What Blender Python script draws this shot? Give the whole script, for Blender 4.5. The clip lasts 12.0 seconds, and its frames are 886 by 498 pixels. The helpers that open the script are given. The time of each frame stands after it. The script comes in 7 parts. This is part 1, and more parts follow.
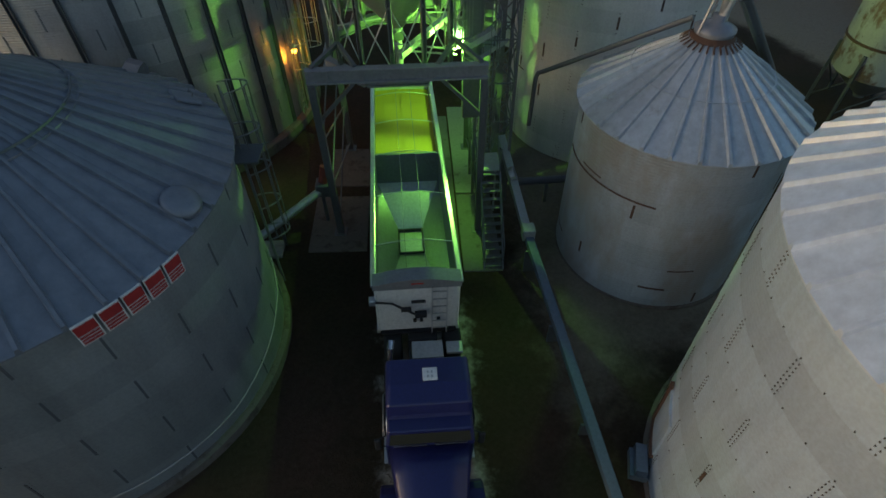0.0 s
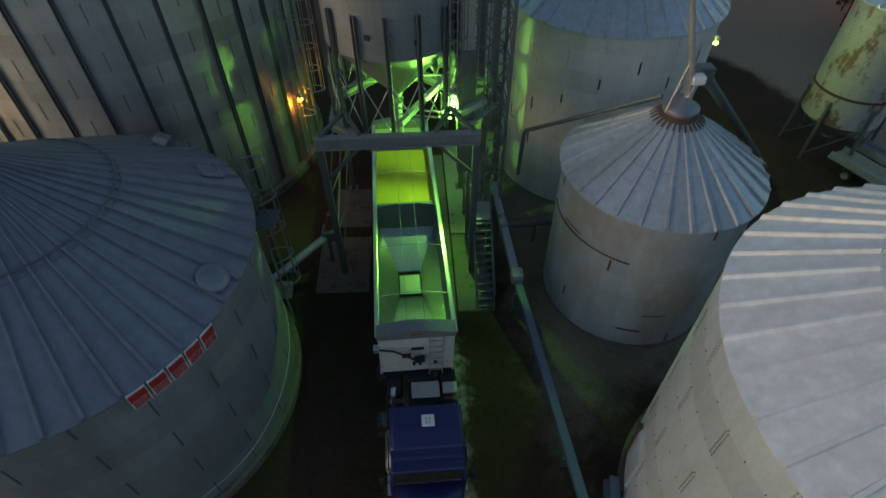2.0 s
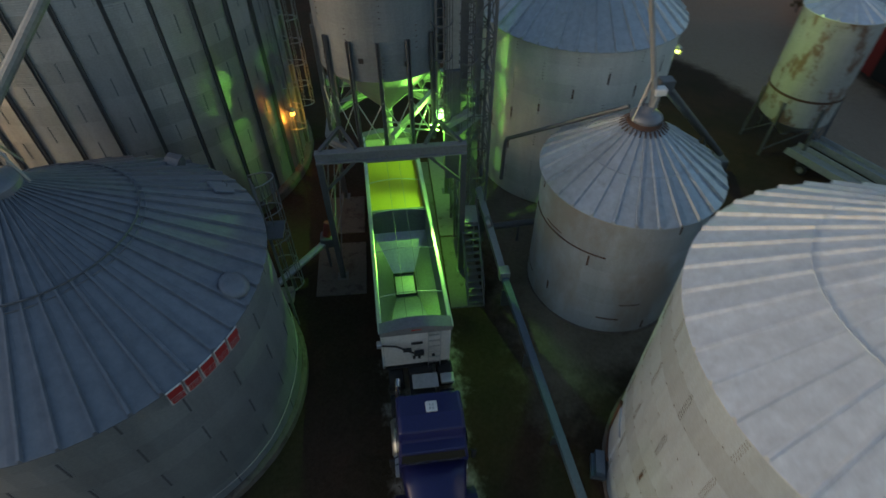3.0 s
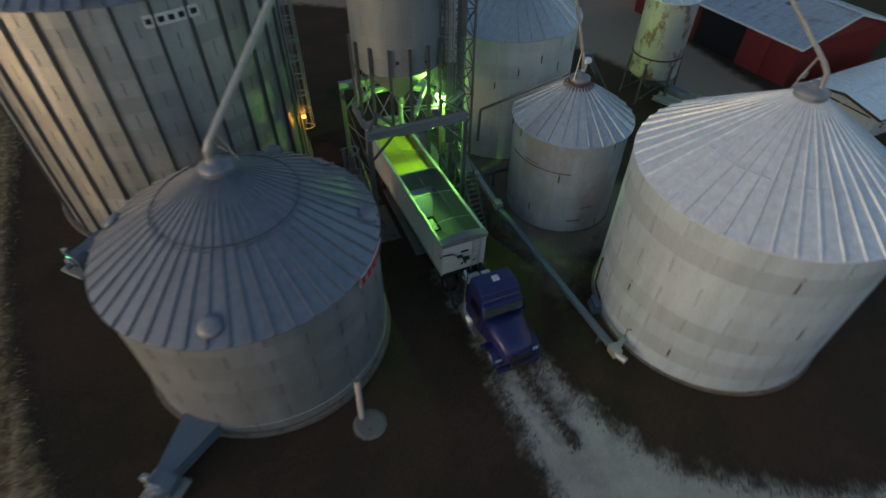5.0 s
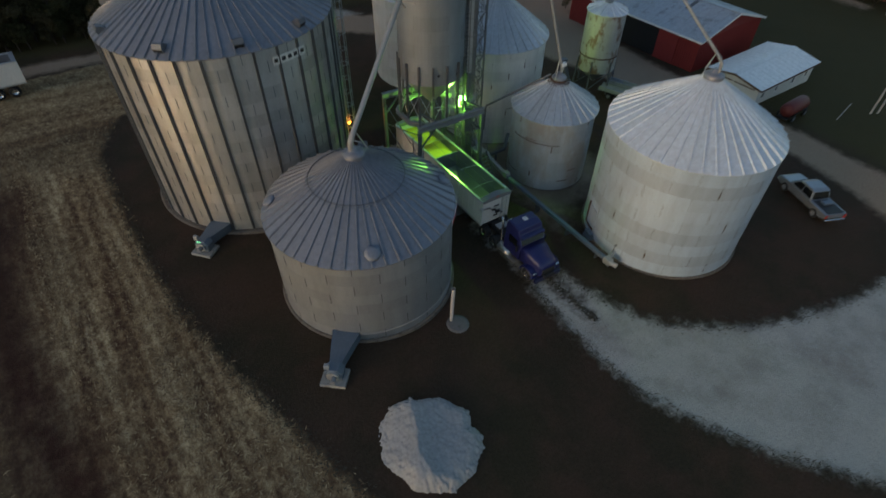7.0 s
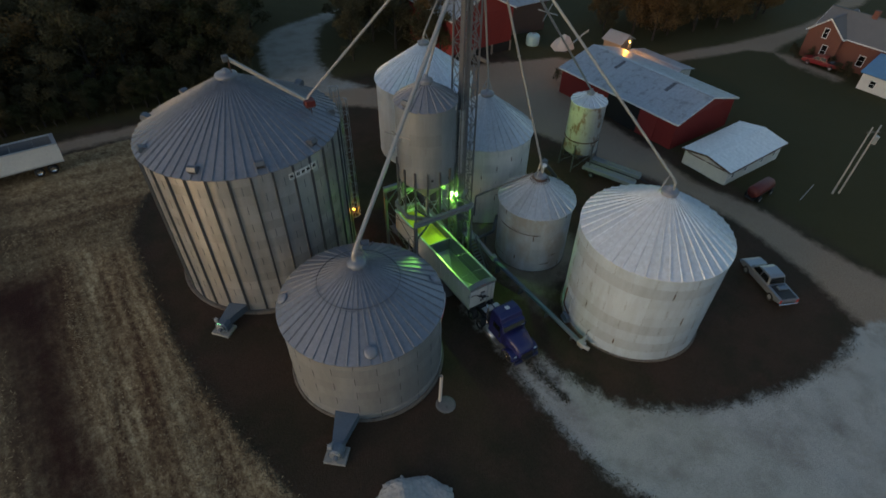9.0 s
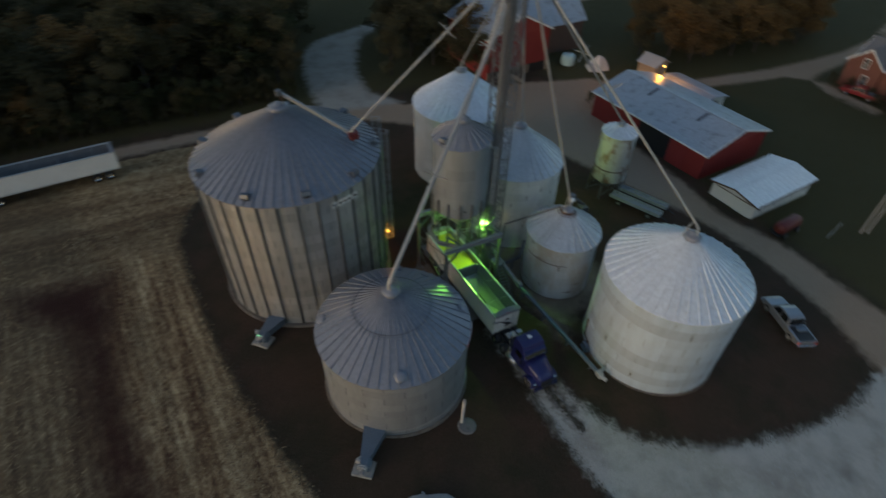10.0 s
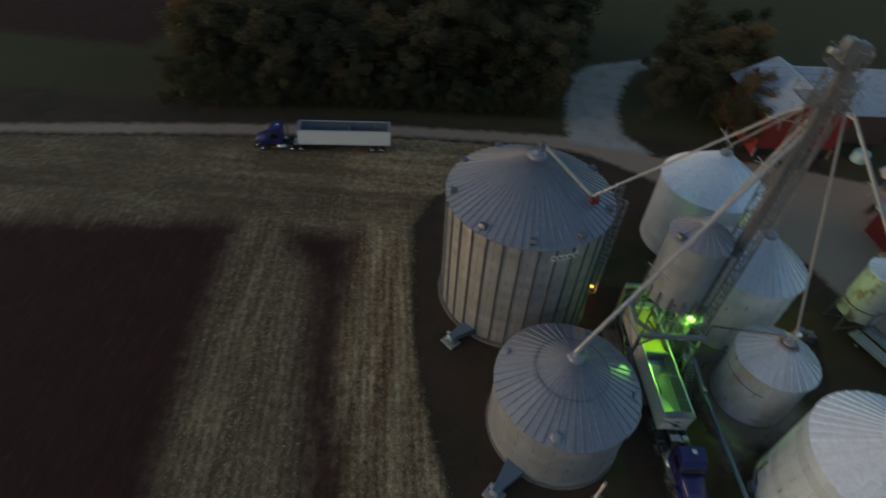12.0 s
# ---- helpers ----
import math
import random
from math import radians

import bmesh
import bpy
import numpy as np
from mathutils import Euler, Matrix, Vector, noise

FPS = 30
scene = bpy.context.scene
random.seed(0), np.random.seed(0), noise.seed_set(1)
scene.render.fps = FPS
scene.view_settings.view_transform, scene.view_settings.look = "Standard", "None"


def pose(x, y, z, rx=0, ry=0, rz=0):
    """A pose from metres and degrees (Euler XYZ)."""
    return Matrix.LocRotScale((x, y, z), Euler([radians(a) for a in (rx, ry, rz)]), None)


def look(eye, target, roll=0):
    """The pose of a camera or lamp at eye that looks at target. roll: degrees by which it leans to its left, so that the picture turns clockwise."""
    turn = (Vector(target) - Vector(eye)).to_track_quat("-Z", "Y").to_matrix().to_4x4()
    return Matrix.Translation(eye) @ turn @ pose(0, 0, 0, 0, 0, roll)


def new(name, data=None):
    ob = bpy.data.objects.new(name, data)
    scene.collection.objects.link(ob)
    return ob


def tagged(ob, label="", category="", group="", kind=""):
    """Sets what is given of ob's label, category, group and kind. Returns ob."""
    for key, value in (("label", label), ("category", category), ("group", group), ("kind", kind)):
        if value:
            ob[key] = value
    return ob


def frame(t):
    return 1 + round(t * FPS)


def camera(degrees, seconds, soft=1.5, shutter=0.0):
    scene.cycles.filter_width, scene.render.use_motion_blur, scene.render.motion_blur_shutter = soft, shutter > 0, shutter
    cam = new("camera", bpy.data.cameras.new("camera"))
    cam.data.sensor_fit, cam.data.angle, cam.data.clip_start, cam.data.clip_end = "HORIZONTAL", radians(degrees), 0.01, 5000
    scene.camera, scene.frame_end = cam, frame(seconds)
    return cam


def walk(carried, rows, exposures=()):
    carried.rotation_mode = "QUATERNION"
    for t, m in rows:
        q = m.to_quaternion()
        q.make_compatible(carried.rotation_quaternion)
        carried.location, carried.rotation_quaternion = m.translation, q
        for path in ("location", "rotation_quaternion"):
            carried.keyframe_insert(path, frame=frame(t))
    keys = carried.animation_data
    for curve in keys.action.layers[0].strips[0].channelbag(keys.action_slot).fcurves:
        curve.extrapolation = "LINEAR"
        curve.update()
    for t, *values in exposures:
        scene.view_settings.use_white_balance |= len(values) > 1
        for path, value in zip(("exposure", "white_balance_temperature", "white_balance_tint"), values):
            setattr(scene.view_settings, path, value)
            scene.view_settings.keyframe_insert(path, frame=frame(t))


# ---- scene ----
cam = camera(79.3, 12.0, soft=1.5, shutter=1.0)
EXPOSURE, SKY_STRENGTH, SUN_POWER = 0.0, 0.205, 0.44
GREEN_POWER, ORANGE_POWER, YELLOW_POWER, SHED_POWER = 1150.0, 42.0, 420.0, 950.0
PATH = [
    (0, (0.123, 0.298, 14.889), (0.178, 1.699, 13.462), -1.04),
    (0.5, (0.068, 0.308, 15.403), (0.128, 1.707, 13.975), -0.92),
    (1, (0.108, 0.261, 16.017), (0.168, 1.660, 14.588), -0.92),
    (1.5, (0.073, 0.276, 16.705), (0.142, 1.670, 15.273), -0.63),
    (2, (0.141, 0.268, 17.484), (0.211, 1.662, 16.052), -0.64),
    (2.5, (0.090, 0.062, 18.211), (0.174, 1.454, 16.778), -0.46),
    (3, (-0.390, -0.814, 18.709), (-0.248, 0.576, 17.278), -0.63),
    (3.2, (-0.758, -1.202, 18.900), (-0.573, 0.181, 17.467), -0.44),
    (4.8, (-7.826, -6.787, 21.902), (-7.303, -5.476, 20.485), 0.64),
    (5, (-8.791, -7.473, 22.451), (-8.252, -6.169, 21.034), 0.47),
    (5.5, (-11.906, -9.407, 23.586), (-11.289, -8.131, 22.176), 0.35),
    (6, (-15.214, -11.046, 24.555), (-14.550, -9.793, 23.145), 0.55),
    (6.5, (-18.065, -12.420, 25.970), (-17.354, -11.189, 24.563), 0.62),
    (7, (-19.417, -13.409, 27.807), (-18.668, -12.197, 26.404), 0.59),
    (9, (-18.754, -13.972, 34.890), (-17.989, -12.705, 33.545), 0.85),
    (9.5, (-18.916, -13.848, 36.628), (-18.182, -12.569, 35.277), 1.09),
    (10, (-19.264, -13.714, 38.357), (-18.580, -12.412, 37.002), 1.45),
    (10.5, (-19.980, -13.462, 39.746), (-19.515, -12.076, 38.381), 2.45),
    (11, (-20.514, -13.323, 41.154), (-20.282, -11.893, 39.775), 3.06),
    (11.5, (-20.817, -13.113, 42.484), (-20.694, -11.676, 41.098), 3.28),
    (12, (-21.110, -12.664, 43.932), (-21.101, -11.233, 42.535), 3.39),
]
walk(cam, [(t, look(eye, target, roll)) for t, eye, target, roll in PATH], exposures=((0.0, EXPOSURE - 0.15), (2.5, EXPOSURE - 0.15), (5.0, EXPOSURE), (12.0, EXPOSURE)))

# ---- world, dusk light and lamps ----
SUN_AZIMUTH, SUN_HEIGHT = 258.0, 7.0    # compass degrees from +y, clockwise; degrees above the horizon
world = bpy.data.worlds.new("dusk_sky")
scene.world = world
world.use_nodes = True
wn = world.node_tree
sky = wn.nodes.new("ShaderNodeTexSky")
sky.sky_type, sky.sun_disc = "NISHITA", False
sky.sun_elevation, sky.sun_rotation = radians(SUN_HEIGHT), radians(SUN_AZIMUTH)
sky.air_density, sky.dust_density, sky.ozone_density = 1.0, 1.2, 1.8
wn.nodes["Background"].inputs["Strength"].default_value = SKY_STRENGTH
wn.links.new(sky.outputs[0], wn.nodes["Background"].inputs["Color"])


def lamp(name, kind, place, colour, power, size=0.2):
    data = bpy.data.lights.new(name, kind)
    data.color, data.energy = colour, power
    if kind == "POINT":
        data.shadow_soft_size = size
    ob = new(name, data)
    ob.location = place
    return ob


sun_way = Vector((math.sin(radians(SUN_AZIMUTH)) * math.cos(radians(SUN_HEIGHT)), math.cos(radians(SUN_AZIMUTH)) * math.cos(radians(SUN_HEIGHT)), math.sin(radians(SUN_HEIGHT))))
sun = lamp("sun", "SUN", (0, 0, 60), (1.0, 0.80, 0.70), SUN_POWER)
sun.data.angle = radians(30)
sun.rotation_euler = sun_way.to_track_quat("Z", "Y").to_euler()

GREEN_LAMP, ORANGE_LAMP, YELLOW_LAMP, SHED_LAMP = (1.43, 18.05, 7.3), (-5.55, 24.1, 4.15), (14.35, 24.1, 6.3), (49.1, 42.95, 3.35)
lamp("green_flood", "POINT", (GREEN_LAMP[0] - 0.1, GREEN_LAMP[1] - 0.1, GREEN_LAMP[2] - 0.42), (0.31, 1.0, 0.10), GREEN_POWER, 0.05)
lamp("orange_glow", "POINT", (ORANGE_LAMP[0] + 0.1, ORANGE_LAMP[1] - 0.05, ORANGE_LAMP[2] - 0.45), (1.0, 0.33, 0.03), ORANGE_POWER, 0.1)
lamp("yellow_glow", "POINT", (YELLOW_LAMP[0], YELLOW_LAMP[1], YELLOW_LAMP[2] - 0.45), (0.72, 1.0, 0.16), YELLOW_POWER, 0.1)
lamp("shed_glow", "POINT", (SHED_LAMP[0], SHED_LAMP[1], SHED_LAMP[2] - 0.45), (1.0, 0.40, 0.045), SHED_POWER, 0.1)

# ---- helpers ----
SLOPE = math.tan(radians(1.8))


def gz(x):
    """The yard falls gently towards +x."""
    return -SLOPE * x


def upright(x, y, rz=0.0, dz=0.0):
    return pose(x, y, gz(x) + dz, 0, 0, rz)


def on_slope(x, y, rz=0.0, dz=0.0):
    return pose(x, y, gz(x), 0, 1.8, 0) @ pose(0, 0, dz, 0, 0, rz)


def thing(name, m, label, category, group="", kind=""):
    ob = new(name)
    ob.empty_display_size = 0.3
    ob.matrix_basis = m
    return tagged(ob, label, category, group, kind)


def mesh_of(name, bm, material, smooth=False):
    data = bpy.data.meshes.new(name)
    bm.normal_update()
    bm.to_mesh(data)
    bm.free()
    for m in material if isinstance(material, (list, tuple)) else (material,):
        data.materials.append(m)
    if smooth:
        data.polygons.foreach_set("use_smooth", [True] * len(data.polygons))
    return data


def part(name, bm, material, parent=None, label="", smooth=False, m=None):
    ob = new(name, mesh_of(name, bm, material, smooth))
    if parent is not None:
        ob.parent = parent
    if m is not None:
        ob.matrix_basis = m
    return tagged(ob, label)


def piece(name, data, parent, m):
    ob = new(name, data)
    ob.parent = parent
    ob.matrix_basis = m
    return ob


def box(bm, c, s, m=None, taper=(1.0, 1.0)):
    """A box of size s round c; taper scales the top in x and y."""
    vs = []
    for dz in (-0.5, 0.5):
        kx, ky = taper if dz > 0 else (1, 1)
        for dx, dy in ((-0.5, -0.5), (0.5, -0.5), (0.5, 0.5), (-0.5, 0.5)):
            p = Vector((c[0] + dx * s[0] * kx, c[1] + dy * s[1] * ky, c[2] + dz * s[2]))
            vs.append(bm.verts.new(m @ p if m else p))
    for q in ((3, 2, 1, 0), (4, 5, 6, 7), (0, 1, 5, 4), (1, 2, 6, 5), (2, 3, 7, 6), (3, 0, 4, 7)):
        bm.faces.new([vs[i] for i in q])
    return bm


def bar(bm, a, b, w, h=None):
    """A square bar from a to b."""
    a, b = Vector(a), Vector(b)
    d = b - a
    m = Matrix.Translation((a + b) / 2) @ d.to_track_quat("Z", "Y").to_matrix().to_4x4()
    return box(bm, (0, 0, 0), (w, h or w, d.length), m)


def tube(bm, a, b, r, n=10, r2=None, caps=True):
    a, b = Vector(a), Vector(b)
    d = b - a
    turn = d.to_track_quat("Z", "Y").to_matrix()
    r2 = r if r2 is None else r2
    rings = []
    for p, rr in ((a, r), (b, r2)):
        rings.append([bm.verts.new(p + turn @ Vector((rr * math.cos(i * math.tau / n), rr * math.sin(i * math.tau / n), 0))) for i in range(n)])
    for i in range(n):
        j = (i + 1) % n
        bm.faces.new((rings[0][i], rings[0][j], rings[1][j], rings[1][i]))
    if caps:
        bm.faces.new(rings[0][::-1])
        bm.faces.new(rings[1])
    return bm


def pipe(bm, points, r, n=8):
    """One bent tube through the points."""
    pts = [Vector(p) for p in points]
    rings, side = [], None
    for i, p in enumerate(pts):
        d = (pts[min(i + 1, len(pts) - 1)] - pts[max(i - 1, 0)]).normalized()
        if side is None:
            side = d.orthogonal().normalized()
        side = (side - d * side.dot(d)).normalized()
        up = d.cross(side)
        rings.append([bm.verts.new(p + (side * math.cos(k * math.tau / n) + up * math.sin(k * math.tau / n)) * r) for k in range(n)])
    for a, b in zip(rings, rings[1:]):
        for k in range(n):
            j = (k + 1) % n
            bm.faces.new((a[k], a[j], b[j], b[k]))
    bm.faces.new(rings[0][::-1])
    bm.faces.new(rings[-1])
    return bm


def lathe(bm, profile, n=32, m=None):
    """A surface of revolution about z from (radius, height) pairs."""
    rings = []
    for r, z in profile:
        ring = [Vector((r * math.cos(i * math.tau / n), r * math.sin(i * math.tau / n), z)) for i in range(n)]
        rings.append([bm.verts.new(m @ p if m else p) for p in ring])
    for a, b in zip(rings, rings[1:]):
        for i in range(n):
            j = (i + 1) % n
            bm.faces.new((a[i], a[j], b[j], b[i]))
    return bm


def hoop(bm, r, z, w, n=32, m=None):
    """A thin ring bar."""
    return lathe(bm, [(r - w, z - w), (r + w, z - w), (r + w, z + w), (r - w, z + w), (r - w, z - w)], n, m)


def solid(bm, outline, y0, y1, m=None):
    """A prism along y from an outline of (x, z) pairs."""
    ends = []
    for y in (y0, y1):
        ends.append([bm.verts.new((m @ Vector((x, y, z))) if m else (x, y, z)) for x, z in outline])
    n = len(outline)
    for i in range(n):
        j = (i + 1) % n
        bm.faces.new((ends[0][i], ends[0][j], ends[1][j], ends[1][i]))
    bm.faces.new(ends[0][::-1])
    bm.faces.new(ends[1])
    return bm


def soften(bm, w=0.03, segments=2):
    """Round the hard edges."""
    bmesh.ops.recalc_face_normals(bm, faces=bm.faces)
    edges = [e for e in bm.edges if len(e.link_faces) == 2 and e.calc_face_angle(0) > 0.5]
    bmesh.ops.bevel(bm, geom=edges, offset=w, segments=segments, affect="EDGES", profile=0.5, clamp_overlap=True)
    return bm


# ---- materials ----
def nodes_of(name):
    m = bpy.data.materials.new(name)
    m.use_nodes = True
    t = m.node_tree
    return m, t, t.nodes["Principled BSDF"]


def node(t, kind, operation=None, attribute_name=None, data_type=None, blend_type=None, interpolation_type=None, **given):
    n = t.nodes.new(kind)
    if operation:
        n.operation = operation
    if attribute_name:
        n.attribute_name = attribute_name
    if data_type:
        n.data_type = data_type
    if blend_type:
        n.blend_type = blend_type
    if interpolation_type:
        n.interpolation_type = interpolation_type
    for key, value in given.items():
        n.inputs[key].default_value = value
    return n


def position(t):
    return node(t, "ShaderNodeNewGeometry").outputs["Position"]


def noise_at(t, vec, scale, detail=4.0, rough=0.6, stretch=None):
    if stretch:
        s = node(t, "ShaderNodeVectorMath", operation="MULTIPLY")
        s.inputs[1].default_value = stretch
        t.links.new(vec, s.inputs[0])
        vec = s.outputs[0]
    n = node(t, "ShaderNodeTexNoise", Scale=scale, Detail=detail, Roughness=rough)
    t.links.new(vec, n.inputs["Vector"])
    return n.outputs["Fac"]


def ramp(t, fac, stops):
    r = node(t, "ShaderNodeValToRGB")
    e = r.color_ramp.elements
    while len(e) < len(stops):
        e.new(0.5)
    for i, (p, c) in enumerate(stops):
        e[i].position, e[i].color = p, (*c, 1) if len(c) == 3 else c
    t.links.new(fac, r.inputs[0])
    return r.outputs[0]


def mix(t, fac, a, b, blend="MIX"):
    n = node(t, "ShaderNodeMix", data_type="RGBA", blend_type=blend)
    for value, socket in ((fac, n.inputs[0]), (a, n.inputs[6]), (b, n.inputs[7])):
        if isinstance(value, (int, float)):
            socket.default_value = value
        elif isinstance(value, tuple):
            socket.default_value = (*value, 1) if len(value) == 3 else value
        else:
            t.links.new(value, socket)
    return n.outputs[2]


def maths(t, op, a, b=0.0, c=0.0):
    n = node(t, "ShaderNodeMath", operation=op)
    for value, socket in zip((a, b, c), n.inputs):
        if isinstance(value, (int, float)):
            socket.default_value = value
        else:
            t.links.new(value, socket)
    return n.outputs[0]


def bump(t, p, height, strength, distance, after=None):
    b = node(t, "ShaderNodeBump", Strength=strength, Distance=distance)
    t.links.new(height, b.inputs["Height"])
    if after is not None:
        t.links.new(after, b.inputs["Normal"])
    t.links.new(b.outputs[0], p.inputs["Normal"])
    return b.outputs[0]


def shade(c, k):
    return tuple(min(1.0, v * k) for v in c)


def surface(name, colour, rough=0.6, metal=0.0, patch=0.35, grain=6.0, dent=0.15, depth=0.01, dirt=None, dirt_at=0.62, streak=None, vary=0.0, coat=0.0):
    """A worn surface: broad patches, fine grain, dirt with its own shape, and a slight relief."""
    m, t, p = nodes_of(name)
    pos = position(t)
    broad, fine = noise_at(t, pos, patch, 3.0), noise_at(t, pos, grain, 5.0, 0.7, streak)
    col = mix(t, broad, shade(colour, 0.78), shade(colour, 1.18))
    col = mix(t, 0.55, col, ramp(t, fine, [(0.3, shade(colour, 0.7)), (0.7, shade(colour, 1.25))]))
    if vary:
        rnd = node(t, "ShaderNodeObjectInfo").outputs["Random"]
        k = maths(t, "MULTIPLY_ADD", rnd, vary * 2, 1.0 - vary)
        grey = node(t, "ShaderNodeCombineColor")
        for s in grey.inputs:
            t.links.new(k, s)
        col = mix(t, 1.0, col, grey.outputs[0], "MULTIPLY")
    if dirt:
        d = noise_at(t, pos, patch * 2.7, 6.0, 0.65, streak)
        col = mix(t, ramp(t, d, [(dirt_at, (0, 0, 0)), (dirt_at + 0.12, (0.75, 0.75, 0.75))]), col, dirt)
    t.links.new(col, p.inputs["Base Color"])
    p.inputs["Metallic"].default_value = metal
    t.links.new(maths(t, "MULTIPLY_ADD", fine, 0.25, rough - 0.12), p.inputs["Roughness"])
    if coat:
        p.inputs["Coat Weight"].default_value = coat
        p.inputs["Coat Roughness"].default_value = 0.08
    if dent:
        bump(t, p, fine, dent, depth)
    return m


def bin_steel(name, colour, metal=0.35, rough=0.5, wave=0.1, relief=0.014, rust=0.0, vary=0.08, stain=None):
    """Corrugated galvanised sheet with stains that run down, and rust here and there."""
    m, t, p = nodes_of(name)
    pos = position(t)
    xyz = node(t, "ShaderNodeSeparateXYZ")
    t.links.new(pos, xyz.inputs[0])
    run = noise_at(t, pos, 1.6, 5.0, 0.6, (1.0, 1.0, 0.16))
    cloud = noise_at(t, pos, 0.5, 3.0)
    spangle = noise_at(t, pos, 14.0, 2.0)
    col = mix(t, cloud, shade(colour, 0.84), shade(colour, 1.14))
    col = mix(t, 0.5, col, ramp(t, run, [(0.32, shade(colour, 0.72)), (0.66, shade(colour, 1.18))]))
    col = mix(t, 0.2, col, ramp(t, spangle, [(0.35, shade(colour, 0.7)), (0.65, shade(colour, 1.25))]))
    rnd = node(t, "ShaderNodeObjectInfo").outputs["Random"]
    k = maths(t, "MULTIPLY_ADD", rnd, vary * 2, 1.0 - vary)
    grey = node(t, "ShaderNodeCombineColor")
    for s in grey.inputs:
        t.links.new(k, s)
    col = mix(t, 1.0, col, grey.outputs[0], "MULTIPLY")
    if stain:
        old = noise_at(t, pos, 0.45, 6.0, 0.65, (1.0, 1.0, 0.5))
        col = mix(t, ramp(t, old, [(0.44, (0, 0, 0)), (0.60, (0.8, 0.8, 0.8))]), col, stain)
    if rust:
        r = noise_at(t, pos, 0.9, 8.0, 0.7, (1.0, 1.0, 0.55))
        col = mix(t, ramp(t, r, [(0.72 - rust, (0, 0, 0)), (0.80 - rust, (0.85, 0.85, 0.85))]), col, (0.16, 0.075, 0.035))
    t.links.new(col, p.inputs["Base Color"])
    p.inputs["Metallic"].default_value = metal
    t.links.new(maths(t, "MULTIPLY_ADD", run, 0.3, rough - 0.15), p.inputs["Roughness"])
    if wave:
        s = maths(t, "SINE", maths(t, "MULTIPLY", xyz.outputs[2], math.tau / wave))
        bump(t, p, s, 0.7, relief * 0.4)
    else:
        bump(t, p, run, 0.15, 0.02)
    return m


def glow(name, colour, power):
    m, t, p = nodes_of(name)
    p.inputs["Base Color"].default_value = (*colour, 1)
    p.inputs["Emission Color"].default_value = (*colour, 1)
    p.inputs["Emission Strength"].default_value = power
    return m


STEEL_A = bin_steel("galvanised_sheet_dull", (0.355, 0.375, 0.395), 0.6, 0.5, relief=0.005)
STEEL_B = bin_steel("galvanised_sheet_grey", (0.48, 0.488, 0.50), 0.74, 0.40, wave=0.085, relief=0.015, vary=0.13)
STEEL_C = bin_steel("white_weathered_sheet", (0.54, 0.64, 0.735), 0.35, 0.45, relief=0.008, vary=0.06)
STEEL_C2 = bin_steel("grey_weathered_sheet", (0.465, 0.548, 0.63), 0.35, 0.45, relief=0.008, vary=0.06)
STEEL_D = bin_steel("old_galvanised_sheet", (0.43, 0.475, 0.52), 0.2, 0.5, relief=0.022, rust=0.035, stain=(0.33, 0.29, 0.25))
STEEL_E = bin_steel("streaked_galvanised_sheet", (0.64, 0.63, 0.61), 0.06, 0.55, wave=0.13, relief=0.012, rust=0.06)
STEEL_F = bin_steel("pale_galvanised_sheet", (0.54, 0.575, 0.60), 0.2, 0.5, rust=0.0)
STEEL_H = bin_steel("rusty_pale_sheet", (0.40, 0.41, 0.40), 0.2, 0.55, rust=0.21)
STEEL_G = bin_steel("dull_hopper_sheet", (0.215, 0.24, 0.262), 0.3, 0.52, wave=0.095, relief=0.011)
VENT = surface("dull_vent_steel", (0.15, 0.16, 0.18), 0.5, 0.4, 0.8, 9.0, 0.05, 0.004)
WAGON_GREY = surface("grey_wagon_boards", (0.30, 0.32, 0.34), 0.6, 0.1, 0.6, 6.0, 0.1, 0.006, (0.12, 0.11, 0.1), 0.58)
PALE_WOOD = surface("bleached_pole_wood", (0.36, 0.34, 0.31), 0.85, 0.0, 0.8, 12.0, 0.3, 0.01, streak=(6.0, 6.0, 0.5))
ROOF_A = surface("roof_sheet_blue_grey", (0.224, 0.236, 0.272), 0.42, 0.28, 0.3, 3.0, 0.06, 0.01, (0.2, 0.2, 0.2), 0.68, vary=0.05)
ROOF_C = surface("roof_sheet_bright", (0.64, 0.70, 0.77), 0.36, 0.2, 0.3, 3.0, 0.06, 0.01, (0.50, 0.53, 0.57), 0.66, vary=0.05)
ROOF_D = surface("roof_sheet_galvanised", (0.50, 0.54, 0.58), 0.4, 0.4, 0.4, 4.0, 0.06, 0.01, (0.28, 0.27, 0.26), 0.64, vary=0.07)
GALV = surface("galvanised_steel", (0.42, 0.43, 0.43), 0.45, 0.55, 0.8, 9.0, 0.08, 0.004, (0.2, 0.17, 0.14), 0.7)
DARK_STEEL = surface("weathered_dark_steel", (0.15, 0.155, 0.165), 0.5, 0.5, 0.9, 10.0, 0.1, 0.004, (0.13, 0.07, 0.04), 0.64)
STIFFENER = surface("dark_grey_stiffener_steel", (0.15, 0.155, 0.16), 0.5, 0.4, 0.9, 10.0, 0.08, 0.004)
BOLT = surface("dark_bolt_heads", (0.11, 0.10, 0.09), 0.6, 0.3, 2.0, 20.0, 0.0)
RUST = surface("rusty_steel", (0.105, 0.055, 0.036), 0.75, 0.15, 1.2, 12.0, 0.25, 0.006)
CONCRETE = surface("worn_concrete", (0.30, 0.29, 0.27), 0.9, 0.0, 0.6, 8.0, 0.3, 0.012, (0.13, 0.115, 0.1), 0.58)
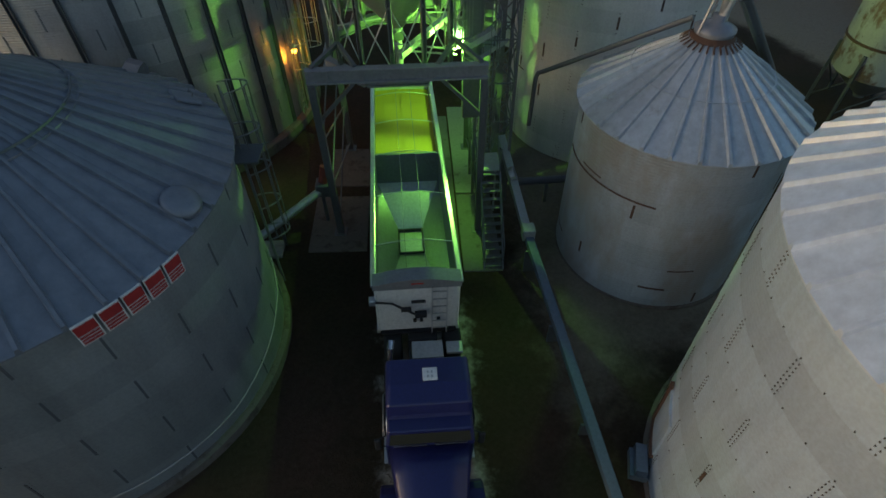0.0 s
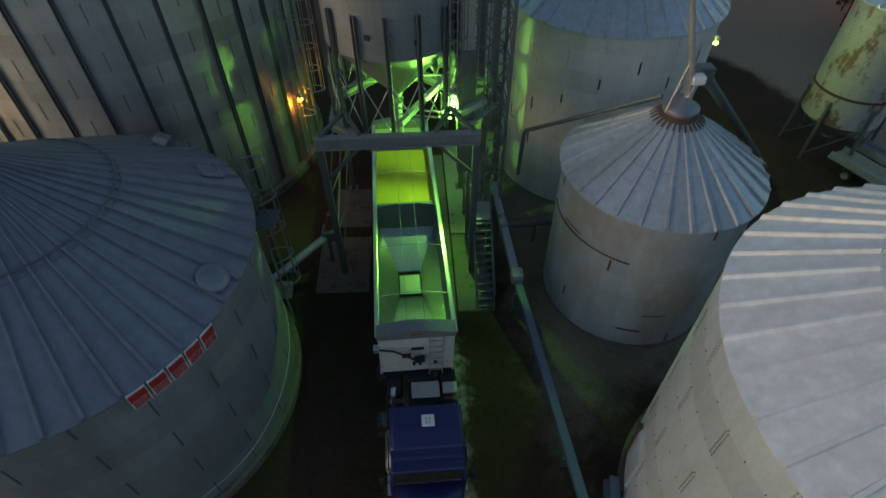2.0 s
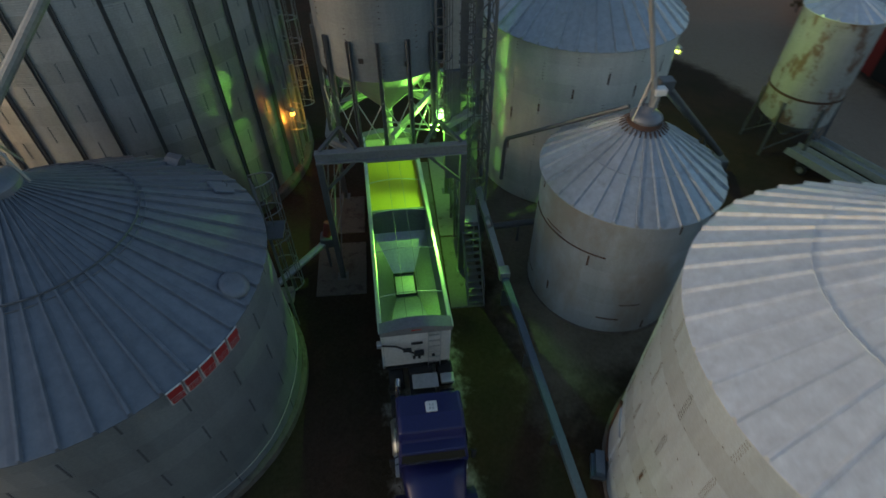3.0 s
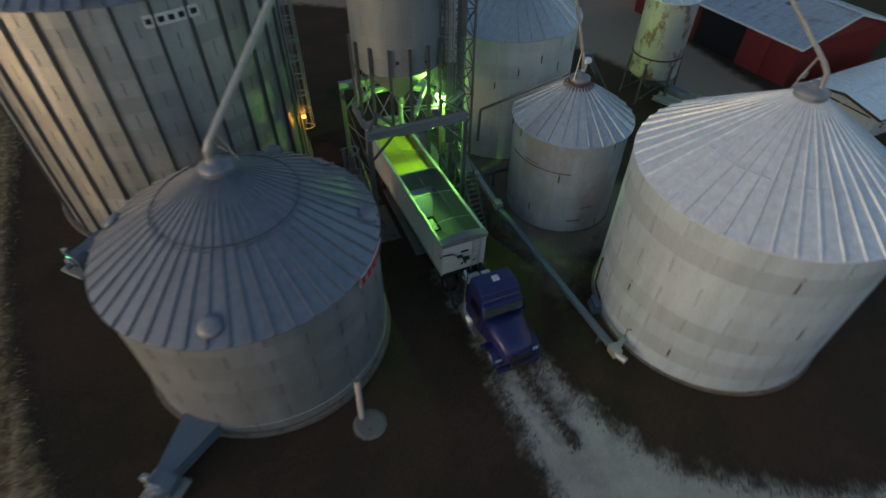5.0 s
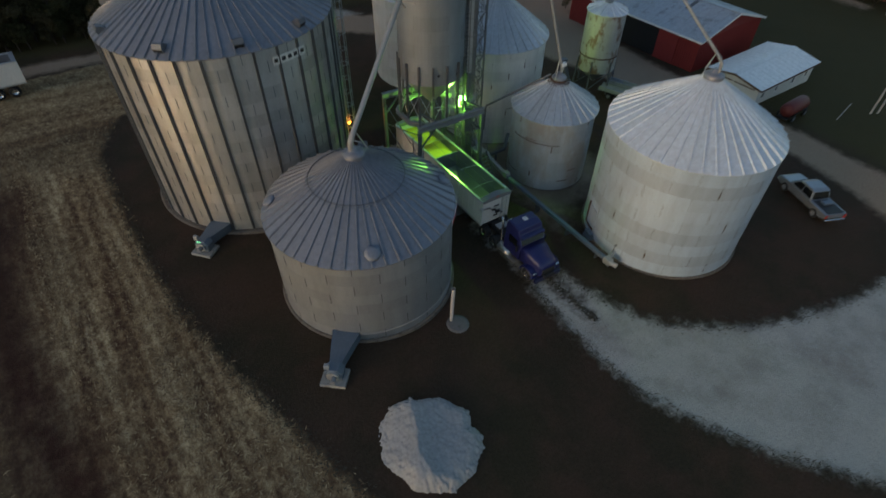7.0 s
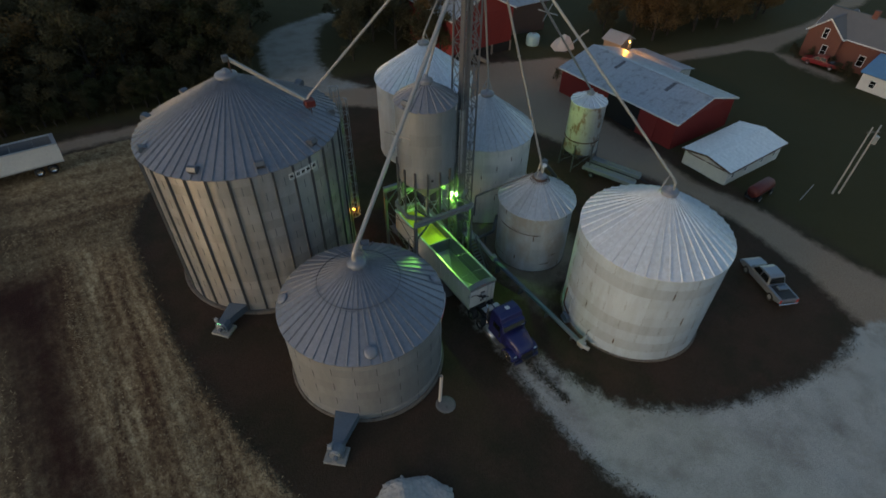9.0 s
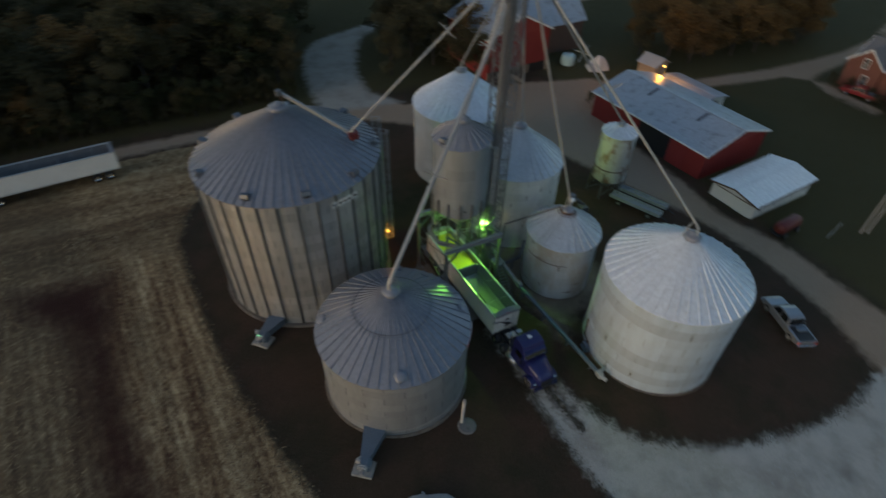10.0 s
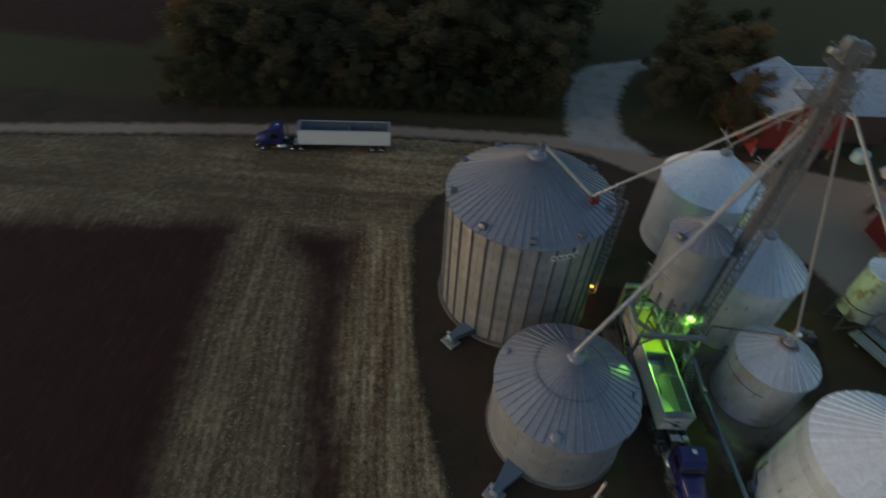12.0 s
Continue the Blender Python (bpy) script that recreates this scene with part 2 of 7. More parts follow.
CONCRETE_DARK = surface("stained_concrete", (0.17, 0.16, 0.15), 0.9, 0.0, 0.6, 8.0, 0.3, 0.012, (0.08, 0.07, 0.06), 0.55)
SIGN_WHITE = surface("white_sign_paint", (0.78, 0.78, 0.76), 0.5, 0.0, 1.0, 12.0, 0.0)
SIGN_RED = surface("faded_red_paint", (0.42, 0.035, 0.035), 0.5, 0.0, 1.0, 12.0, 0.0)
SIGN_BLACK = surface("black_sign_paint", (0.02, 0.02, 0.022), 0.5, 0.0, 1.0, 12.0, 0.0)
TRUCK_BLUE = surface("dark_blue_truck_paint", (0.015, 0.018, 0.10), 0.38, 0.0, 0.8, 14.0, 0.02, 0.002, (0.04, 0.04, 0.06), 0.72, coat=0.3)
TRAILER_WHITE = surface("white_trailer_panel", (0.70, 0.69, 0.67), 0.45, 0.0, 0.6, 10.0, 0.04, 0.003, (0.35, 0.32, 0.28), 0.66)
ALUMINIUM = surface("brushed_aluminium", (0.56, 0.57, 0.58), 0.32, 0.75, 0.7, 12.0, 0.05, 0.003)
INNER_STEEL = surface("polished_hopper_lining", (0.50, 0.51, 0.53), 0.34, 0.9, 0.5, 9.0, 0.05, 0.003, (0.22, 0.2, 0.16), 0.66)
LINING = surface("dull_grey_lining", (0.20, 0.205, 0.22), 0.5, 0.3, 0.5, 9.0, 0.05, 0.003, (0.13, 0.12, 0.1), 0.62)
SPOUT = surface("dull_spout_steel", (0.34, 0.34, 0.335), 0.5, 0.45, 0.8, 9.0, 0.08, 0.004, (0.2, 0.16, 0.12), 0.64)
GREY_CAP = surface("grey_end_cap", (0.21, 0.21, 0.22), 0.5, 0.1, 0.8, 10.0, 0.05, 0.003)
RUBBER = surface("tyre_rubber", (0.02, 0.02, 0.021), 0.85, 0.0, 2.0, 20.0, 0.2, 0.01)
CHROME = surface("chrome", (0.62, 0.62, 0.64), 0.2, 0.9, 1.0, 12.0, 0.0)
BLACK_STEEL = surface("black_chassis_steel", (0.03, 0.03, 0.032), 0.6, 0.2, 1.0, 10.0, 0.1, 0.005)
RED_LENS = surface("red_marker_lens", (0.45, 0.03, 0.02), 0.3, 0.0, 1.0, 10.0, 0.0)
GLASS = surface("dark_window_glass", (0.008, 0.009, 0.010), 0.22, 0.0, 1.0, 4.0, 0.0)
CORN = surface("shelled_corn", (0.56, 0.40, 0.055), 0.75, 0.0, 0.7, 60.0, 0.6, 0.02)
BARN_RED = surface("barn_red_boards", (0.20, 0.022, 0.02), 0.8, 0.0, 0.5, 7.0, 0.25, 0.01, (0.11, 0.02, 0.018), 0.6, (5.0, 5.0, 0.4), 0.06)
BARN_ROOF = surface("grey_metal_barn_roof", (0.40, 0.43, 0.47), 0.45, 0.3, 0.35, 3.0, 0.1, 0.01, (0.25, 0.25, 0.26), 0.53, vary=0.05)
PALE_ROOF = surface("pale_metal_shed_roof", (0.80, 0.84, 0.86), 0.45, 0.1, 0.35, 3.0, 0.06, 0.01, (0.56, 0.58, 0.60), 0.66, vary=0.05)
WHITE_BOARD = surface("white_painted_boards", (0.66, 0.65, 0.62), 0.7, 0.0, 0.6, 8.0, 0.12, 0.006, (0.4, 0.37, 0.32), 0.64)
RED_BRICK = surface("red_brick_wall", (0.18, 0.07, 0.048), 0.85, 0.0, 0.8, 14.0, 0.4, 0.015, (0.12, 0.05, 0.035), 0.58)
SHINGLE = surface("grey_shingle_roof", (0.17, 0.165, 0.165), 0.9, 0.0, 0.8, 14.0, 0.4, 0.015)
BLUE_ROOF = surface("blue_metal_roof", (0.13, 0.27, 0.45), 0.5, 0.2, 0.6, 6.0, 0.1, 0.01)
TAN_BOARD = surface("tan_painted_boards", (0.36, 0.28, 0.20), 0.75, 0.0, 0.6, 8.0, 0.2, 0.01)
SILVER_PAINT = surface("silver_car_paint", (0.25, 0.265, 0.29), 0.32, 0.5, 0.7, 12.0, 0.0, coat=0.4)
RED_PAINT = surface("red_car_paint", (0.22, 0.014, 0.016), 0.35, 0.0, 0.7, 12.0, 0.0, coat=0.4)
WOOD = surface("weathered_wood", (0.22, 0.19, 0.16), 0.85, 0.0, 0.8, 12.0, 0.4, 0.01, streak=(6.0, 6.0, 0.5))
LIME = surface("crushed_lime", (0.36, 0.35, 0.34), 0.95, 0.0, 0.8, 5.0, 0.5, 0.04, (0.27, 0.24, 0.215), 0.62)
FOOTING = surface("dirty_concrete_footing", (0.15, 0.125, 0.105), 0.95, 0.0, 0.9, 8.0, 0.4, 0.015, (0.07, 0.05, 0.04), 0.52)
TOWER_STEEL = surface("weathered_tower_steel", (0.20, 0.20, 0.205), 0.5, 0.45, 0.8, 9.0, 0.08, 0.004, (0.17, 0.13, 0.1), 0.66)
PVC = surface("white_plastic_pipe", (0.44, 0.405, 0.38), 0.6, 0.0, 2.0, 14.0, 0.05, 0.004)
TANK_WHITE = surface("pale_blue_plastic_tank", (0.36, 0.54, 0.58), 0.5, 0.0, 0.8, 8.0, 0.02, 0.004)
BARK = surface("tree_bark", (0.045, 0.036, 0.03), 0.95, 0.0, 1.2, 8.0, 0.6, 0.03, streak=(3.0, 3.0, 0.6))


STIFFENER_BLUE = surface("blue_grey_fan_paint", (0.14, 0.18, 0.23), 0.5, 0.3, 0.8, 9.0, 0.06, 0.004, (0.1, 0.09, 0.08), 0.66)
DARK_WOOD = surface("dark_weathered_boards", (0.085, 0.06, 0.048), 0.9, 0.0, 0.8, 10.0, 0.3, 0.01, streak=(6.0, 6.0, 0.5))
STEEL_CONE = surface("hopper_cone_steel", (0.30, 0.31, 0.31), 0.5, 0.3, 0.6, 6.0, 0.06, 0.004, (0.24, 0.2, 0.16), 0.66)
BEAM_GREY = surface("grey_beam_paint", (0.24, 0.25, 0.26), 0.55, 0.2, 0.7, 9.0, 0.1, 0.004, (0.16, 0.1, 0.07), 0.62)
RED_STEEL = surface("faded_red_machine_paint", (0.13, 0.022, 0.02), 0.55, 0.1, 0.8, 9.0, 0.08, 0.004)

COVER = surface("dusty_cover_sheet", (0.52, 0.50, 0.49), 0.8, 0.0, 0.8, 6.0, 0.3, 0.03, (0.28, 0.25, 0.23), 0.6)
SHED_TIN = surface("dull_pale_tin", (0.42, 0.42, 0.41), 0.55, 0.2, 0.6, 6.0, 0.1, 0.006, (0.28, 0.25, 0.22), 0.6)
PALE_GREY = surface("pale_grey_print", (0.45, 0.46, 0.46), 0.6, 0.0, 1.0, 10.0, 0.0)
BUMPER_BLUE = surface("dark_blue_bumper_paint", (0.010, 0.013, 0.06), 0.4, 0.0, 1.0, 10.0, 0.0, coat=0.4)
# near-black that stands for the shade inside doorways and the barn's lower storey
INSIDE_SHADE = surface("painted_inside_shade", (0.012, 0.011, 0.011), 0.9, 0.0, 0.8, 6.0, 0.0)
SKYLIGHT = surface("dark_skylight_sheet", (0.10, 0.10, 0.115), 0.5, 0.0, 0.8, 6.0, 0.05, 0.004)


def leaf_material(name, a, b, c, thin=False):
    m, t, p = nodes_of(name)
    isle = node(t, "ShaderNodeNewGeometry").outputs["Random Per Island"]
    rnd = node(t, "ShaderNodeObjectInfo").outputs["Random"]
    col = ramp(t, isle, [(0.0, a), (0.5, b), (1.0, c)])
    col = mix(t, maths(t, "MULTIPLY", rnd, 0.5), col, shade(b, 0.55))
    t.links.new(col, p.inputs["Base Color"])
    p.inputs["Roughness"].default_value = 0.75
    if thin:
        back = node(t, "ShaderNodeBsdfTranslucent")
        t.links.new(col, back.inputs["Color"])
        both = node(t, "ShaderNodeMixShader")
        both.inputs[0].default_value = 0.5
        t.links.new(p.outputs[0], both.inputs[1])
        t.links.new(back.outputs[0], both.inputs[2])
        t.links.new(both.outputs[0], t.nodes["Material Output"].inputs[0])
    return m


LEAF_DARK = leaf_material("dark_autumn_leaves", (0.088, 0.080, 0.037), (0.098, 0.087, 0.041), (0.112, 0.092, 0.044), True)
LEAF_RUST = leaf_material("rusty_autumn_leaves", (0.18, 0.122, 0.048), (0.21, 0.130, 0.048), (0.25, 0.138, 0.048), True)
LEAF_GREEN = leaf_material("dull_green_leaves", (0.066, 0.076, 0.030), (0.078, 0.084, 0.033), (0.090, 0.091, 0.037), True)
STRAW = leaf_material("corn_stubble_straw", (0.10, 0.052, 0.026), (0.27, 0.175, 0.085), (0.62, 0.46, 0.25))
GRASS = leaf_material("dead_grass_blades", (0.035, 0.036, 0.018), (0.062, 0.050, 0.027), (0.12, 0.09, 0.055))
STONE = leaf_material("loose_gravel_stones", (0.30, 0.29, 0.28), (0.40, 0.39, 0.37), (0.52, 0.51, 0.48))
GREEN_GLOW = glow("green_lamp_glass", (0.45, 1.0, 0.32), 5.0)
ORANGE_GLOW = glow("orange_lamp_glass", (1.0, 0.40, 0.04), 12.0)
YELLOW_GLOW = glow("yellow_lamp_glass", (0.80, 1.0, 0.16), 6.0)

SCREEN_GLOW = glow("green_display", (0.25, 1.0, 0.45), 1.2)

# ---- ground: one sheet to the horizon ----
def edge_distance(px, py, outline):
    """Metres inside (plus) or outside (minus) a closed outline."""
    best, inside = np.full(px.shape, 1e9), np.zeros(px.shape, bool)
    n = len(outline)
    for i in range(n):
        (ax, ay), (bx, by) = outline[i], outline[(i + 1) % n]
        dx, dy = bx - ax, by - ay
        k = np.clip(((px - ax) * dx + (py - ay) * dy) / (dx * dx + dy * dy), 0, 1)
        best = np.minimum(best, np.hypot(px - ax - k * dx, py - ay - k * dy))
        if dy:
            inside ^= ((ay > py) != (by > py)) & (px < (py - ay) / dy * dx + ax)
    return np.where(inside, best, -best)


def spaced(lo, hi, step, far, grow=1.35):
    core = list(np.arange(lo, hi + 1e-6, step))
    out, d = [core[-1]], step
    while out[-1] < far:
        d *= grow
        out.append(out[-1] + d)
    low, d = [core[0]], step
    while low[-1] > -far:
        d *= grow
        low.append(low[-1] - d)
    return np.array(low[:0:-1] + core + out[1:])


LANE = [(-1.1, 12), (-1.1, 6), (-1.45, 0.7), (-1.4, -3), (-0.7, -6.2), (0.7, -9), (2.5, -12), (7, -17), (25, -24), (70, -26), (70, -14), (40, -10.5), (29, -7), (26, -7.2), (23.8, -7.9), (17.8, -7.8), (12.8, -6.8), (9.4, -5.7), (6.0, -3.9), (4.3, -2.6), (3.1, -0.9), (1.9, 2.1), (1.3, 5), (1.1, 12)]
TUFTS = [(0.0, 12), (-0.15, 4.5), (0.0, 1.5), (0.5, -0.6), (0.9, 0.4), (0.65, 2.5), (0.6, 6), (0.5, 12)]
DIRT_ROAD = [(28, -7.5), (30.1, -1.3), (30.7, 2.2), (31.1, 8.2), (30.3, 14), (28.5, 20), (26.4, 24.9), (23.5, 33.9), (17, 43), (8, 48.8), (4, 51.5), (-3, 55.6), (-4, 58.4), (7, 57.5), (9.8, 54.5), (20, 55.5), (31, 54.5), (42.7, 51.8), (44.5, 47), (36, 43), (34.3, 36), (34.2, 24), (33.2, 15.3), (35.4, 8.4), (35.4, -0.8), (36.1, -4.3), (40, -10.5)]
WEST_ROAD = [(-140, 39.5), (-81, 47.7), (-52, 51.6), (-28.6, 54.6), (-7.7, 55.6), (0, 53.8), (4, 57.5), (-3, 58.3), (-28.9, 57.3), (-60.8, 53.0), (-82.5, 49.5), (-140, 41.2)]
NORTH_ROAD = [(58, 86), (70, 86.6), (90, 88.4), (160, 96), (160, 102), (92, 93.8), (70, 92.2), (58, 91.6)]
CURVED_DRIVE = [(-2.6, 56.5), (-2.2, 64), (-1.2, 71), (0.3, 78), (3.8, 82.8), (8.5, 85.2), (19, 89.5), (17.5, 86), (12.8, 82.5), (9.6, 76.2), (6.8, 68.0), (6.0, 61), (9.6, 55.5)]
HOUSE_DRIVE = [(42, 51), (60.5, 44.6), (78.2, 43), (97.4, 43.2), (114, 46), (150, 60), (150, 54), (112, 41.5), (97, 40.2), (84, 38.2), (80.6, 31), (80.4, 24), (77, 24), (77.2, 31), (80, 36.6), (76.5, 39.6), (60, 41.7), (43, 48)]
STUBBLE = [(-13.5, -14), (-16.3, -5), (-17.8, -0.8), (-19.1, 2.8), (-20.8, 7.8), (-22.4, 13.7), (-23.5, 20), (-24.2, 27.5), (-24.7, 35), (-22.5, 41), (-15, 47), (-9, 54.5), (-28.6, 54), (-52, 50.8), (-81, 47), (-140, 38.5), (-140, -70), (-9, -70)]
PLOUGHED = [(-140, 20), (-70.7, 30.8), (-58.9, 32.4), (-46.2, 33.6), (-44.6, 32.7), (-44.1, 23.9), (-43.0, 13.7), (-41.6, 2.3), (-40, -20), (-39.5, -70), (-140, -70)]
YARD = [(4.6, 7.5), (6.2, 9.6), (12.5, 11.2), (13.6, 14.0), (12.8, 18.5), (14.2, 22.0), (14.6, 26.5), (10.0, 31.0), (3.5, 31.5), (3.2, 22.0), (4.0, 14.0)]
FAR_SOIL = [(-190, 92), (-120, 78), (-74, 76), (-70, 100), (-72, 150), (-190, 190)]
TRACK = [(-39.2, 33.6), (-38.4, 29.8), (-35.4, 27.0), (-34.3, 24.6), (-33.6, 18.4), (-32.7, 12.3), (-31.3, 5), (-30.4, -8), (-29.6, -25), (-25.9, -25), (-26.7, -8), (-27.5, 5), (-29.1, 12.2), (-30.3, 18.0), (-30.6, 25), (-30.7, 33.0)]


def build_ground():
    xs, ys = spaced(-75, 70, 0.75, 2500), spaced(-25, 95, 0.75, 2500)
    gx, gy = np.meshgrid(xs, ys)
    px, py = gx.ravel(), gy.ravel()
    level = -SLOPE * np.clip(px, -150, 150)
    bumps = 0.03 * (np.sin(px * 0.9 + 1.3) * np.cos(py * 1.1) + np.sin(px * 0.37 - py * 0.53)) - 0.06
    calm = np.clip((np.hypot(px - 0, py - 14) - 25) / 10, 0, 1)
    verts = np.column_stack([px, py, level + bumps * calm])
    nx, ny = len(xs), len(ys)
    i = (np.arange(ny - 1)[:, None] * nx + np.arange(nx - 1)[None]).ravel()
    faces = np.column_stack([i, i + 1, i + nx + 1, i + nx])
    data = bpy.data.meshes.new("ground")
    data.from_pydata(verts.tolist(), [], faces.tolist())
    gravel = np.minimum(edge_distance(px, py, LANE), -edge_distance(px, py, TUFTS))
    dirt = np.maximum.reduce([edge_distance(px, py, DIRT_ROAD), edge_distance(px, py, WEST_ROAD), edge_distance(px, py, HOUSE_DRIVE), edge_distance(px, py, NORTH_ROAD)])
    lawn = np.maximum.reduce([py - 59.5 + 0 * px, np.minimum(px - 36.5, 200 - py)])
    for name, value in (("gravel", gravel), ("drive", edge_distance(px, py, CURVED_DRIVE)), ("dirt", dirt), ("stubble", edge_distance(px, py, STUBBLE)), ("plough", np.maximum.reduce([edge_distance(px, py, PLOUGHED), edge_distance(px, py, TRACK), edge_distance(px, py, FAR_SOIL)])), ("yard", edge_distance(px, py, YARD)), ("lawn", lawn)):
        data.attributes.new(name, "FLOAT", "POINT").data.foreach_set("value", np.clip(value, -4, 4).astype(np.float32))
    return data


def ground_material():
    m, t, p = nodes_of("farm_ground")
    pos = position(t)
    ragged, fine, broad = noise_at(t, pos, 0.9, 7.0, 0.68), noise_at(t, pos, 7.0, 6.0, 0.75), noise_at(t, pos, 0.13, 3.0)
    grit = noise_at(t, pos, 22.0, 3.0, 0.7)
    jag = maths(t, "MULTIPLY_ADD", ragged, 2.4, -1.2)

    def mask(name, soft, reach=1.0):
        a = node(t, "ShaderNodeAttribute", attribute_name=name).outputs["Fac"]
        r = node(t, "ShaderNodeMapRange", interpolation_type="SMOOTHSTEP")
        r.inputs[1].default_value, r.inputs[2].default_value = -soft, soft
        t.links.new(maths(t, "ADD", a, maths(t, "MULTIPLY", jag, reach)), r.inputs[0])
        return r.outputs[0]

    blot = noise_at(t, pos, 0.32, 4.0, 0.6)
    earth = mix(t, ramp(t, blot, [(0.44, (0, 0, 0)), (0.62, (1, 1, 1))]), (0.033, 0.028, 0.015), (0.074, 0.039, 0.025))
    earth = mix(t, ramp(t, broad, [(0.42, (0, 0, 0)), (0.62, (0.62, 0.62, 0.62))]), earth, (0.080, 0.042, 0.028))
    earth = mix(t, 0.4, earth, ramp(t, fine, [(0.3, (0.026, 0.020, 0.014)), (0.7, (0.094, 0.070, 0.049))]))
    crumbs = ramp(t, noise_at(t, pos, 11.0, 3.0, 0.8), [(0.70, (0, 0, 0)), (0.76, (0.6, 0.6, 0.6))])
    earth = mix(t, crumbs, earth, (0.16, 0.125, 0.085))
    lawn = mix(t, 0.5, mix(t, broad, (0.052, 0.050, 0.020), (0.080, 0.064, 0.028)), ramp(t, fine, [(0.3, (0.034, 0.032, 0.013)), (0.7, (0.096, 0.081, 0.036))]))
    yard = mix(t, 0.5, ramp(t, fine, [(0.3, (0.12, 0.098, 0.074)), (0.7, (0.27, 0.225, 0.175))]), ramp(t, blot, [(0.35, (0.13, 0.112, 0.074)), (0.65, (0.29, 0.235, 0.18))]))
    earth = mix(t, mask("yard", 1.2, 1.6), earth, yard)
    col = mix(t, mask("lawn", 2.0, 1.5), earth, lawn)
    # crop rows run along y
    xyz = node(t, "ShaderNodeSeparateXYZ")
    t.links.new(pos, xyz.inputs[0])
    skew = maths(t, "MULTIPLY_ADD", xyz.outputs[1], 0.12, xyz.outputs[0])
    row = maths(t, "SINE", maths(t, "ADD", maths(t, "MULTIPLY", skew, math.tau / 0.76), maths(t, "MULTIPLY", ragged, 3.0)))
    litter = noise_at(t, pos, 5.5, 8.0, 0.85, (1.0, 0.6, 1.0))
    clump = noise_at(t, pos, 1.7, 4.0, 0.6, (1.0, 0.75, 1.0))
    along = noise_at(t, pos, 1.0, 4.0, 0.6, (0.75, 0.045, 1.0))
    across = noise_at(t, pos, 1.0, 4.0, 0.6, (0.018, 0.36, 1.0))
    head = node(t, "ShaderNodeMapRange", interpolation_type="SMOOTHSTEP")
    head.inputs[1].default_value, head.inputs[2].default_value = 32.0, 37.0
    t.links.new(maths(t, "ADD", xyz.outputs[1], jag), head.inputs[0])
    lanes = mix(t, head.outputs[0], along, across)
    row = maths(t, "MULTIPLY", row, maths(t, "MULTIPLY_ADD", head.outputs[0], -0.035, 0.04))
    straw_amount = maths(t, "ADD", maths(t, "ADD", row, litter), maths(t, "ADD", maths(t, "MULTIPLY_ADD", lanes, 0.55, -0.275), maths(t, "MULTIPLY_ADD", clump, 0.5, -0.25)))
    straw = ramp(t, straw_amount, [(0.31, (0.085, 0.040, 0.024)), (0.44, (0.23, 0.143, 0.075)), (0.56, (0.45, 0.31, 0.165)), (0.69, (0.78, 0.60, 0.35))])
    straw = mix(t, ramp(t, broad, [(0.35, (0, 0, 0)), (0.65, (0.55, 0.55, 0.55))]), straw, (0.15, 0.088, 0.045))
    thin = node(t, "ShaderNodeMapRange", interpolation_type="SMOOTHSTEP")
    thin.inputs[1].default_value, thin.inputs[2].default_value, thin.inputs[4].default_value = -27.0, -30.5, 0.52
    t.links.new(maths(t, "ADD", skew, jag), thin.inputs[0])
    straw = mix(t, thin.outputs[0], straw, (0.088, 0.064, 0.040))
    straw = mix(t, maths(t, "MULTIPLY", head.outputs[0], 0.22), straw, (0.075, 0.056, 0.030))
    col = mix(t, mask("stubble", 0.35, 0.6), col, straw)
    clod = noise_at(t, pos, 1.0, 5.0, 0.7, (2.2, 0.5, 1.0))
    soil = mix(t, 0.5, ramp(t, fine, [(0.3, (0.028, 0.0115, 0.008)), (0.7, (0.072, 0.030, 0.021))]), ramp(t, clod, [(0.35, (0.024, 0.010, 0.007)), (0.6, (0.052, 0.022, 0.016)), (0.74, (0.11, 0.06, 0.045))]))
    col = mix(t, mask("plough", 2.4, 1.6), col, soil)
    dust = mix(t, 0.55, mix(t, broad, (0.29, 0.205, 0.14), (0.41, 0.30, 0.212)), ramp(t, fine, [(0.3, (0.20, 0.138, 0.094)), (0.7, (0.45, 0.335, 0.24))]))
    col = mix(t, mask("dirt", 0.7, 0.8), col, dust)
    stone = mix(t, 0.6, mix(t, ragged, (0.415, 0.39, 0.34), (0.56, 0.525, 0.46)), ramp(t, grit, [(0.3, (0.31, 0.288, 0.252)), (0.7, (0.64, 0.60, 0.535))]))
    smear = noise_at(t, pos, 0.55, 6.0, 0.65, (0.6, 0.6, 1.0))
    stone = mix(t, ramp(t, smear, [(0.45, (0, 0, 0)), (0.72, (0.7, 0.7, 0.7))]), stone, (0.23, 0.195, 0.155))
    chips = ramp(t, noise_at(t, pos, 2.2, 6.0, 0.75), [(0.60, (0, 0, 0)), (0.68, (0.7, 0.7, 0.7))])
    fringe = mask("gravel", 1.1, 1.1)
    col = mix(t, maths(t, "MULTIPLY", fringe, chips), col, (0.30, 0.275, 0.25))
    col = mix(t, mask("drive", 0.9, 1.2), col, mix(t, 0.4, stone, (0.20, 0.175, 0.14)))
    col = mix(t, mask("gravel", 0.5, 1.25), col, stone)
    t.links.new(col, p.inputs["Base Color"])
    p.inputs["Roughness"].default_value = 0.95
    p.inputs["Specular IOR Level"].default_value = 0.15
    rough = maths(t, "ADD", maths(t, "MULTIPLY", fine, 0.7), maths(t, "MULTIPLY", litter, 0.6))
    bump(t, p, rough, 0.7, 0.12)
    return m


ground = new("ground", build_ground())
ground.data.materials.append(ground_material())
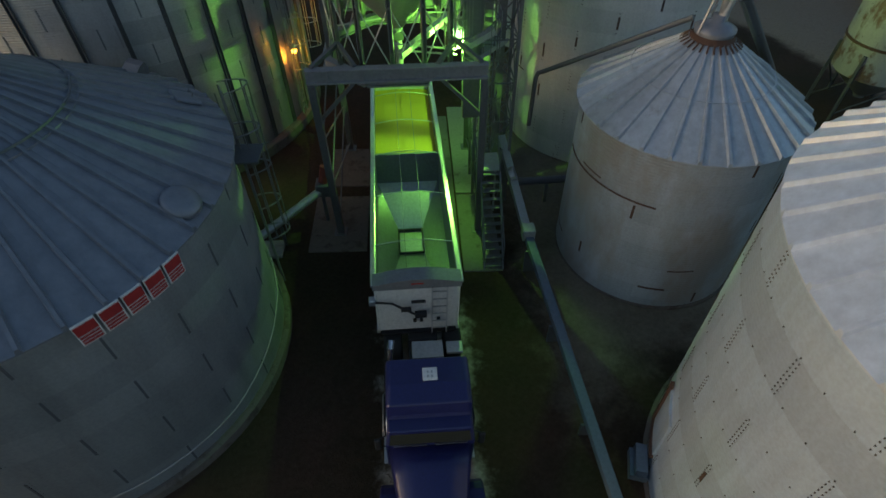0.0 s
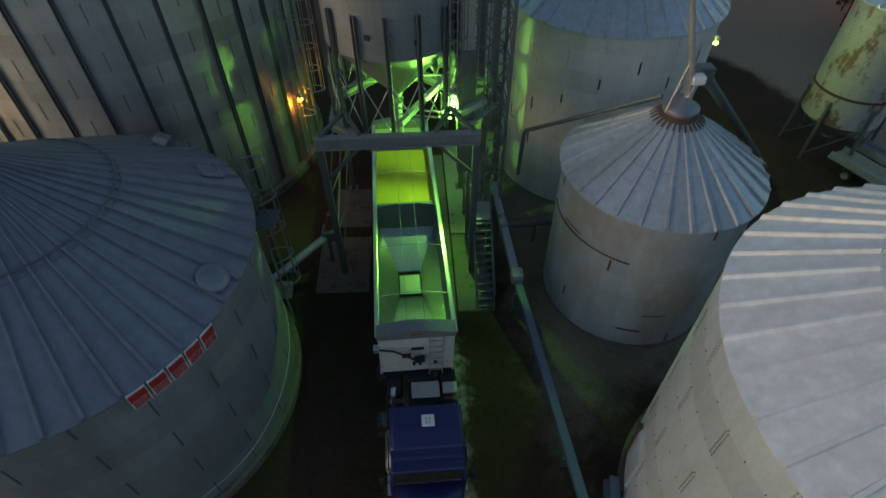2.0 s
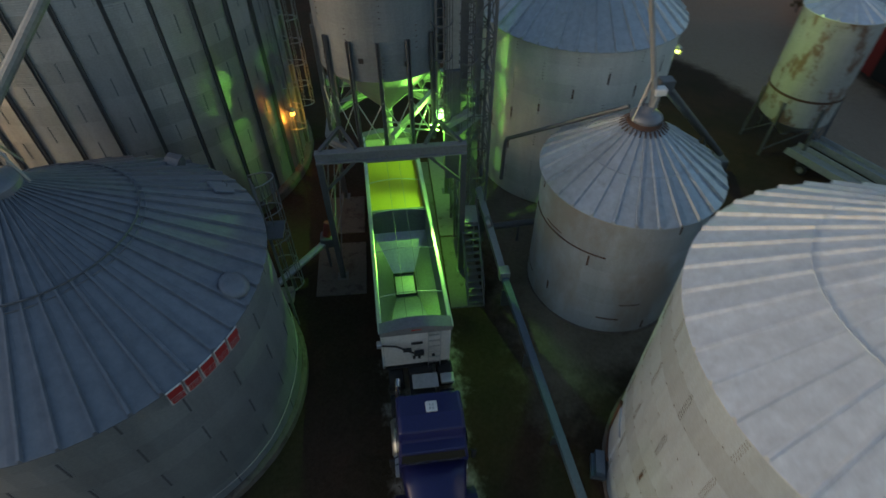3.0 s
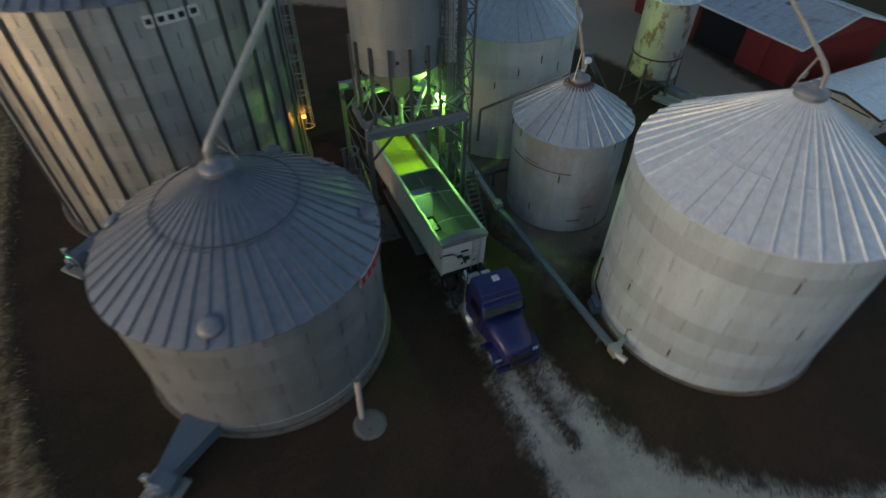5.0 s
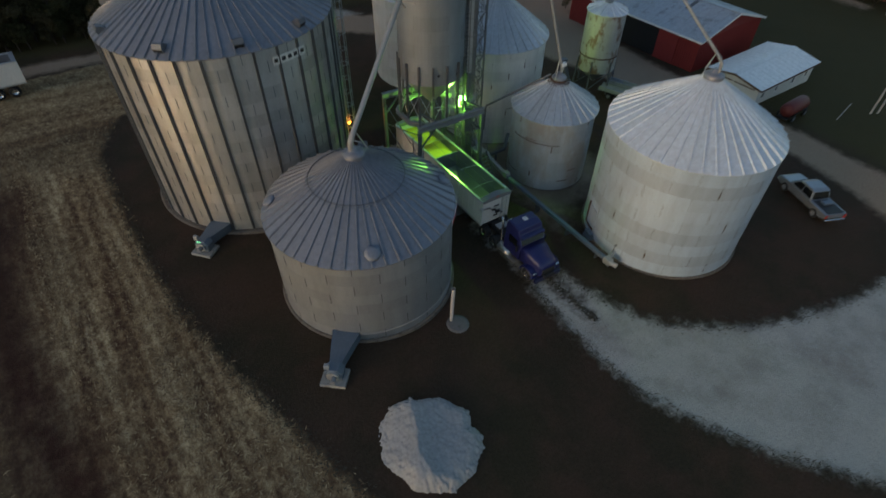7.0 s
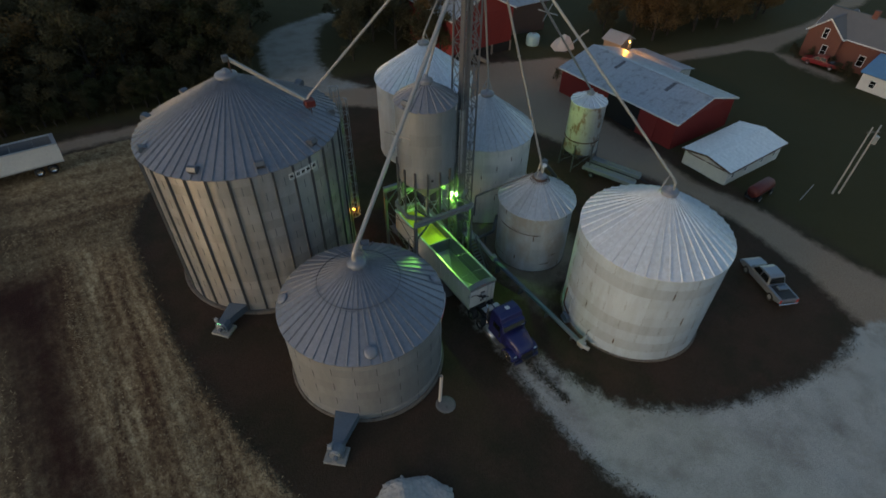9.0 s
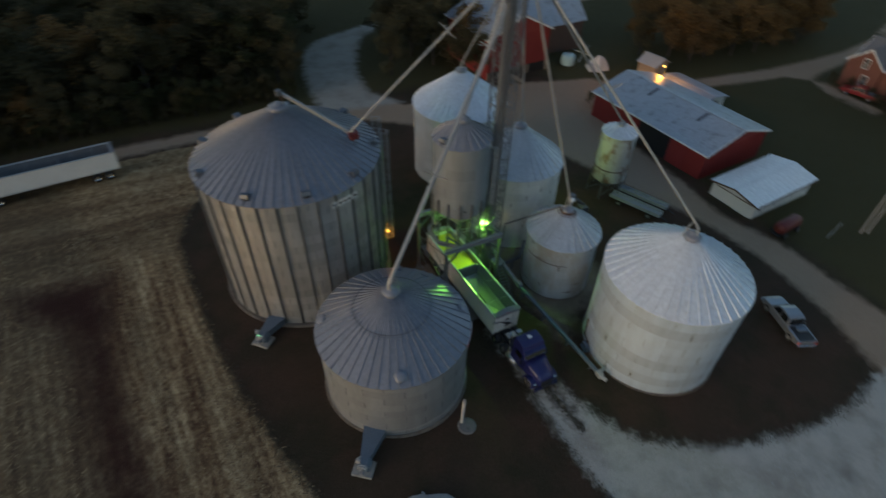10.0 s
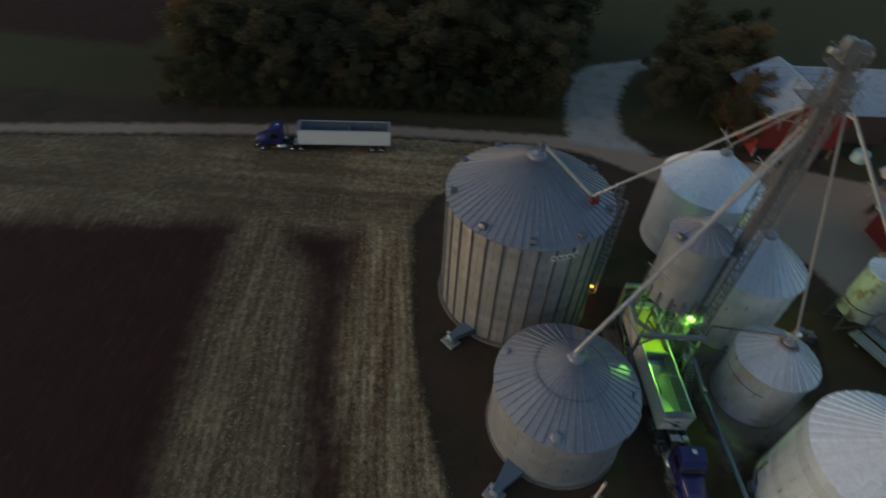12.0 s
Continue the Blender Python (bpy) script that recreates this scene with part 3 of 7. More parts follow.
tagged(ground, "dark farmyard earth with gravel lanes, stubble and ploughed field", "ground", kind="structure")

# ---- grain bins ----
def curved_sheet(R, z0, z1, a0, a1, n, proud=0.0):
    """One wall sheet with turned-in edges."""
    bm = bmesh.new()
    r, rin = R + proud, R - 0.03
    rows = []
    for rr, z in ((rin, z0), (r + 0.006, z0), (r, z1), (rin, z1)):
        rows.append([bm.verts.new((rr * math.cos(a0 + (a1 - a0) * i / n), rr * math.sin(a0 + (a1 - a0) * i / n), z)) for i in range(n + 1)])
    for p, q in zip(rows, rows[1:]):
        for i in range(n):
            bm.faces.new((p[i], p[i + 1], q[i + 1], q[i]))
    for i, flip in ((0, False), (n, True)):
        f = [row[i] for row in rows]
        bm.faces.new(f[::-1] if flip else f)
    return bm


def roof_panel(r0, r1, z0, z1, a, rib_h=0.12, rib_w=0.13):
    """One roof sheet, a wedge from the collar (r0, z0) to the eave (r1, z1), with a standing rib along one side."""
    bm = bmesh.new()
    th = 0.02

    def at(r, ang, up=0.0, side=0.0):
        z = z0 + (z1 - z0) * (r - r0) / (r1 - r0) + up
        return bm.verts.new((r * math.cos(ang) - side * math.sin(ang), r * math.sin(ang) + side * math.cos(ang), z))

    h = a / 2
    steps = 3
    lower, upper = [], []
    for r in (r0, r1):
        upper.append([at(r, -h + a * i / steps, 0.02 * math.sin(math.pi * i / steps)) for i in range(steps + 1)])
        lower.append([at(r, -h + a * i / steps, -th) for i in range(steps + 1)])
    for i in range(steps):
        bm.faces.new((upper[0][i], upper[1][i], upper[1][i + 1], upper[0][i + 1]))
        bm.faces.new((lower[1][i], lower[0][i], lower[0][i + 1], lower[1][i + 1]))
        bm.faces.new((upper[1][i], lower[1][i], lower[1][i + 1], upper[1][i + 1]))
    w0 = min(rib_w / 2, r0 * a * 0.35)
    a0 = [at(r0, -h, 0.0, -w0), at(r0, -h, rib_h * 0.7, -w0 * 0.6), at(r0, -h, rib_h * 0.7, w0 * 0.6), at(r0, -h, 0.0, w0)]
    a1 = [at(r1, -h, -0.01, -rib_w / 2), at(r1, -h, rib_h, -rib_w * 0.3), at(r1, -h, rib_h, rib_w * 0.3), at(r1, -h, -0.01, rib_w / 2)]
    for i in range(3):
        bm.faces.new((a0[i], a1[i], a1[i + 1], a0[i + 1]))
    bm.faces.new(a1)
    bmesh.ops.recalc_face_normals(bm, faces=bm.faces)
    return bm


def bolt_rows(R, rings, ring_h, sheets, start, seam_bolts=9, ring_bolts=0, size=0.016, gap=0.022):
    """Bolt heads along the upright and level seams."""
    bm = bmesh.new()

    def head(ang, z):
        m = Matrix.Rotation(ang, 4, "Z") @ Matrix.Translation((R + 0.008, 0, z))
        vs = [bm.verts.new(m @ Vector(p)) for p in ((0, -size, -size), (0, size, -size), (0, size, size), (0, -size, size), (0.02, -size * 0.6, -size * 0.6), (0.02, size * 0.6, -size * 0.6), (0.02, size * 0.6, size * 0.6), (0.02, -size * 0.6, size * 0.6))]
        for q in ((4, 5, 6, 7), (0, 1, 5, 4), (1, 2, 6, 5), (2, 3, 7, 6), (3, 0, 4, 7)):
            bm.faces.new([vs[i] for i in q])

    for k in range(rings):
        for s in range(sheets):
            ang = (s + 0.5 * (k % 2) + 0.5) * math.tau / sheets + 0.0
            for i in range(seam_bolts):
                for side in (-gap, gap):
                    head(ang + side / R, start + k * ring_h + (i + 0.5) * ring_h / seam_bolts)
            if ring_bolts:
                for i in range(ring_bolts):
                    head(ang + (i + 0.5) / ring_bolts * math.tau / sheets, start + k * ring_h + 0.05)
    return bm


def grain_bin(place, R, wall, rise, ribs, sheets, rings, steel, roof, label, collar=0.55, steel2=None, bolts=9, ring_bolts=0, stiffeners=0, first=0.0, turn=0.0, footing=0.2, over=0.18, roof_ring=0.62, ring_steel=None):
    """A round steel bin: footing, staggered wall sheets, ribbed roof sheets, collar and lid. place is the middle of the floor."""
    x, y, z = place
    ob = thing("grain_bin", pose(x, y, z), label, "grain bin", "grain bins")
    if footing > 0:
        bm = lathe(bmesh.new(), [(R - 0.4, -0.5), (R + footing, -0.5), (R + footing, -0.06), (R + footing - 0.1, 0.0), (R - 0.4, 0.0)], 56)
        part("footing", bm, FOOTING, ob, "dirty concrete footing ring")
    h = (wall + 0.0) / rings
    a = math.tau / sheets
    shapes = [mesh_of("wall_sheet", curved_sheet(R, 0.0, h + 0.01, -a / 2, a / 2 + 0.015, max(4, 64 // sheets), 0.0), s, False) for s in (steel, steel2 or steel)]
    tones = [k % 4 in (1, 3) and k != 5 for k in range(rings)]
    for k in range(rings):
        for s in range(sheets):
            piece("wall_sheet", shapes[1 if tones[k] else 0], ob, pose(0, 0, k * h, 0, 0, math.degrees((s + 0.5 * (k % 2) + 1.0) * a)))
    if bolts:
        b = part("seam_bolts", bolt_rows(R, rings, h, sheets, 0.0, bolts, ring_bolts, 0.0125, 0.04 if ring_bolts else 0.02), BOLT, ob, "rows of dark bolt heads")
        tagged(b, kind="stuff")
    if stiffeners:
        bm = bmesh.new()
        for dx, dy, w, d in ((-0.035, 0.0, 0.15, 0.03), (0.02, -0.062, 0.026, 0.1), (0.02, 0.062, 0.026, 0.1)):
            box(bm, (dx, dy, wall / 2), (d, w, wall - 0.04))
        rail = mesh_of("stiffener", bm, STIFFENER)
        for i in range(stiffeners):
            ang = first + i * math.tau / stiffeners
            piece("stiffener", rail, ob, Matrix.Rotation(ang, 4, "Z") @ Matrix.Translation((R + 0.05, 0, 0)))
    pitch = rise / R
    r1 = R + over
    sheet = mesh_of("roof_sheet", roof_panel(collar, r1, wall + rise * (1 - collar / R), wall - pitch * over, math.tau / ribs), roof)
    for i in range(ribs):
        piece("roof_sheet", sheet, ob, Matrix.Rotation(turn + (i + 0.5) * math.tau / ribs, 4, "Z"))
    if roof_ring:
        rr = R * roof_ring
        part("roof_ring", hoop(bmesh.new(), rr, wall + rise * (1 - roof_ring) + 0.11, 0.022 if ring_steel else 0.012, ribs), ring_steel or roof, ob, "thin steel safety ring on the roof")
    top = wall + rise * (1 - collar / R)
    part("collar", lathe(bmesh.new(), [(collar + 0.06, top - 0.12), (collar + 0.06, top + 0.22), (collar - 0.02, top + 0.24)], 28), ROOF_A, ob, smooth=False)
    part("lid", lathe(bmesh.new(), [(collar + 0.1, top + 0.2), (collar + 0.1, top + 0.26), (collar * 0.75, top + 0.38), (0.18, top + 0.45), (0.18, top + 0.62), (0.0, top + 0.62)], 28), ROOF_A, ob, "round steel lid", True)
    return ob


def roof_place(R, wall, rise, ang, r, up=0.0):
    """A place on a bin's roof, turned so that z leans out along the roof's fall."""
    a = radians(ang)
    return Matrix.Translation((r * math.cos(a), r * math.sin(a), wall + rise * (1 - r / R) + up)) @ Matrix.Rotation(a, 4, "Z") @ Matrix.Rotation(math.atan2(rise, R), 4, "Y")


def round_vent(parent, m, r=0.42):
    v = part("roof_vent", lathe(bmesh.new(), [(r * 0.8, -0.1), (r * 0.8, 0.14), (r, 0.14), (r, 0.22), (r * 0.9, 0.29), (r * 0.5, 0.33), (0, 0.34)], 28), ROOF_A, parent, "round mushroom roof vent", True, m)
    return v


def hood_vent(parent, m, s=0.5):
    bm = solid(bmesh.new(), [(-0.45 * s * 2, 0), (0.5 * s * 2, 0), (0.5 * s * 2, 0.32), (0.3 * s, 0.5), (-0.3 * s, 0.36)], -0.3, 0.3)
    v = part("roof_vent", bm, VENT, parent, "hooded steel roof vent", False, m)
    # flat black plate stands for the shade inside the hood
    part("vent_mouth", box(bmesh.new(), (0.5 * s * 2 + 0.004, 0, 0.16), (0.01, 0.5, 0.24)), BLACK_STEEL, v, "black plate painted as the shaded vent mouth")
    return v


def caged_ladder(parent, foot, top, out, cage_from=2.3, width=0.42, extra=0.9, steel=None):
    """A ladder from foot to top with hoops round its upper part; out is the way that it faces."""
    foot, top, out = Vector(foot), Vector(top), Vector(out).normalized()
    side = out.cross(Vector((0, 0, 1))).normalized()
    bm = bmesh.new()
    for s in (-0.5, 0.5):
        bar(bm, foot + side * s * width, top + side * s * width + Vector((0, 0, extra)), 0.05)
    steel = steel or GALV
    lad = part("ladder", bm, steel, parent, "steel ladder")
    bm = bmesh.new()
    n = int((top - foot).length / 0.3)
    for i in range(1, n):
        p = foot.lerp(top, i / n)
        bar(bm, p - side * width / 2, p + side * width / 2, 0.03)
    tagged(part("rung_set", bm, steel, lad), kind="stuff")
    bm = bmesh.new()
    k, hoops = 10, max(3, int((top.z + extra - foot.z - cage_from) / 1.1))
    arcs = []
    for j in range(hoops + 1):
        z = foot.z + cage_from + (top.z + extra - foot.z - cage_from) * j / hoops
        base = foot.lerp(top, min(1.0, (z - foot.z) / (top.z - foot.z)))
        base = Vector((base.x, base.y, z))
        ring = [base + side * math.cos(math.pi * i / k) * 0.38 + out * (math.sin(math.pi * i / k) * 0.72) for i in range(k + 1)]
        arcs.append(ring)
        for p, q in zip(ring, ring[1:]):
            bar(bm, p, q, 0.05, 0.02)
    for i in (1, 3, 5, 7, 9):
        for p, q in zip(arcs, arcs[1:]):
            bar(bm, p[i], q[i], 0.035, 0.015)
    part("cage", bm, steel, lad, "round safety cage")
    return lad


def curved_plate(R, a0, a1, z0, z1, depth=0.03, n=6, lean=0.0):
    """A plate bent to the wall between two angles; lean moves its top outwards."""
    bm = bmesh.new()
    rows = []
    for r, z in ((R, z0), (R + depth, z0), (R + depth + lean, z1), (R + lean, z1)):
        rows.append([bm.verts.new((r * math.cos(a0 + (a1 - a0) * i / n), r * math.sin(a0 + (a1 - a0) * i / n), z)) for i in range(n + 1)])
    for j in range(4):
        p, q = rows[j], rows[(j + 1) % 4]
        for i in range(n):
            bm.faces.new((p[i], p[i + 1], q[i + 1], q[i]))
    bm.faces.new([r[0] for r in rows][::-1])
    bm.faces.new([r[n] for r in rows])
    bmesh.ops.recalc_face_normals(bm, faces=bm.faces)
    return bm


def fan_unit(m, label):
    """A bin's drying fan: concrete pad, scroll housing with inlet, motor, and a duct that widens to the wall. Local +y points to the bin."""
    ob = thing("aeration_fan", m, label, "fan", "bin fans")
    part("pad", soften(box(bmesh.new(), (0, -0.1, 0.08), (1.5, 1.3, 0.22)), 0.03, 1), CONCRETE, ob, "concrete pad")
    bm = solid(bmesh.new(), [(-0.5, 0.2), (0.5, 0.2), (0.55, 0.75), (0.3, 1.1), (-0.3, 1.1), (-0.55, 0.75)], -0.35, 0.35)
    part("housing", soften(bm, 0.04, 1), STIFFENER_BLUE, ob, "blue-grey fan housing")
    part("inlet", tube(bmesh.new(), (0, -0.35, 0.68), (0, -0.5, 0.68), 0.36, 20), GALV, ob)
    part("motor", tube(bmesh.new(), (0.1, -0.5, 0.68), (0.1, -0.85, 0.68), 0.16, 14), GREY_CAP, ob)
    bm = bmesh.new()
    rings = []
    for y, w, z0, z1 in ((0.35, 0.36, 0.3, 1.0), (2.75, 0.85, 0.1, 0.8)):
        rings.append([bm.verts.new(p) for p in ((-w, y, z0), (w, y, z0), (w, y, z1), (-w, y, z1))])
    for i in range(4):
        j = (i + 1) % 4
        bm.faces.new((rings[0][i], rings[0][j], rings[1][j], rings[1][i]))
    bm.faces.new(rings[0][::-1])
    bm.faces.new(rings[1])
    bmesh.ops.recalc_face_normals(bm, faces=bm.faces)
    part("duct", bm, STIFFENER_BLUE, ob, "sheet steel duct widening to the bin")
    part("control_box", soften(box(bmesh.new(), (-0.35, -0.2, 1.25), (0.3, 0.22, 0.36)), 0.02, 1), GALV, ob)
    return ob


A_R, A_W, A_RISE = 5.68, 6.5, 3.5
bin_a = grain_bin((-10.46, 10.81, 0.57), A_R, A_W, A_RISE, 48, 12, 8, STEEL_A, ROOF_A, "low wide galvanised grain bin with blue-grey ribbed roof", bolts=0, turn=radians(-138.2), roof_ring=0.5, ring_steel=VENT)
part("roof_ring", hoop(bmesh.new(), A_R * 0.52, A_W + A_RISE * 0.48 + 0.04, 0.02, 48), ROOF_A, bin_a, "thin seam ring on the roof")
B_R, B_W, B_RISE = 7.58, 13.24, 4.15
bin_b = grain_bin((-13.22, 26.18, 0.73), B_R, B_W, B_RISE, 64, 16, 16, STEEL_B, ROOF_A, "tall galvanised grain bin with dark upright stiffeners", collar=0.7, bolts=0, stiffeners=32, first=radians(-110.9), over=0.15, roof_ring=0.0, footing=0.38)
C_R, C_W, C_RISE = 5.68, 8.91, 3.65
bin_c = grain_bin((11.41, 4.53, -0.13), C_R, C_W, C_RISE, 43, 12, 9, STEEL_C, ROOF_C, "weathered white grain bin with bright ribbed roof", steel2=STEEL_C2, bolts=9, ring_bolts=5, footing=0.14, turn=radians(148.7), over=0.05)
D_R, D_W, D_RISE = 3.32, 6.3, 2.25
bin_d = grain_bin((8.56, 15.0, -0.1), D_R, D_W, D_RISE, 28, 7, 7, STEEL_D, ROOF_D, "small old galvanised grain bin with rust streaks", collar=0.48, bolts=0, footing=0.05, turn=radians(-145.5))
E_R, E_W, E_RISE = 4.6, 8.75, 3.55
bin_e = grain_bin((9.05, 24.4, -0.15), E_R, E_W, E_RISE, 36, 10, 10, STEEL_E, ROOF_D, "dull galvanised grain bin with rust stains", bolts=6, footing=0.06)
F_R, F_W, F_RISE = 5.4, 9.0, 3.9
grain_bin((9.0, 36.74, -0.15), F_R, F_W, F_RISE, 40, 12, 9, STEEL_F, ROOF_C, "pale galvanised grain bin with steep ribbed roof", bolts=0, roof_ring=0.7)

# bin A: vents, sign plates, ladder, cable
for ang, r in ((-107.0, 5.12), (154.5, 5.27), (-14.0, 5.3)):
    round_vent(bin_a, roof_place(A_R, A_W, A_RISE, ang, r, -0.12), 0.43)
hood_vent(bin_a, roof_place(A_R, A_W, A_RISE, 62, 4.9, -0.1), 0.24)
hatch = part("roof_hatch", soften(box(bmesh.new(), (0, 0, 0.05), (0.7, 0.7, 0.10)), 0.03, 1), ROOF_A, bin_a, "square steel roof hatch", m=roof_place(A_R, A_W, A_RISE, 35.6, 5.1, 0.02))
part("hatch_handle", pipe(bmesh.new(), [(0.1, -0.15, 0.16), (0.1, -0.15, 0.24), (0.1, 0.15, 0.24), (0.1, 0.15, 0.16)], 0.015, 6), DARK_STEEL, hatch)


def sign_plates(parent, R, ang0, ang1, z0, z1, lean=0.0):
    """Five separate lettered plates, drawn as plain red bars on white outlines."""
    step = radians(ang1 - ang0) / 5
    tall = z1 - z0
    for i in range(5):
        a = radians(ang0) + i * step
        plate = part("sign_plate", curved_plate(R + 0.16, a + step * 0.06, a + step * 0.94, z0, z1, 0.03, 5, lean), SIGN_WHITE, parent, "white letter plate with a red face")
        bm = curved_plate(R + 0.194 + lean * 0.52, a + step * 0.1, a + step * 0.9, z0 + tall * 0.5, z1 - tall * 0.07, 0.012, 4, lean * 0.42)
        part("red_bar", bm, SIGN_RED, plate, "red painted bar")
        for lo in (0.07, 0.21, 0.35):
            bm = curved_plate(R + 0.194 + lean * lo, a + step * 0.12, a + step * 0.88, z0 + tall * lo, z0 + tall * (lo + 0.09), 0.012, 4, lean * 0.09)
            part("red_stripe", bm, SIGN_RED, plate, "thin red painted stripe")


sign_plates(bin_a, A_R, -48, -24.5, A_W - 0.68, A_W - 0.06, 0.06)
bm = bmesh.new()
cable = [Vector(((A_R + 0.04) * math.cos(a), (A_R + 0.04) * math.sin(a), 0.55 + 0.25 * math.sin(a * 3.0) * 0.3 + 0.9 * max(0.0, (math.degrees(a) + 30) / 60))) for a in [radians(d) for d in range(-125, 36, 5)]]
part("cable", pipe(bm, cable, 0.022, 6), PVC, bin_a, "pale cable run round the wall")
caged_ladder(bin_a, (A_R * math.cos(0.44) + 0.2, A_R * math.sin(0.44) + 0.1, 0.0), (A_R * math.cos(0.44) + 0.2, A_R * math.sin(0.44) + 0.1, A_W), (1, 0.47, 0), 2.2, steel=TOWER_STEEL)
part("ladder_platform", box(bmesh.new(), (A_R * math.cos(0.44) + 0.45, A_R * math.sin(0.44) - 0.3, A_W - 0.9), (0.9, 0.9, 0.06)), DARK_STEEL, bin_a, "small steel grating platform")

# bin B: vents, sign plates, small conveyor along the roof
for ang in (-171.3, -128.7, -93.2, -58.3, 149, 112, 75, 30, -20):
    hood_vent(bin_b, roof_place(B_R, B_W, B_RISE, ang, 7.0, 0.0), 0.34)
for a0, a1, bars in ((-80.6, -77.6, 1), (-76.8, -67.0, 3), (-66.2, -62.6, 1)):
    z0, z1 = B_W - 1.2, B_W - 0.68
    plate = part("sign_plate", curved_plate(B_R + 0.14, radians(a0), radians(a1), z0, z1, 0.03, 6), SIGN_WHITE, bin_b, "white sign plate with black bars")
    step = (a1 - a0) / bars
    for i in range(bars):
        part("black_bar", curved_plate(B_R + 0.172, radians(a0 + step * (i + 0.2)), radians(a0 + step * (i + 0.8)), z0 + 0.14, z1 - 0.14, 0.012, 3), SIGN_BLACK, plate, "black painted bar")
caged_ladder(bin_b, (B_R * math.cos(-0.25) + 0.2, B_R * math.sin(-0.25), 0.0), (B_R * math.cos(-0.25) + 0.2, B_R * math.sin(-0.25), B_W), (1, -0.25, 0), 2.4)
caged_ladder(bin_b, (B_R * math.cos(0.05) + 0.2, B_R * math.sin(0.05), 0.0), (B_R * math.cos(0.05) + 0.2, B_R * math.sin(0.05), B_W), (1, 0.05, 0), 2.4)

# bin C: door with steps, bin D: door plate and spout
door = part("wall_door", curved_plate(C_R, radians(152.5), radians(163.5), 0.75, 2.35, 0.06), STEEL_C2, bin_c, "grey steel bin door")
bm = curved_plate(C_R + 0.03, radians(150.8), radians(152.5), 0.7, 2.5, 0.09)
part("door_frame", bm, RUST, door, "rusty door frame")
part("door_frame", curved_plate(C_R + 0.03, radians(150.8), radians(163.9), 0.6, 0.72, 0.09), RUST, door, "rusty door sill")
bm = bmesh.new()
for i in range(2):
    box(bm, (0, 0, -0.12 + i * 0.34), (0.5 - 0.2 * i, 0.8, 0.3))
part("door_step", bm, STIFFENER_BLUE, bin_c, "small blue-grey steel step", m=Matrix.Rotation(radians(164), 4, "Z") @ Matrix.Translation((C_R + 0.28, 0, 0.2)))
part("door_plate", curved_plate(D_R, radians(-115), radians(-95), 0.32, 0.85, 0.03), STEEL_D, bin_d, "small clean-out plate")
part("plate_rust", curved_plate(D_R + 0.01, radians(-113), radians(-98), 0.86, 0.92, 0.03), RUST, bin_d, "rusty edge")
bm = pipe(bmesh.new(), [(-0.5, 0.45, D_W + D_RISE + 0.05), (-3.9, 3.55, D_W - 0.82), (-4.05, 3.7, D_W - 0.95), (-4.12, 3.72, D_W - 1.15), (-4.18, 3.72, D_W - 3.2)], 0.085, 10)
part("down_pipe", bm, DARK_STEEL, bin_d, "thin dark pipe bent down from the roof")
part("red_collar", lathe(bmesh.new(), [(0.57, D_W + D_RISE - 0.42), (0.64, D_W + D_RISE - 0.35), (0.56, D_W + D_RISE - 0.21)], 28), RUST, bin_d, "dark rusty collar band")
part("wall_band", curved_plate(D_R, radians(-190), radians(-118), 4.28, 4.33, 0.03, 14), RUST, bin_d, "dark rusty seam")

stub = part("cap_pipe", tube(bmesh.new(), (0.05, -0.05, D_W + D_RISE + 0.1), (0.2, 0.0, D_W + D_RISE + 0.75), 0.12, 12), GALV, bin_d, "short galvanised cap pipe")
part("gate_box", soften(box(bmesh.new(), (0.22, 0.0, D_W + D_RISE + 0.85), (0.42, 0.34, 0.26)), 0.03, 1), SIGN_WHITE, stub, "small white slide gate box")
tooth = mesh_of("rust_tooth", box(bmesh.new(), (0, 0, 0), (0.26, 0.05, 0.03)), RUST)
for i in range(28):
    piece("rust_tooth", tooth, bin_d, roof_place(D_R, D_W, D_RISE, -145.5 + i * 360 / 28, 0.76, 0.1))


def seam_rust(ob, R, wall, rings, sheets, count, seed):
    """Short rusty strips down the upright seams, and a few along the level ones."""
    pick = random.Random(seed)
    h = wall / rings
    for _ in range(count):
        k, s = pick.randrange(rings), pick.randrange(sheets)
        a = (s + 0.5 * (k % 2) + 0.5) * math.tau / sheets
        z0 = k * h + h * pick.uniform(0.05, 0.3)
        part("rusty_seam", curved_plate(R + 0.004, a - 0.035 / R, a + 0.045 / R, z0, z0 + h * pick.uniform(0.35, 0.7), 0.008, 1), RUST, ob)
    for _ in range(count // 3):
        k, a, w = pick.randrange(1, rings), pick.uniform(0, math.tau), pick.uniform(0.15, 0.5)
        part("rusty_seam", curved_plate(R + 0.006, a, a + w, k * h - 0.02, k * h + 0.025, 0.008, 8), RUST, ob)


# overlapping upright seams of the low bin
seam = mesh_of("wall_seam", curved_plate(A_R + 0.004, -0.004, 0.005, 0.03, A_W / 8 - 0.04, 0.012, 1), VENT)
for k in range(8):
    for i in range(12):
        piece("wall_seam", seam, bin_a, pose(0, 0, k * A_W / 8, 0, 0, (i + 0.5 * (k % 2) + 0.5) * 30.0))

seam = mesh_of("wall_seam", curved_plate(B_R + 0.004, -0.003, 0.004, 0.05, B_W / 16 - 0.06, 0.012, 1), STEEL_G)
for k in range(16):
    for i in range(16):
        piece("wall_seam", seam, bin_b, pose(0, 0, k * B_W / 16, 0, 0, -110.9 + 5.6 + (i + 0.5 * (k % 2)) * 22.5))

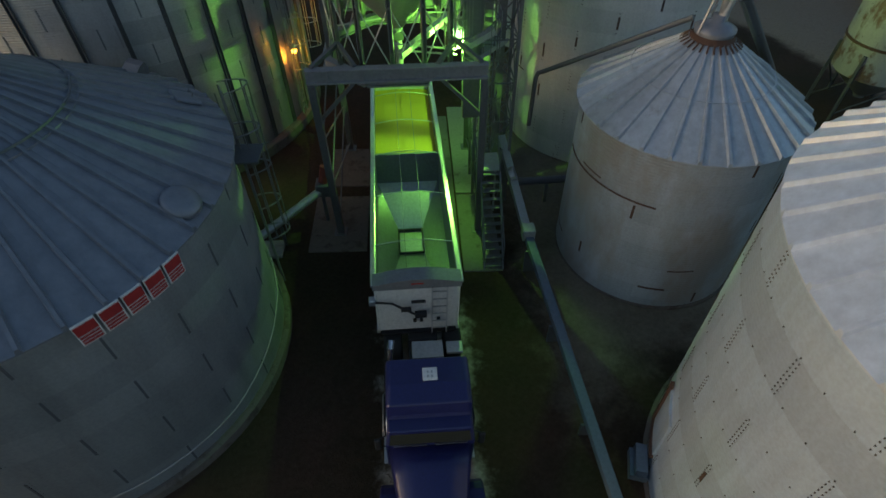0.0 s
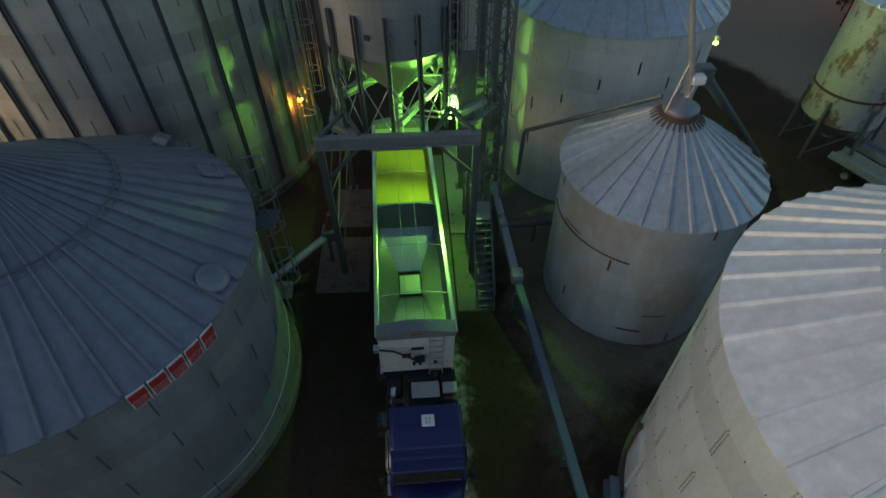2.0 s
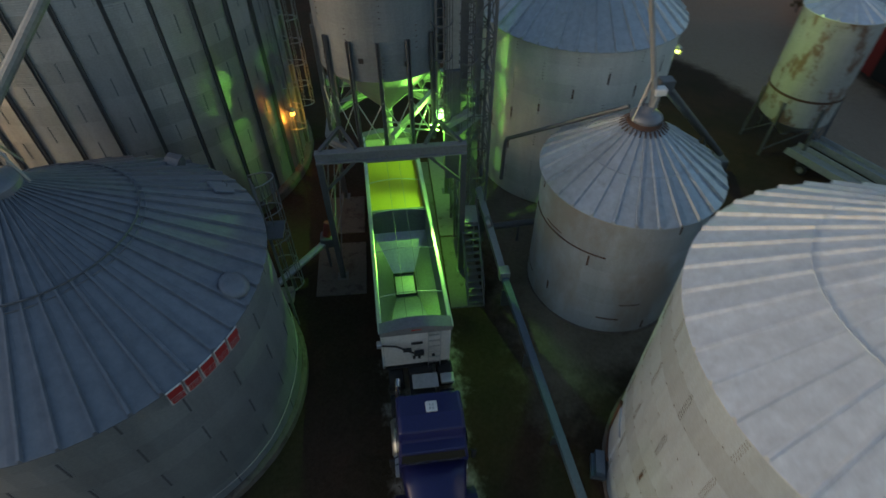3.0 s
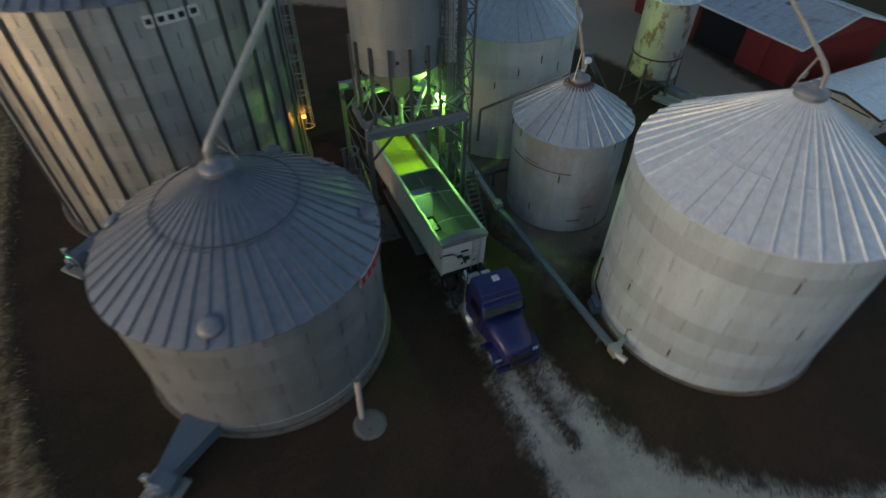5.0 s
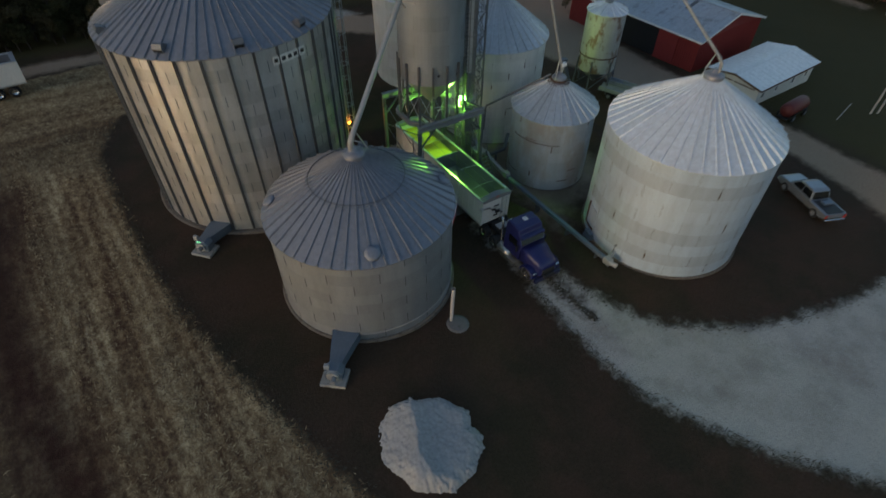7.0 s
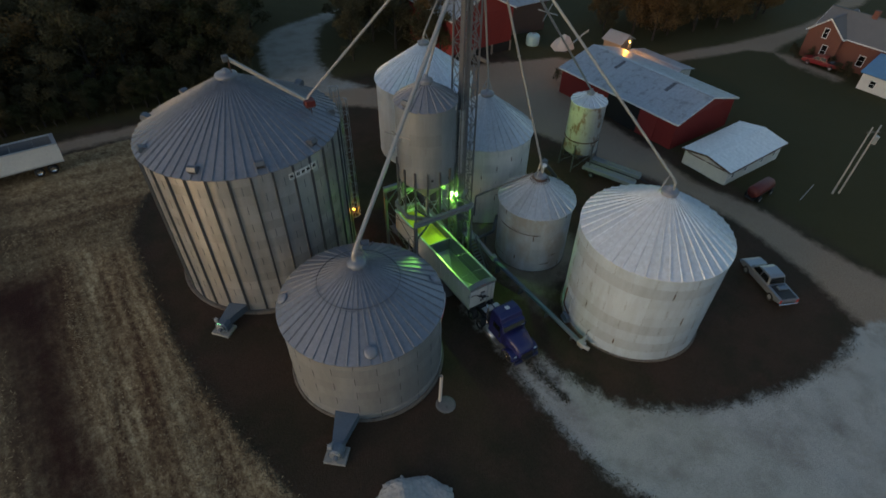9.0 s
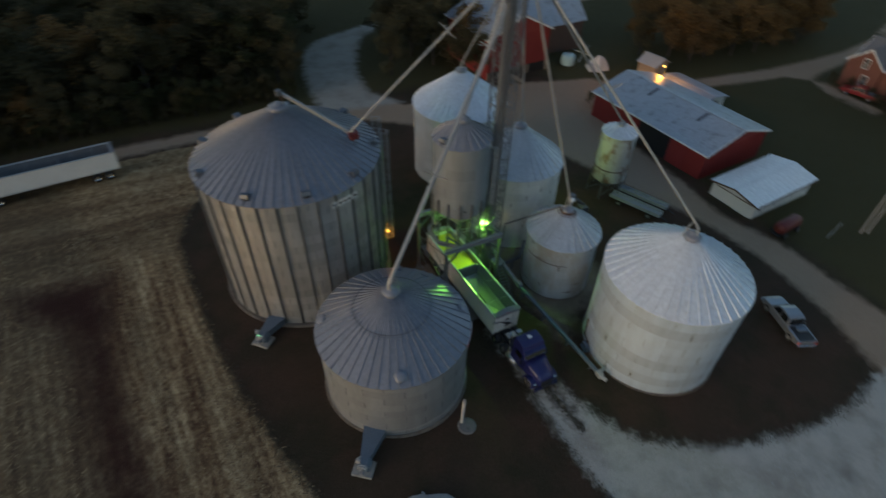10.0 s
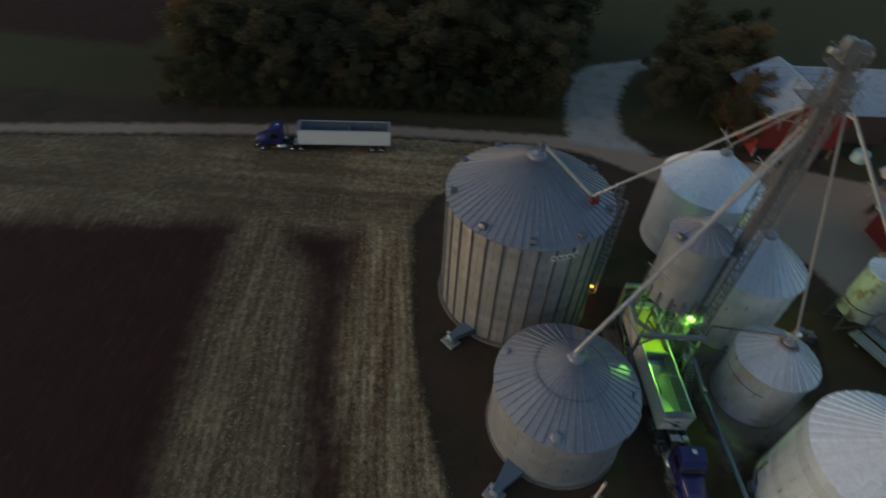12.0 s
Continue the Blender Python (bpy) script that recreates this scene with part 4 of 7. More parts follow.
seam_rust(bin_d, D_R, D_W, 7, 7, 26, 5)
seam_rust(bin_e, E_R, E_W, 10, 10, 44, 6)
seam_rust(bin_c, C_R, C_W, 9, 12, 8, 8)

fan_unit(on_slope(-15.75, 4.3, -38), "blue-grey drying fan on a concrete pad beside the low bin")
fan_b = fan_unit(on_slope(-19.55, 18.75, -46), "blue-grey drying fan on a concrete pad beside the tall bin")
part("display", box(bmesh.new(), (-0.1, -0.36, 1.0), (0.3, 0.03, 0.12)), SCREEN_GLOW, fan_b, "small lit green display")

# ---- loadout frame with hopper tank over the lane ----
HX, HY, HR, HB, HW, HRISE = -0.6, 18.95, 2.37, 9.4, 6.75, 1.5
hopper = grain_bin((HX, HY, HB), HR, HW, HRISE, 22, 6, 7, STEEL_G, ROOF_A, "grey hopper tank on steel legs over the truck lane", collar=0.45, bolts=5, footing=-0.45, roof_ring=0.0, over=0.1)
part("cone", lathe(bmesh.new(), [(HR, 0.0), (0.2, -2.35), (0.16, -2.5)], 24), STEEL_CONE, hopper, "sheet steel hopper cone")
part("gate_box", box(bmesh.new(), (0, 0, -2.62), (0.4, 0.4, 0.26)), DARK_STEEL, hopper, "dark slide gate")
part("spout", tube(bmesh.new(), (0, 0, -2.8), (0, 0, -4.3), 0.14, 14), GALV, hopper, "short loading spout")
bm = bmesh.new()
for x, w in ((-0.055, 0.03), (0.055, 0.03), (0.0, 0.1)):
    box(bm, (-0.02 if w > 0.05 else 0.02, x, -0.72), (0.03 if w > 0.05 else 0.13, w, 4.3))
leg_data = mesh_of("leg", bm, DARK_STEEL)
LEGS, LEG_STEP, LEG_FOOT = 15, radians(24), -2.87
leg_tops = [(HR + 0.08) * Vector((math.cos(radians(-93) + i * LEG_STEP), math.sin(radians(-93) + i * LEG_STEP), 0)) for i in range(LEGS)]
for i in range(LEGS):
    piece("leg", leg_data, hopper, Matrix.Rotation(radians(-93) + i * LEG_STEP, 4, "Z") @ Matrix.Translation((HR + 0.08, 0, 0)))
    pa, pb = leg_tops[i], leg_tops[(i + 1) % LEGS]
    for p, q in ((pa, pb), (pb, pa)):
        part("leg_brace", tube(bmesh.new(), p + Vector((0, 0, LEG_FOOT + 0.1)), q + Vector((0, 0, -0.75)), 0.022, 6), GALV, hopper)
hood_vent(hopper, roof_place(HR, HW, HRISE, -160, 2.0, 0.02), 0.3)
for a, z in ((-38, 0.9), (-72, 0.5), (-30, 2.6), (-110, 0.7)):
    part("lug", curved_plate(HR + 0.01, radians(a), radians(a + 4), z, z + 0.16, 0.05, 2), BLACK_STEEL, hopper, "small dark bracket")
plate = part("sign_plate", curved_plate(HR + 0.02, radians(-50), radians(-22), HW - 0.62, HW - 0.2, 0.03), SIGN_WHITE, hopper, "white sign plate")
part("grey_bar", curved_plate(HR + 0.052, radians(-46), radians(-26), HW - 0.5, HW - 0.32, 0.01), GREY_CAP, plate)

frame_ob = thing("loadout_frame", pose(-0.6, 19.0, 0.0), "weathered grey steel loadout frame straddling the truck lane", "steel frame")
X0, X1, YF, YB, TOP = -2.72, 2.75, -3.0, 2.75, 7.08


for y in (YF, YB):
    bm = bmesh.new()
    for dz, dy, hh in ((0.2, 0.3, 0.06), (-0.2, 0.3, 0.06), (0.0, 0.08, 0.36)):
        box(bm, ((X0 + X1) / 2, y, TOP - 0.25 + dz), (X1 - X0 + 0.25, dy, hh))
    for k in range(5):
        box(bm, (X0 + (k + 0.5) * (X1 - X0) / 5, y, TOP - 0.25), (0.03, 0.26, 0.36))
    part("cross_beam", bm, BEAM_GREY, frame_ob, "heavy grey cross beam")
# eight-sided ring beam that carries the legs, left open towards the tower
RING_R, RING_Z = 2.68, HB + LEG_FOOT
corners = [Vector((RING_R * math.cos(radians(22.5 + 45 * k)), RING_R * math.sin(radians(22.5 + 45 * k)) - 0.05, 0)) for k in range(8)]
for k in range(6):
    bm = bmesh.new()
    for dz, w, h in ((-0.03, 0.26, 0.05), (-0.33, 0.26, 0.05), (-0.18, 0.07, 0.26)):
        bar(bm, corners[k] + Vector((0, 0, RING_Z + dz)), corners[k + 1] + Vector((0, 0, RING_Z + dz)), w, h)
    part("ring_beam", bm, BEAM_GREY, frame_ob, "grey ring beam under the hopper legs")
part("diagonal_beam", bar(bmesh.new(), (1.93, 0.85, 7.08), (0.1, -2.35, 7.08), 0.2, 0.2), GALV, frame_ob, "galvanised diagonal beam")
for a, b in (((-0.4, 1.3, 7.0), (1.8, 1.2, 7.0)), ((-0.2, -0.6, 6.7), (2.0, -1.0, 6.6)), ((0.0, -0.9, 6.6), (2.0, -1.3, 6.55)), ((-2.4, 1.0, 6.7), (-0.5, 1.6, 6.7))):
    part("tie_rod", tube(bmesh.new(), a, b, 0.035, 8), GALV, frame_ob, "thin steel tie rod")
for x in (X0, X1):
    for y in (YF, YB):
        low = gz(x - 0.6) - 0.05
        bm = bmesh.new()
        box(bm, (x, y, (TOP - 0.5 + low) / 2), (0.24, 0.24, TOP - 0.5 - low))
        box(bm, (x, y, low + 0.1), (0.5, 0.5, 0.06))
        part("post", soften(bm, 0.012, 1), DARK_STEEL, frame_ob, "dark steel post")
        s = 1 if x < 0 else -1
        part("knee_brace", bar(bmesh.new(), (x, y, TOP - 1.9), (x + s * 1.35, y, TOP - 0.5), 0.11), DARK_STEEL, frame_ob)
for x in (X0, X1):
    for k in range(3):
        z0, z1 = 0.5 + k * 1.95, 0.5 + (k + 1) * 1.95
        part("side_brace", tube(bmesh.new(), (x, YF, z0), (x, YB, z1), 0.03, 8), DARK_STEEL, frame_ob)
        part("side_brace", tube(bmesh.new(), (x, YB, z0), (x, YF, z1), 0.03, 8), DARK_STEEL, frame_ob)
for sx in (-1, 1):
    for x in (2.66, 1.3):
        part("leg_strut", bar(bmesh.new(), (sx * 1.9, -1.72, 7.28), (sx * x, YF + 0.05, TOP - 0.02), 0.13), DARK_STEEL, frame_ob, "slanting steel strut")
# railing and lamp bracket on the +x side
bm = bmesh.new()
for k in range(3):
    tube(bm, (3.5, -1.0 + k * 0.85, 6.4), (3.5, -1.0 + k * 0.85, TOP + 0.75), 0.022, 6)
for z in (0.25, 0.75):
    tube(bm, (3.5, -1.0, TOP + z), (3.5, 0.7, TOP + z), 0.022, 6)
part("handrail", bm, GALV, frame_ob, "thin steel handrail")
bm = bmesh.new()
for q, w, h in ((0.0, 0.62, 0.05), (-0.32, 0.04, 0.16), (0.32, 0.04, 0.16)):
    bar(bm, Vector((2.35 + q * 0.63, -1.62 - q * 0.77, 6.5 + h / 2)), Vector((3.62 + q * 0.63, -0.4 - q * 0.77, 6.62 + h / 2)), w, h)
part("trough", bm, GALV, frame_ob, "open steel trough beside the lamp")

lampob = thing("flood_lamp", pose(*GREEN_LAMP), "lit green-white flood lamp under the hopper tank", "lamp")
part("bulb", lathe(bmesh.new(), [(0.0, -0.36), (0.16, -0.32), (0.26, -0.19), (0.16, -0.07), (0.0, -0.04)], 18), GREEN_GLOW, lampob, "glowing green-white glass", True)
part("lamp_hood", lathe(bmesh.new(), [(0.24, 0.16), (0.1, 0.34), (0.06, 0.36)], 16), GALV, lampob)
part("bracket", bar(bmesh.new(), (0, 0, 0.34), (0.35, 0.0, 0.4), 0.05), GALV, lampob)
# added plate that cuts the flood lamp's light towards the two west bins
part("side_shield", curved_plate(0.34, radians(161.4), radians(212), -0.64, 0.3, 0.01, 6), DARK_STEEL, lampob, "dark bent plate added to block lamp light", m=pose(-0.1, -0.1, 0))
# second added plate; it keeps most lamp light off the rust-stained bin
part("mounting_plate", curved_plate(0.34, radians(52), radians(72), -0.8, 0.36, 0.01, 6), GALV, lampob, "bent steel plate added to stop lamp light", m=pose(-0.1, -0.1, 0))
# arm for the added light-blocking plate
part("shield_arm", bar(bmesh.new(), (-0.435, -0.13, 0.09), (-0.1, 0, 0.3), 0.03), DARK_STEEL, lampob)


def wall_lamp(place, glass, label, arm):
    ob = thing("yard_lamp", pose(*place), label, "lamp")
    part("bulb", lathe(bmesh.new(), [(0.0, -0.3), (0.1, -0.27), (0.13, -0.18), (0.0, -0.12)], 14), glass, ob, "glowing glass", True)
    part("lamp_hood", lathe(bmesh.new(), [(0.17, 0.0), (0.08, 0.12), (0.0, 0.14)], 14), GALV, ob)
    part("neck", tube(bmesh.new(), (0, 0, -0.16), (0, 0, 0.12), 0.05, 8), GALV, ob)
    part("arm", pipe(bmesh.new(), [(0, 0, 0.12), (arm[0] * 0.5, arm[1] * 0.5, 0.2), arm], 0.03, 8), GALV, ob)
    return ob


wall_lamp(ORANGE_LAMP, ORANGE_GLOW, "lit orange lamp on the wall of the tall bin", (-0.3, 0.1, 0.0))
wall_lamp(YELLOW_LAMP, YELLOW_GLOW, "lit yellow-green lamp beside the eave of a bin", (-0.75, 0.0, 0.0))
wall_lamp(SHED_LAMP, ORANGE_GLOW, "lit orange lamp on a post behind the barn", (0.3, 0.3, gz(48.9) - 3.2))

# ---- bucket elevator tower with distributor and spouts ----
TX, TY, HEAD = 2.85, 18.9, 32.0
tower = thing("elevator_tower", pose(TX, TY, 0), "tall lattice tower with grain elevator legs and ladder", "elevator tower")
W = 0.72
low = gz(TX) - 0.05
for x in (-W, W):
    for y in (-W, W):
        part("corner_post", box(bmesh.new(), (x, y, (HEAD - 2.2 + low) / 2), (0.11, 0.11, HEAD - 2.2 - low)), TOWER_STEEL, tower)
bays = 18
for side in range(4):
    bm = bmesh.new()
    rot = Matrix.Rotation(side * math.pi / 2, 4, "Z")
    for k in range(bays):
        z0, z1 = 0.3 + k * (HEAD - 2.8) / bays, 0.3 + (k + 1) * (HEAD - 2.8) / bays
        bar(bm, rot @ Vector((-W, -W, z1)), rot @ Vector((W, -W, z1)), 0.05)
        bar(bm, rot @ Vector((-W, -W, z0)), rot @ Vector((W, -W, z1)), 0.045)
        bar(bm, rot @ Vector((W, -W, z0)), rot @ Vector((-W, -W, z1)), 0.045)
    part("lattice", bm, TOWER_STEEL, tower, "crossed lattice bars")
for x in (-0.3, 0.22):
    part("elevator_leg", box(bmesh.new(), (x, 0.05, (HEAD - 0.6 + low) / 2), (0.26, 0.36, HEAD - 0.6 - low)), TOWER_STEEL, tower, "square steel elevator leg")
part("boot", soften(box(bmesh.new(), (0, 0.05, low + 0.5), (1.2, 0.62, 1.0)), 0.03, 1), DARK_STEEL, tower)
bm = solid(bmesh.new(), [(-0.42, 0.0), (0.42, 0.0), (0.45, 0.8), (0.3, 1.25), (-0.3, 1.35), (-0.45, 1.1)], -0.35, 0.45)
part("head", soften(bm, 0.05, 1), TOWER_STEEL, tower, "rounded elevator head", m=pose(-0.55, 0, HEAD - 1.3))
part("head_drum", tube(bmesh.new(), (0.25, -0.35, HEAD - 0.7), (0.25, 0.45, HEAD - 0.7), 0.5, 20), TOWER_STEEL, tower, "round head pulley housing")
part("head_motor", tube(bmesh.new(), (-1.65, 0.0, HEAD - 0.75), (-1.1, 0.0, HEAD - 0.85), 0.2, 16), GALV, tower, "pale drive motor")
part("distributor", lathe(bmesh.new(), [(0.2, 1.2), (0.35, 0.9), (0.6, 0.2), (0.6, 0.0), (0.3, -0.15)], 20), TOWER_STEEL, tower, "round grain distributor", True, pose(0.75, 0.3, 28.4))
DECK_SLAT = mesh_of("deck_slat", box(bmesh.new(), (0, 0, 0), (2.5, 0.06, 0.05)), DARK_STEEL)
DECK_JOIST = mesh_of("deck_joist", box(bmesh.new(), (0, 0, 0), (0.07, 2.5, 0.06)), DARK_STEEL)
for z, wide in ((28.1, 1.3), (30.4, 0.85)):
    for i in range(10):
        piece("deck_slat", DECK_SLAT, tower, pose(-0.4, (-1.2 + i * 2.4 / 9) * wide / 1.3, z) @ Matrix.Diagonal((wide / 1.3, 1, 1, 1)))
    for x in (-0.94, 0.0, 0.94):
        piece("deck_joist", DECK_JOIST, tower, pose(x * wide - 0.4, 0, z - 0.06) @ Matrix.Diagonal((1, wide / 1.3, 1, 1)))
    bm = bmesh.new()
    for i in range(12):
        k = wide * (2 * (i % 3) / 3 - 1)
        x, y = ((k, -wide), (wide, k), (-k, wide), (-wide, -k))[i // 3]
        tube(bm, (x - 0.4, y, z), (x - 0.4, y, z + 1.05), 0.02, 5)
    for zz in (0.55, 1.05):
        pipe(bm, [(x * wide - 0.4, y * wide, z + zz) for x, y in ((-1, -1), (1, -1), (1, 1), (-1, 1), (-1, -1))], 0.02, 5)
    part("platform_rail", bm, TOWER_STEEL, tower)
caged_ladder(tower, (-0.35, -0.85, 0.4), (-0.35, -0.85, 30.7), (0, -1, 0), 2.4, 0.42, 1.0, TOWER_STEEL)

# dark casing, lengthened downwards to block lamp light towards the small bin
part("leg_casing", soften(box(bmesh.new(), (-0.95, -1.15, 6.7), (0.6, 0.5, 5.0)), 0.02, 1), DARK_STEEL, tower, "dark square leg casing")
part("leg_casing", soften(box(bmesh.new(), (-0.95, -1.1, 12.1), (0.52, 0.4, 5.8)), 0.02, 1), GALV, tower, "pale square leg casing")
part("chute", bar(bmesh.new(), (-1.25, -1.6, 6.98), (-0.25, -1.4, 7.45), 0.3, 0.2), GALV, tower, "short sloping chute")
caged_ladder(tower, (-1.35, -1.45, 6.9), (-1.35, -1.45, 15.2), (0, -1, 0), 0.6, 0.4, 0.8, TOWER_STEEL)

DIST = Vector((TX + 0.75, TY + 0.3, 28.5))


def grain_spout(end, label, r=0.09, truss=0.0, legs=0.0, start=None):
    """A pipe from the distributor down to a bin, with its elbow, flanges, truss posts and a stand at the foot."""
    a, b = Vector(start or DIST), Vector(end)
    a = a + Vector((b.x - a.x, b.y - a.y, 0)).normalized() * 0.45
    d = (b - a).normalized()
    a = a + d * 0.6
    ob = thing("grain_spout", Matrix.Identity(4), label, "spout", "grain spouts")
    part("pipe", tube(bmesh.new(), a, b, r, 12), SPOUT, ob, "long galvanised pipe")
    part("elbow", pipe(bmesh.new(), [b - d * 0.1, b + d * 0.25 + Vector((0, 0, -0.1)), b + d * 0.32 + Vector((0, 0, -0.75))], r * 1.15, 12), SPOUT, ob, "bent pipe end")
    side = d.cross(Vector((0, 0, 1))).normalized()
    up = side.cross(d).normalized()
    n = max(2, int((b - a).length / 6.5))
    for i in range(1, n):
        p = a.lerp(b, i / n)
        part("flange", tube(bmesh.new(), p - d * 0.05, p + d * 0.05, r * 1.35, 12), SPOUT, ob)
    if truss:
        mid = a.lerp(b, truss)
        bm = bmesh.new()
        bar(bm, mid - side * 1.0, mid + side * 1.0, 0.06)
        bar(bm, mid - up * 0.85, mid + up * 0.85, 0.06)
        part("truss_cross", bm, SPOUT, ob, "crossed truss posts on the pipe")
    if legs:
        bm = bmesh.new()
        for v in (side, -side):
            bar(bm, b - d * 0.4, b + v * 0.55 + Vector((0, 0, -legs)) - Vector((d.x, d.y, 0)) * 0.9, 0.05)
        bar(bm, b + side * 0.3 + Vector((0, 0, -legs * 0.55)) - Vector((d.x, d.y, 0)) * 0.6, b - side * 0.3 + Vector((0, 0, -legs * 0.55)) - Vector((d.x, d.y, 0)) * 0.6, 0.05)
        part("stand", bm, SPOUT, ob, "two-legged steel stand")
    return ob


grain_spout((-10.4, 10.95, 11.4), "long grain pipe to the low bin's roof", r=0.15, truss=0.62, legs=1.0, start=(3.2, 19.2, 26.3))
grain_spout((-8.25, 23.2, 16.35), "long grain pipe to the tall bin's roof conveyor", truss=0.36)
grain_spout((11.4, 4.55, 13.35), "long grain pipe to the white bin's roof", legs=1.0, truss=0.45)
grain_spout((8.55, 15.05, 9.5), "grain pipe to the small bin's roof", legs=1.2)
grain_spout((9.0, 24.3, 13.2), "grain pipe to the rust-stained bin's roof", legs=0.9)
grain_spout((8.95, 36.5, 13.6), "grain pipe to the pale bin's roof", legs=0.9, truss=0.4)
grain_spout((23.25, 24.85, 8.75), "long grain pipe to the small silo's roof", truss=0.45)
grain_spout((-0.5, 19.0, 17.95), "grain pipe to the hopper tank's roof", truss=0.5)

conveyor = thing("roof_conveyor", Matrix.Identity(4), "grey roof conveyor with a red drive box on the tall bin", "conveyor")
ca, cb = Vector((-8.3, 23.2, 15.85)), Vector((-12.85, 26.1, 19.05))
part("trough", bar(bmesh.new(), ca, cb, 0.2, 0.24), SPOUT, conveyor, "long grey conveyor trough")
part("drive_box", soften(box(bmesh.new(), (ca.x, ca.y, ca.z - 0.05), (0.75, 0.75, 0.55)), 0.04, 1), RED_STEEL, conveyor, "red drive box")
part("head_box", soften(box(bmesh.new(), (cb.x - 0.15, cb.y, cb.z + 0.05), (0.45, 0.4, 0.45)), 0.04, 1), DARK_STEEL, conveyor)
for end, drop in ((ca, 1.15), (cb, 1.0)):
    for s in (-0.25, 0.25):
        part("conveyor_foot", bar(bmesh.new(), (end.x, end.y + s, end.z), (end.x, end.y + s, end.z - drop), 0.06), RUST, conveyor)

auger = thing("inclined_auger", Matrix.Identity(4), "dark inclined auger leaning on the small bin's roof", "auger")
part("tube", tube(bmesh.new(), (9.35, 15.5, 9.05), (17.6, 22.1, 0.9), 0.17, 12), DARK_STEEL, auger, "dark steel tube")
part("head_box", soften(box(bmesh.new(), (9.2, 15.5, 9.25), (0.5, 0.45, 0.45)), 0.03, 1), DARK_STEEL, auger)
part("hopper_box", soften(box(bmesh.new(), (17.7, 22.2, 0.0), (0.9, 0.9, 1.1)), 0.03, 1), DARK_STEEL, auger)
part("prop", bar(bmesh.new(), (14.3, 19.45, 4.2), (15.3, 18.6, gz(15.3)), 0.08), DARK_STEEL, auger)
part("prop", bar(bmesh.new(), (14.3, 19.45, 4.2), (13.6, 20.7, gz(13.6)), 0.08), DARK_STEEL, auger)

# ---- trucks ----
def wheel(parent, x, y, r=0.5, w=0.28, rim=None, name="wheel"):
    m = Matrix.Translation((x, y, r)) @ Matrix.Rotation(math.pi / 2, 4, "Y")
    hub = part(name, lathe(bmesh.new(), [(0.0, -w * 0.32), (r * 0.55, -w * 0.32), (r * 0.58, -w * 0.4), (r * 0.58, w * 0.4), (r * 0.55, w * 0.32), (0.0, w * 0.32)], 18), rim or CHROME, parent, "", True, m)
    part("tyre", lathe(bmesh.new(), [(r * 0.57, -w * 0.42), (r * 0.9, -w * 0.5), (r, -w * 0.38), (r, w * 0.38), (r * 0.9, w * 0.5), (r * 0.57, w * 0.42)], 22), RUBBER, hub, "black rubber tyre", True)
    return hub


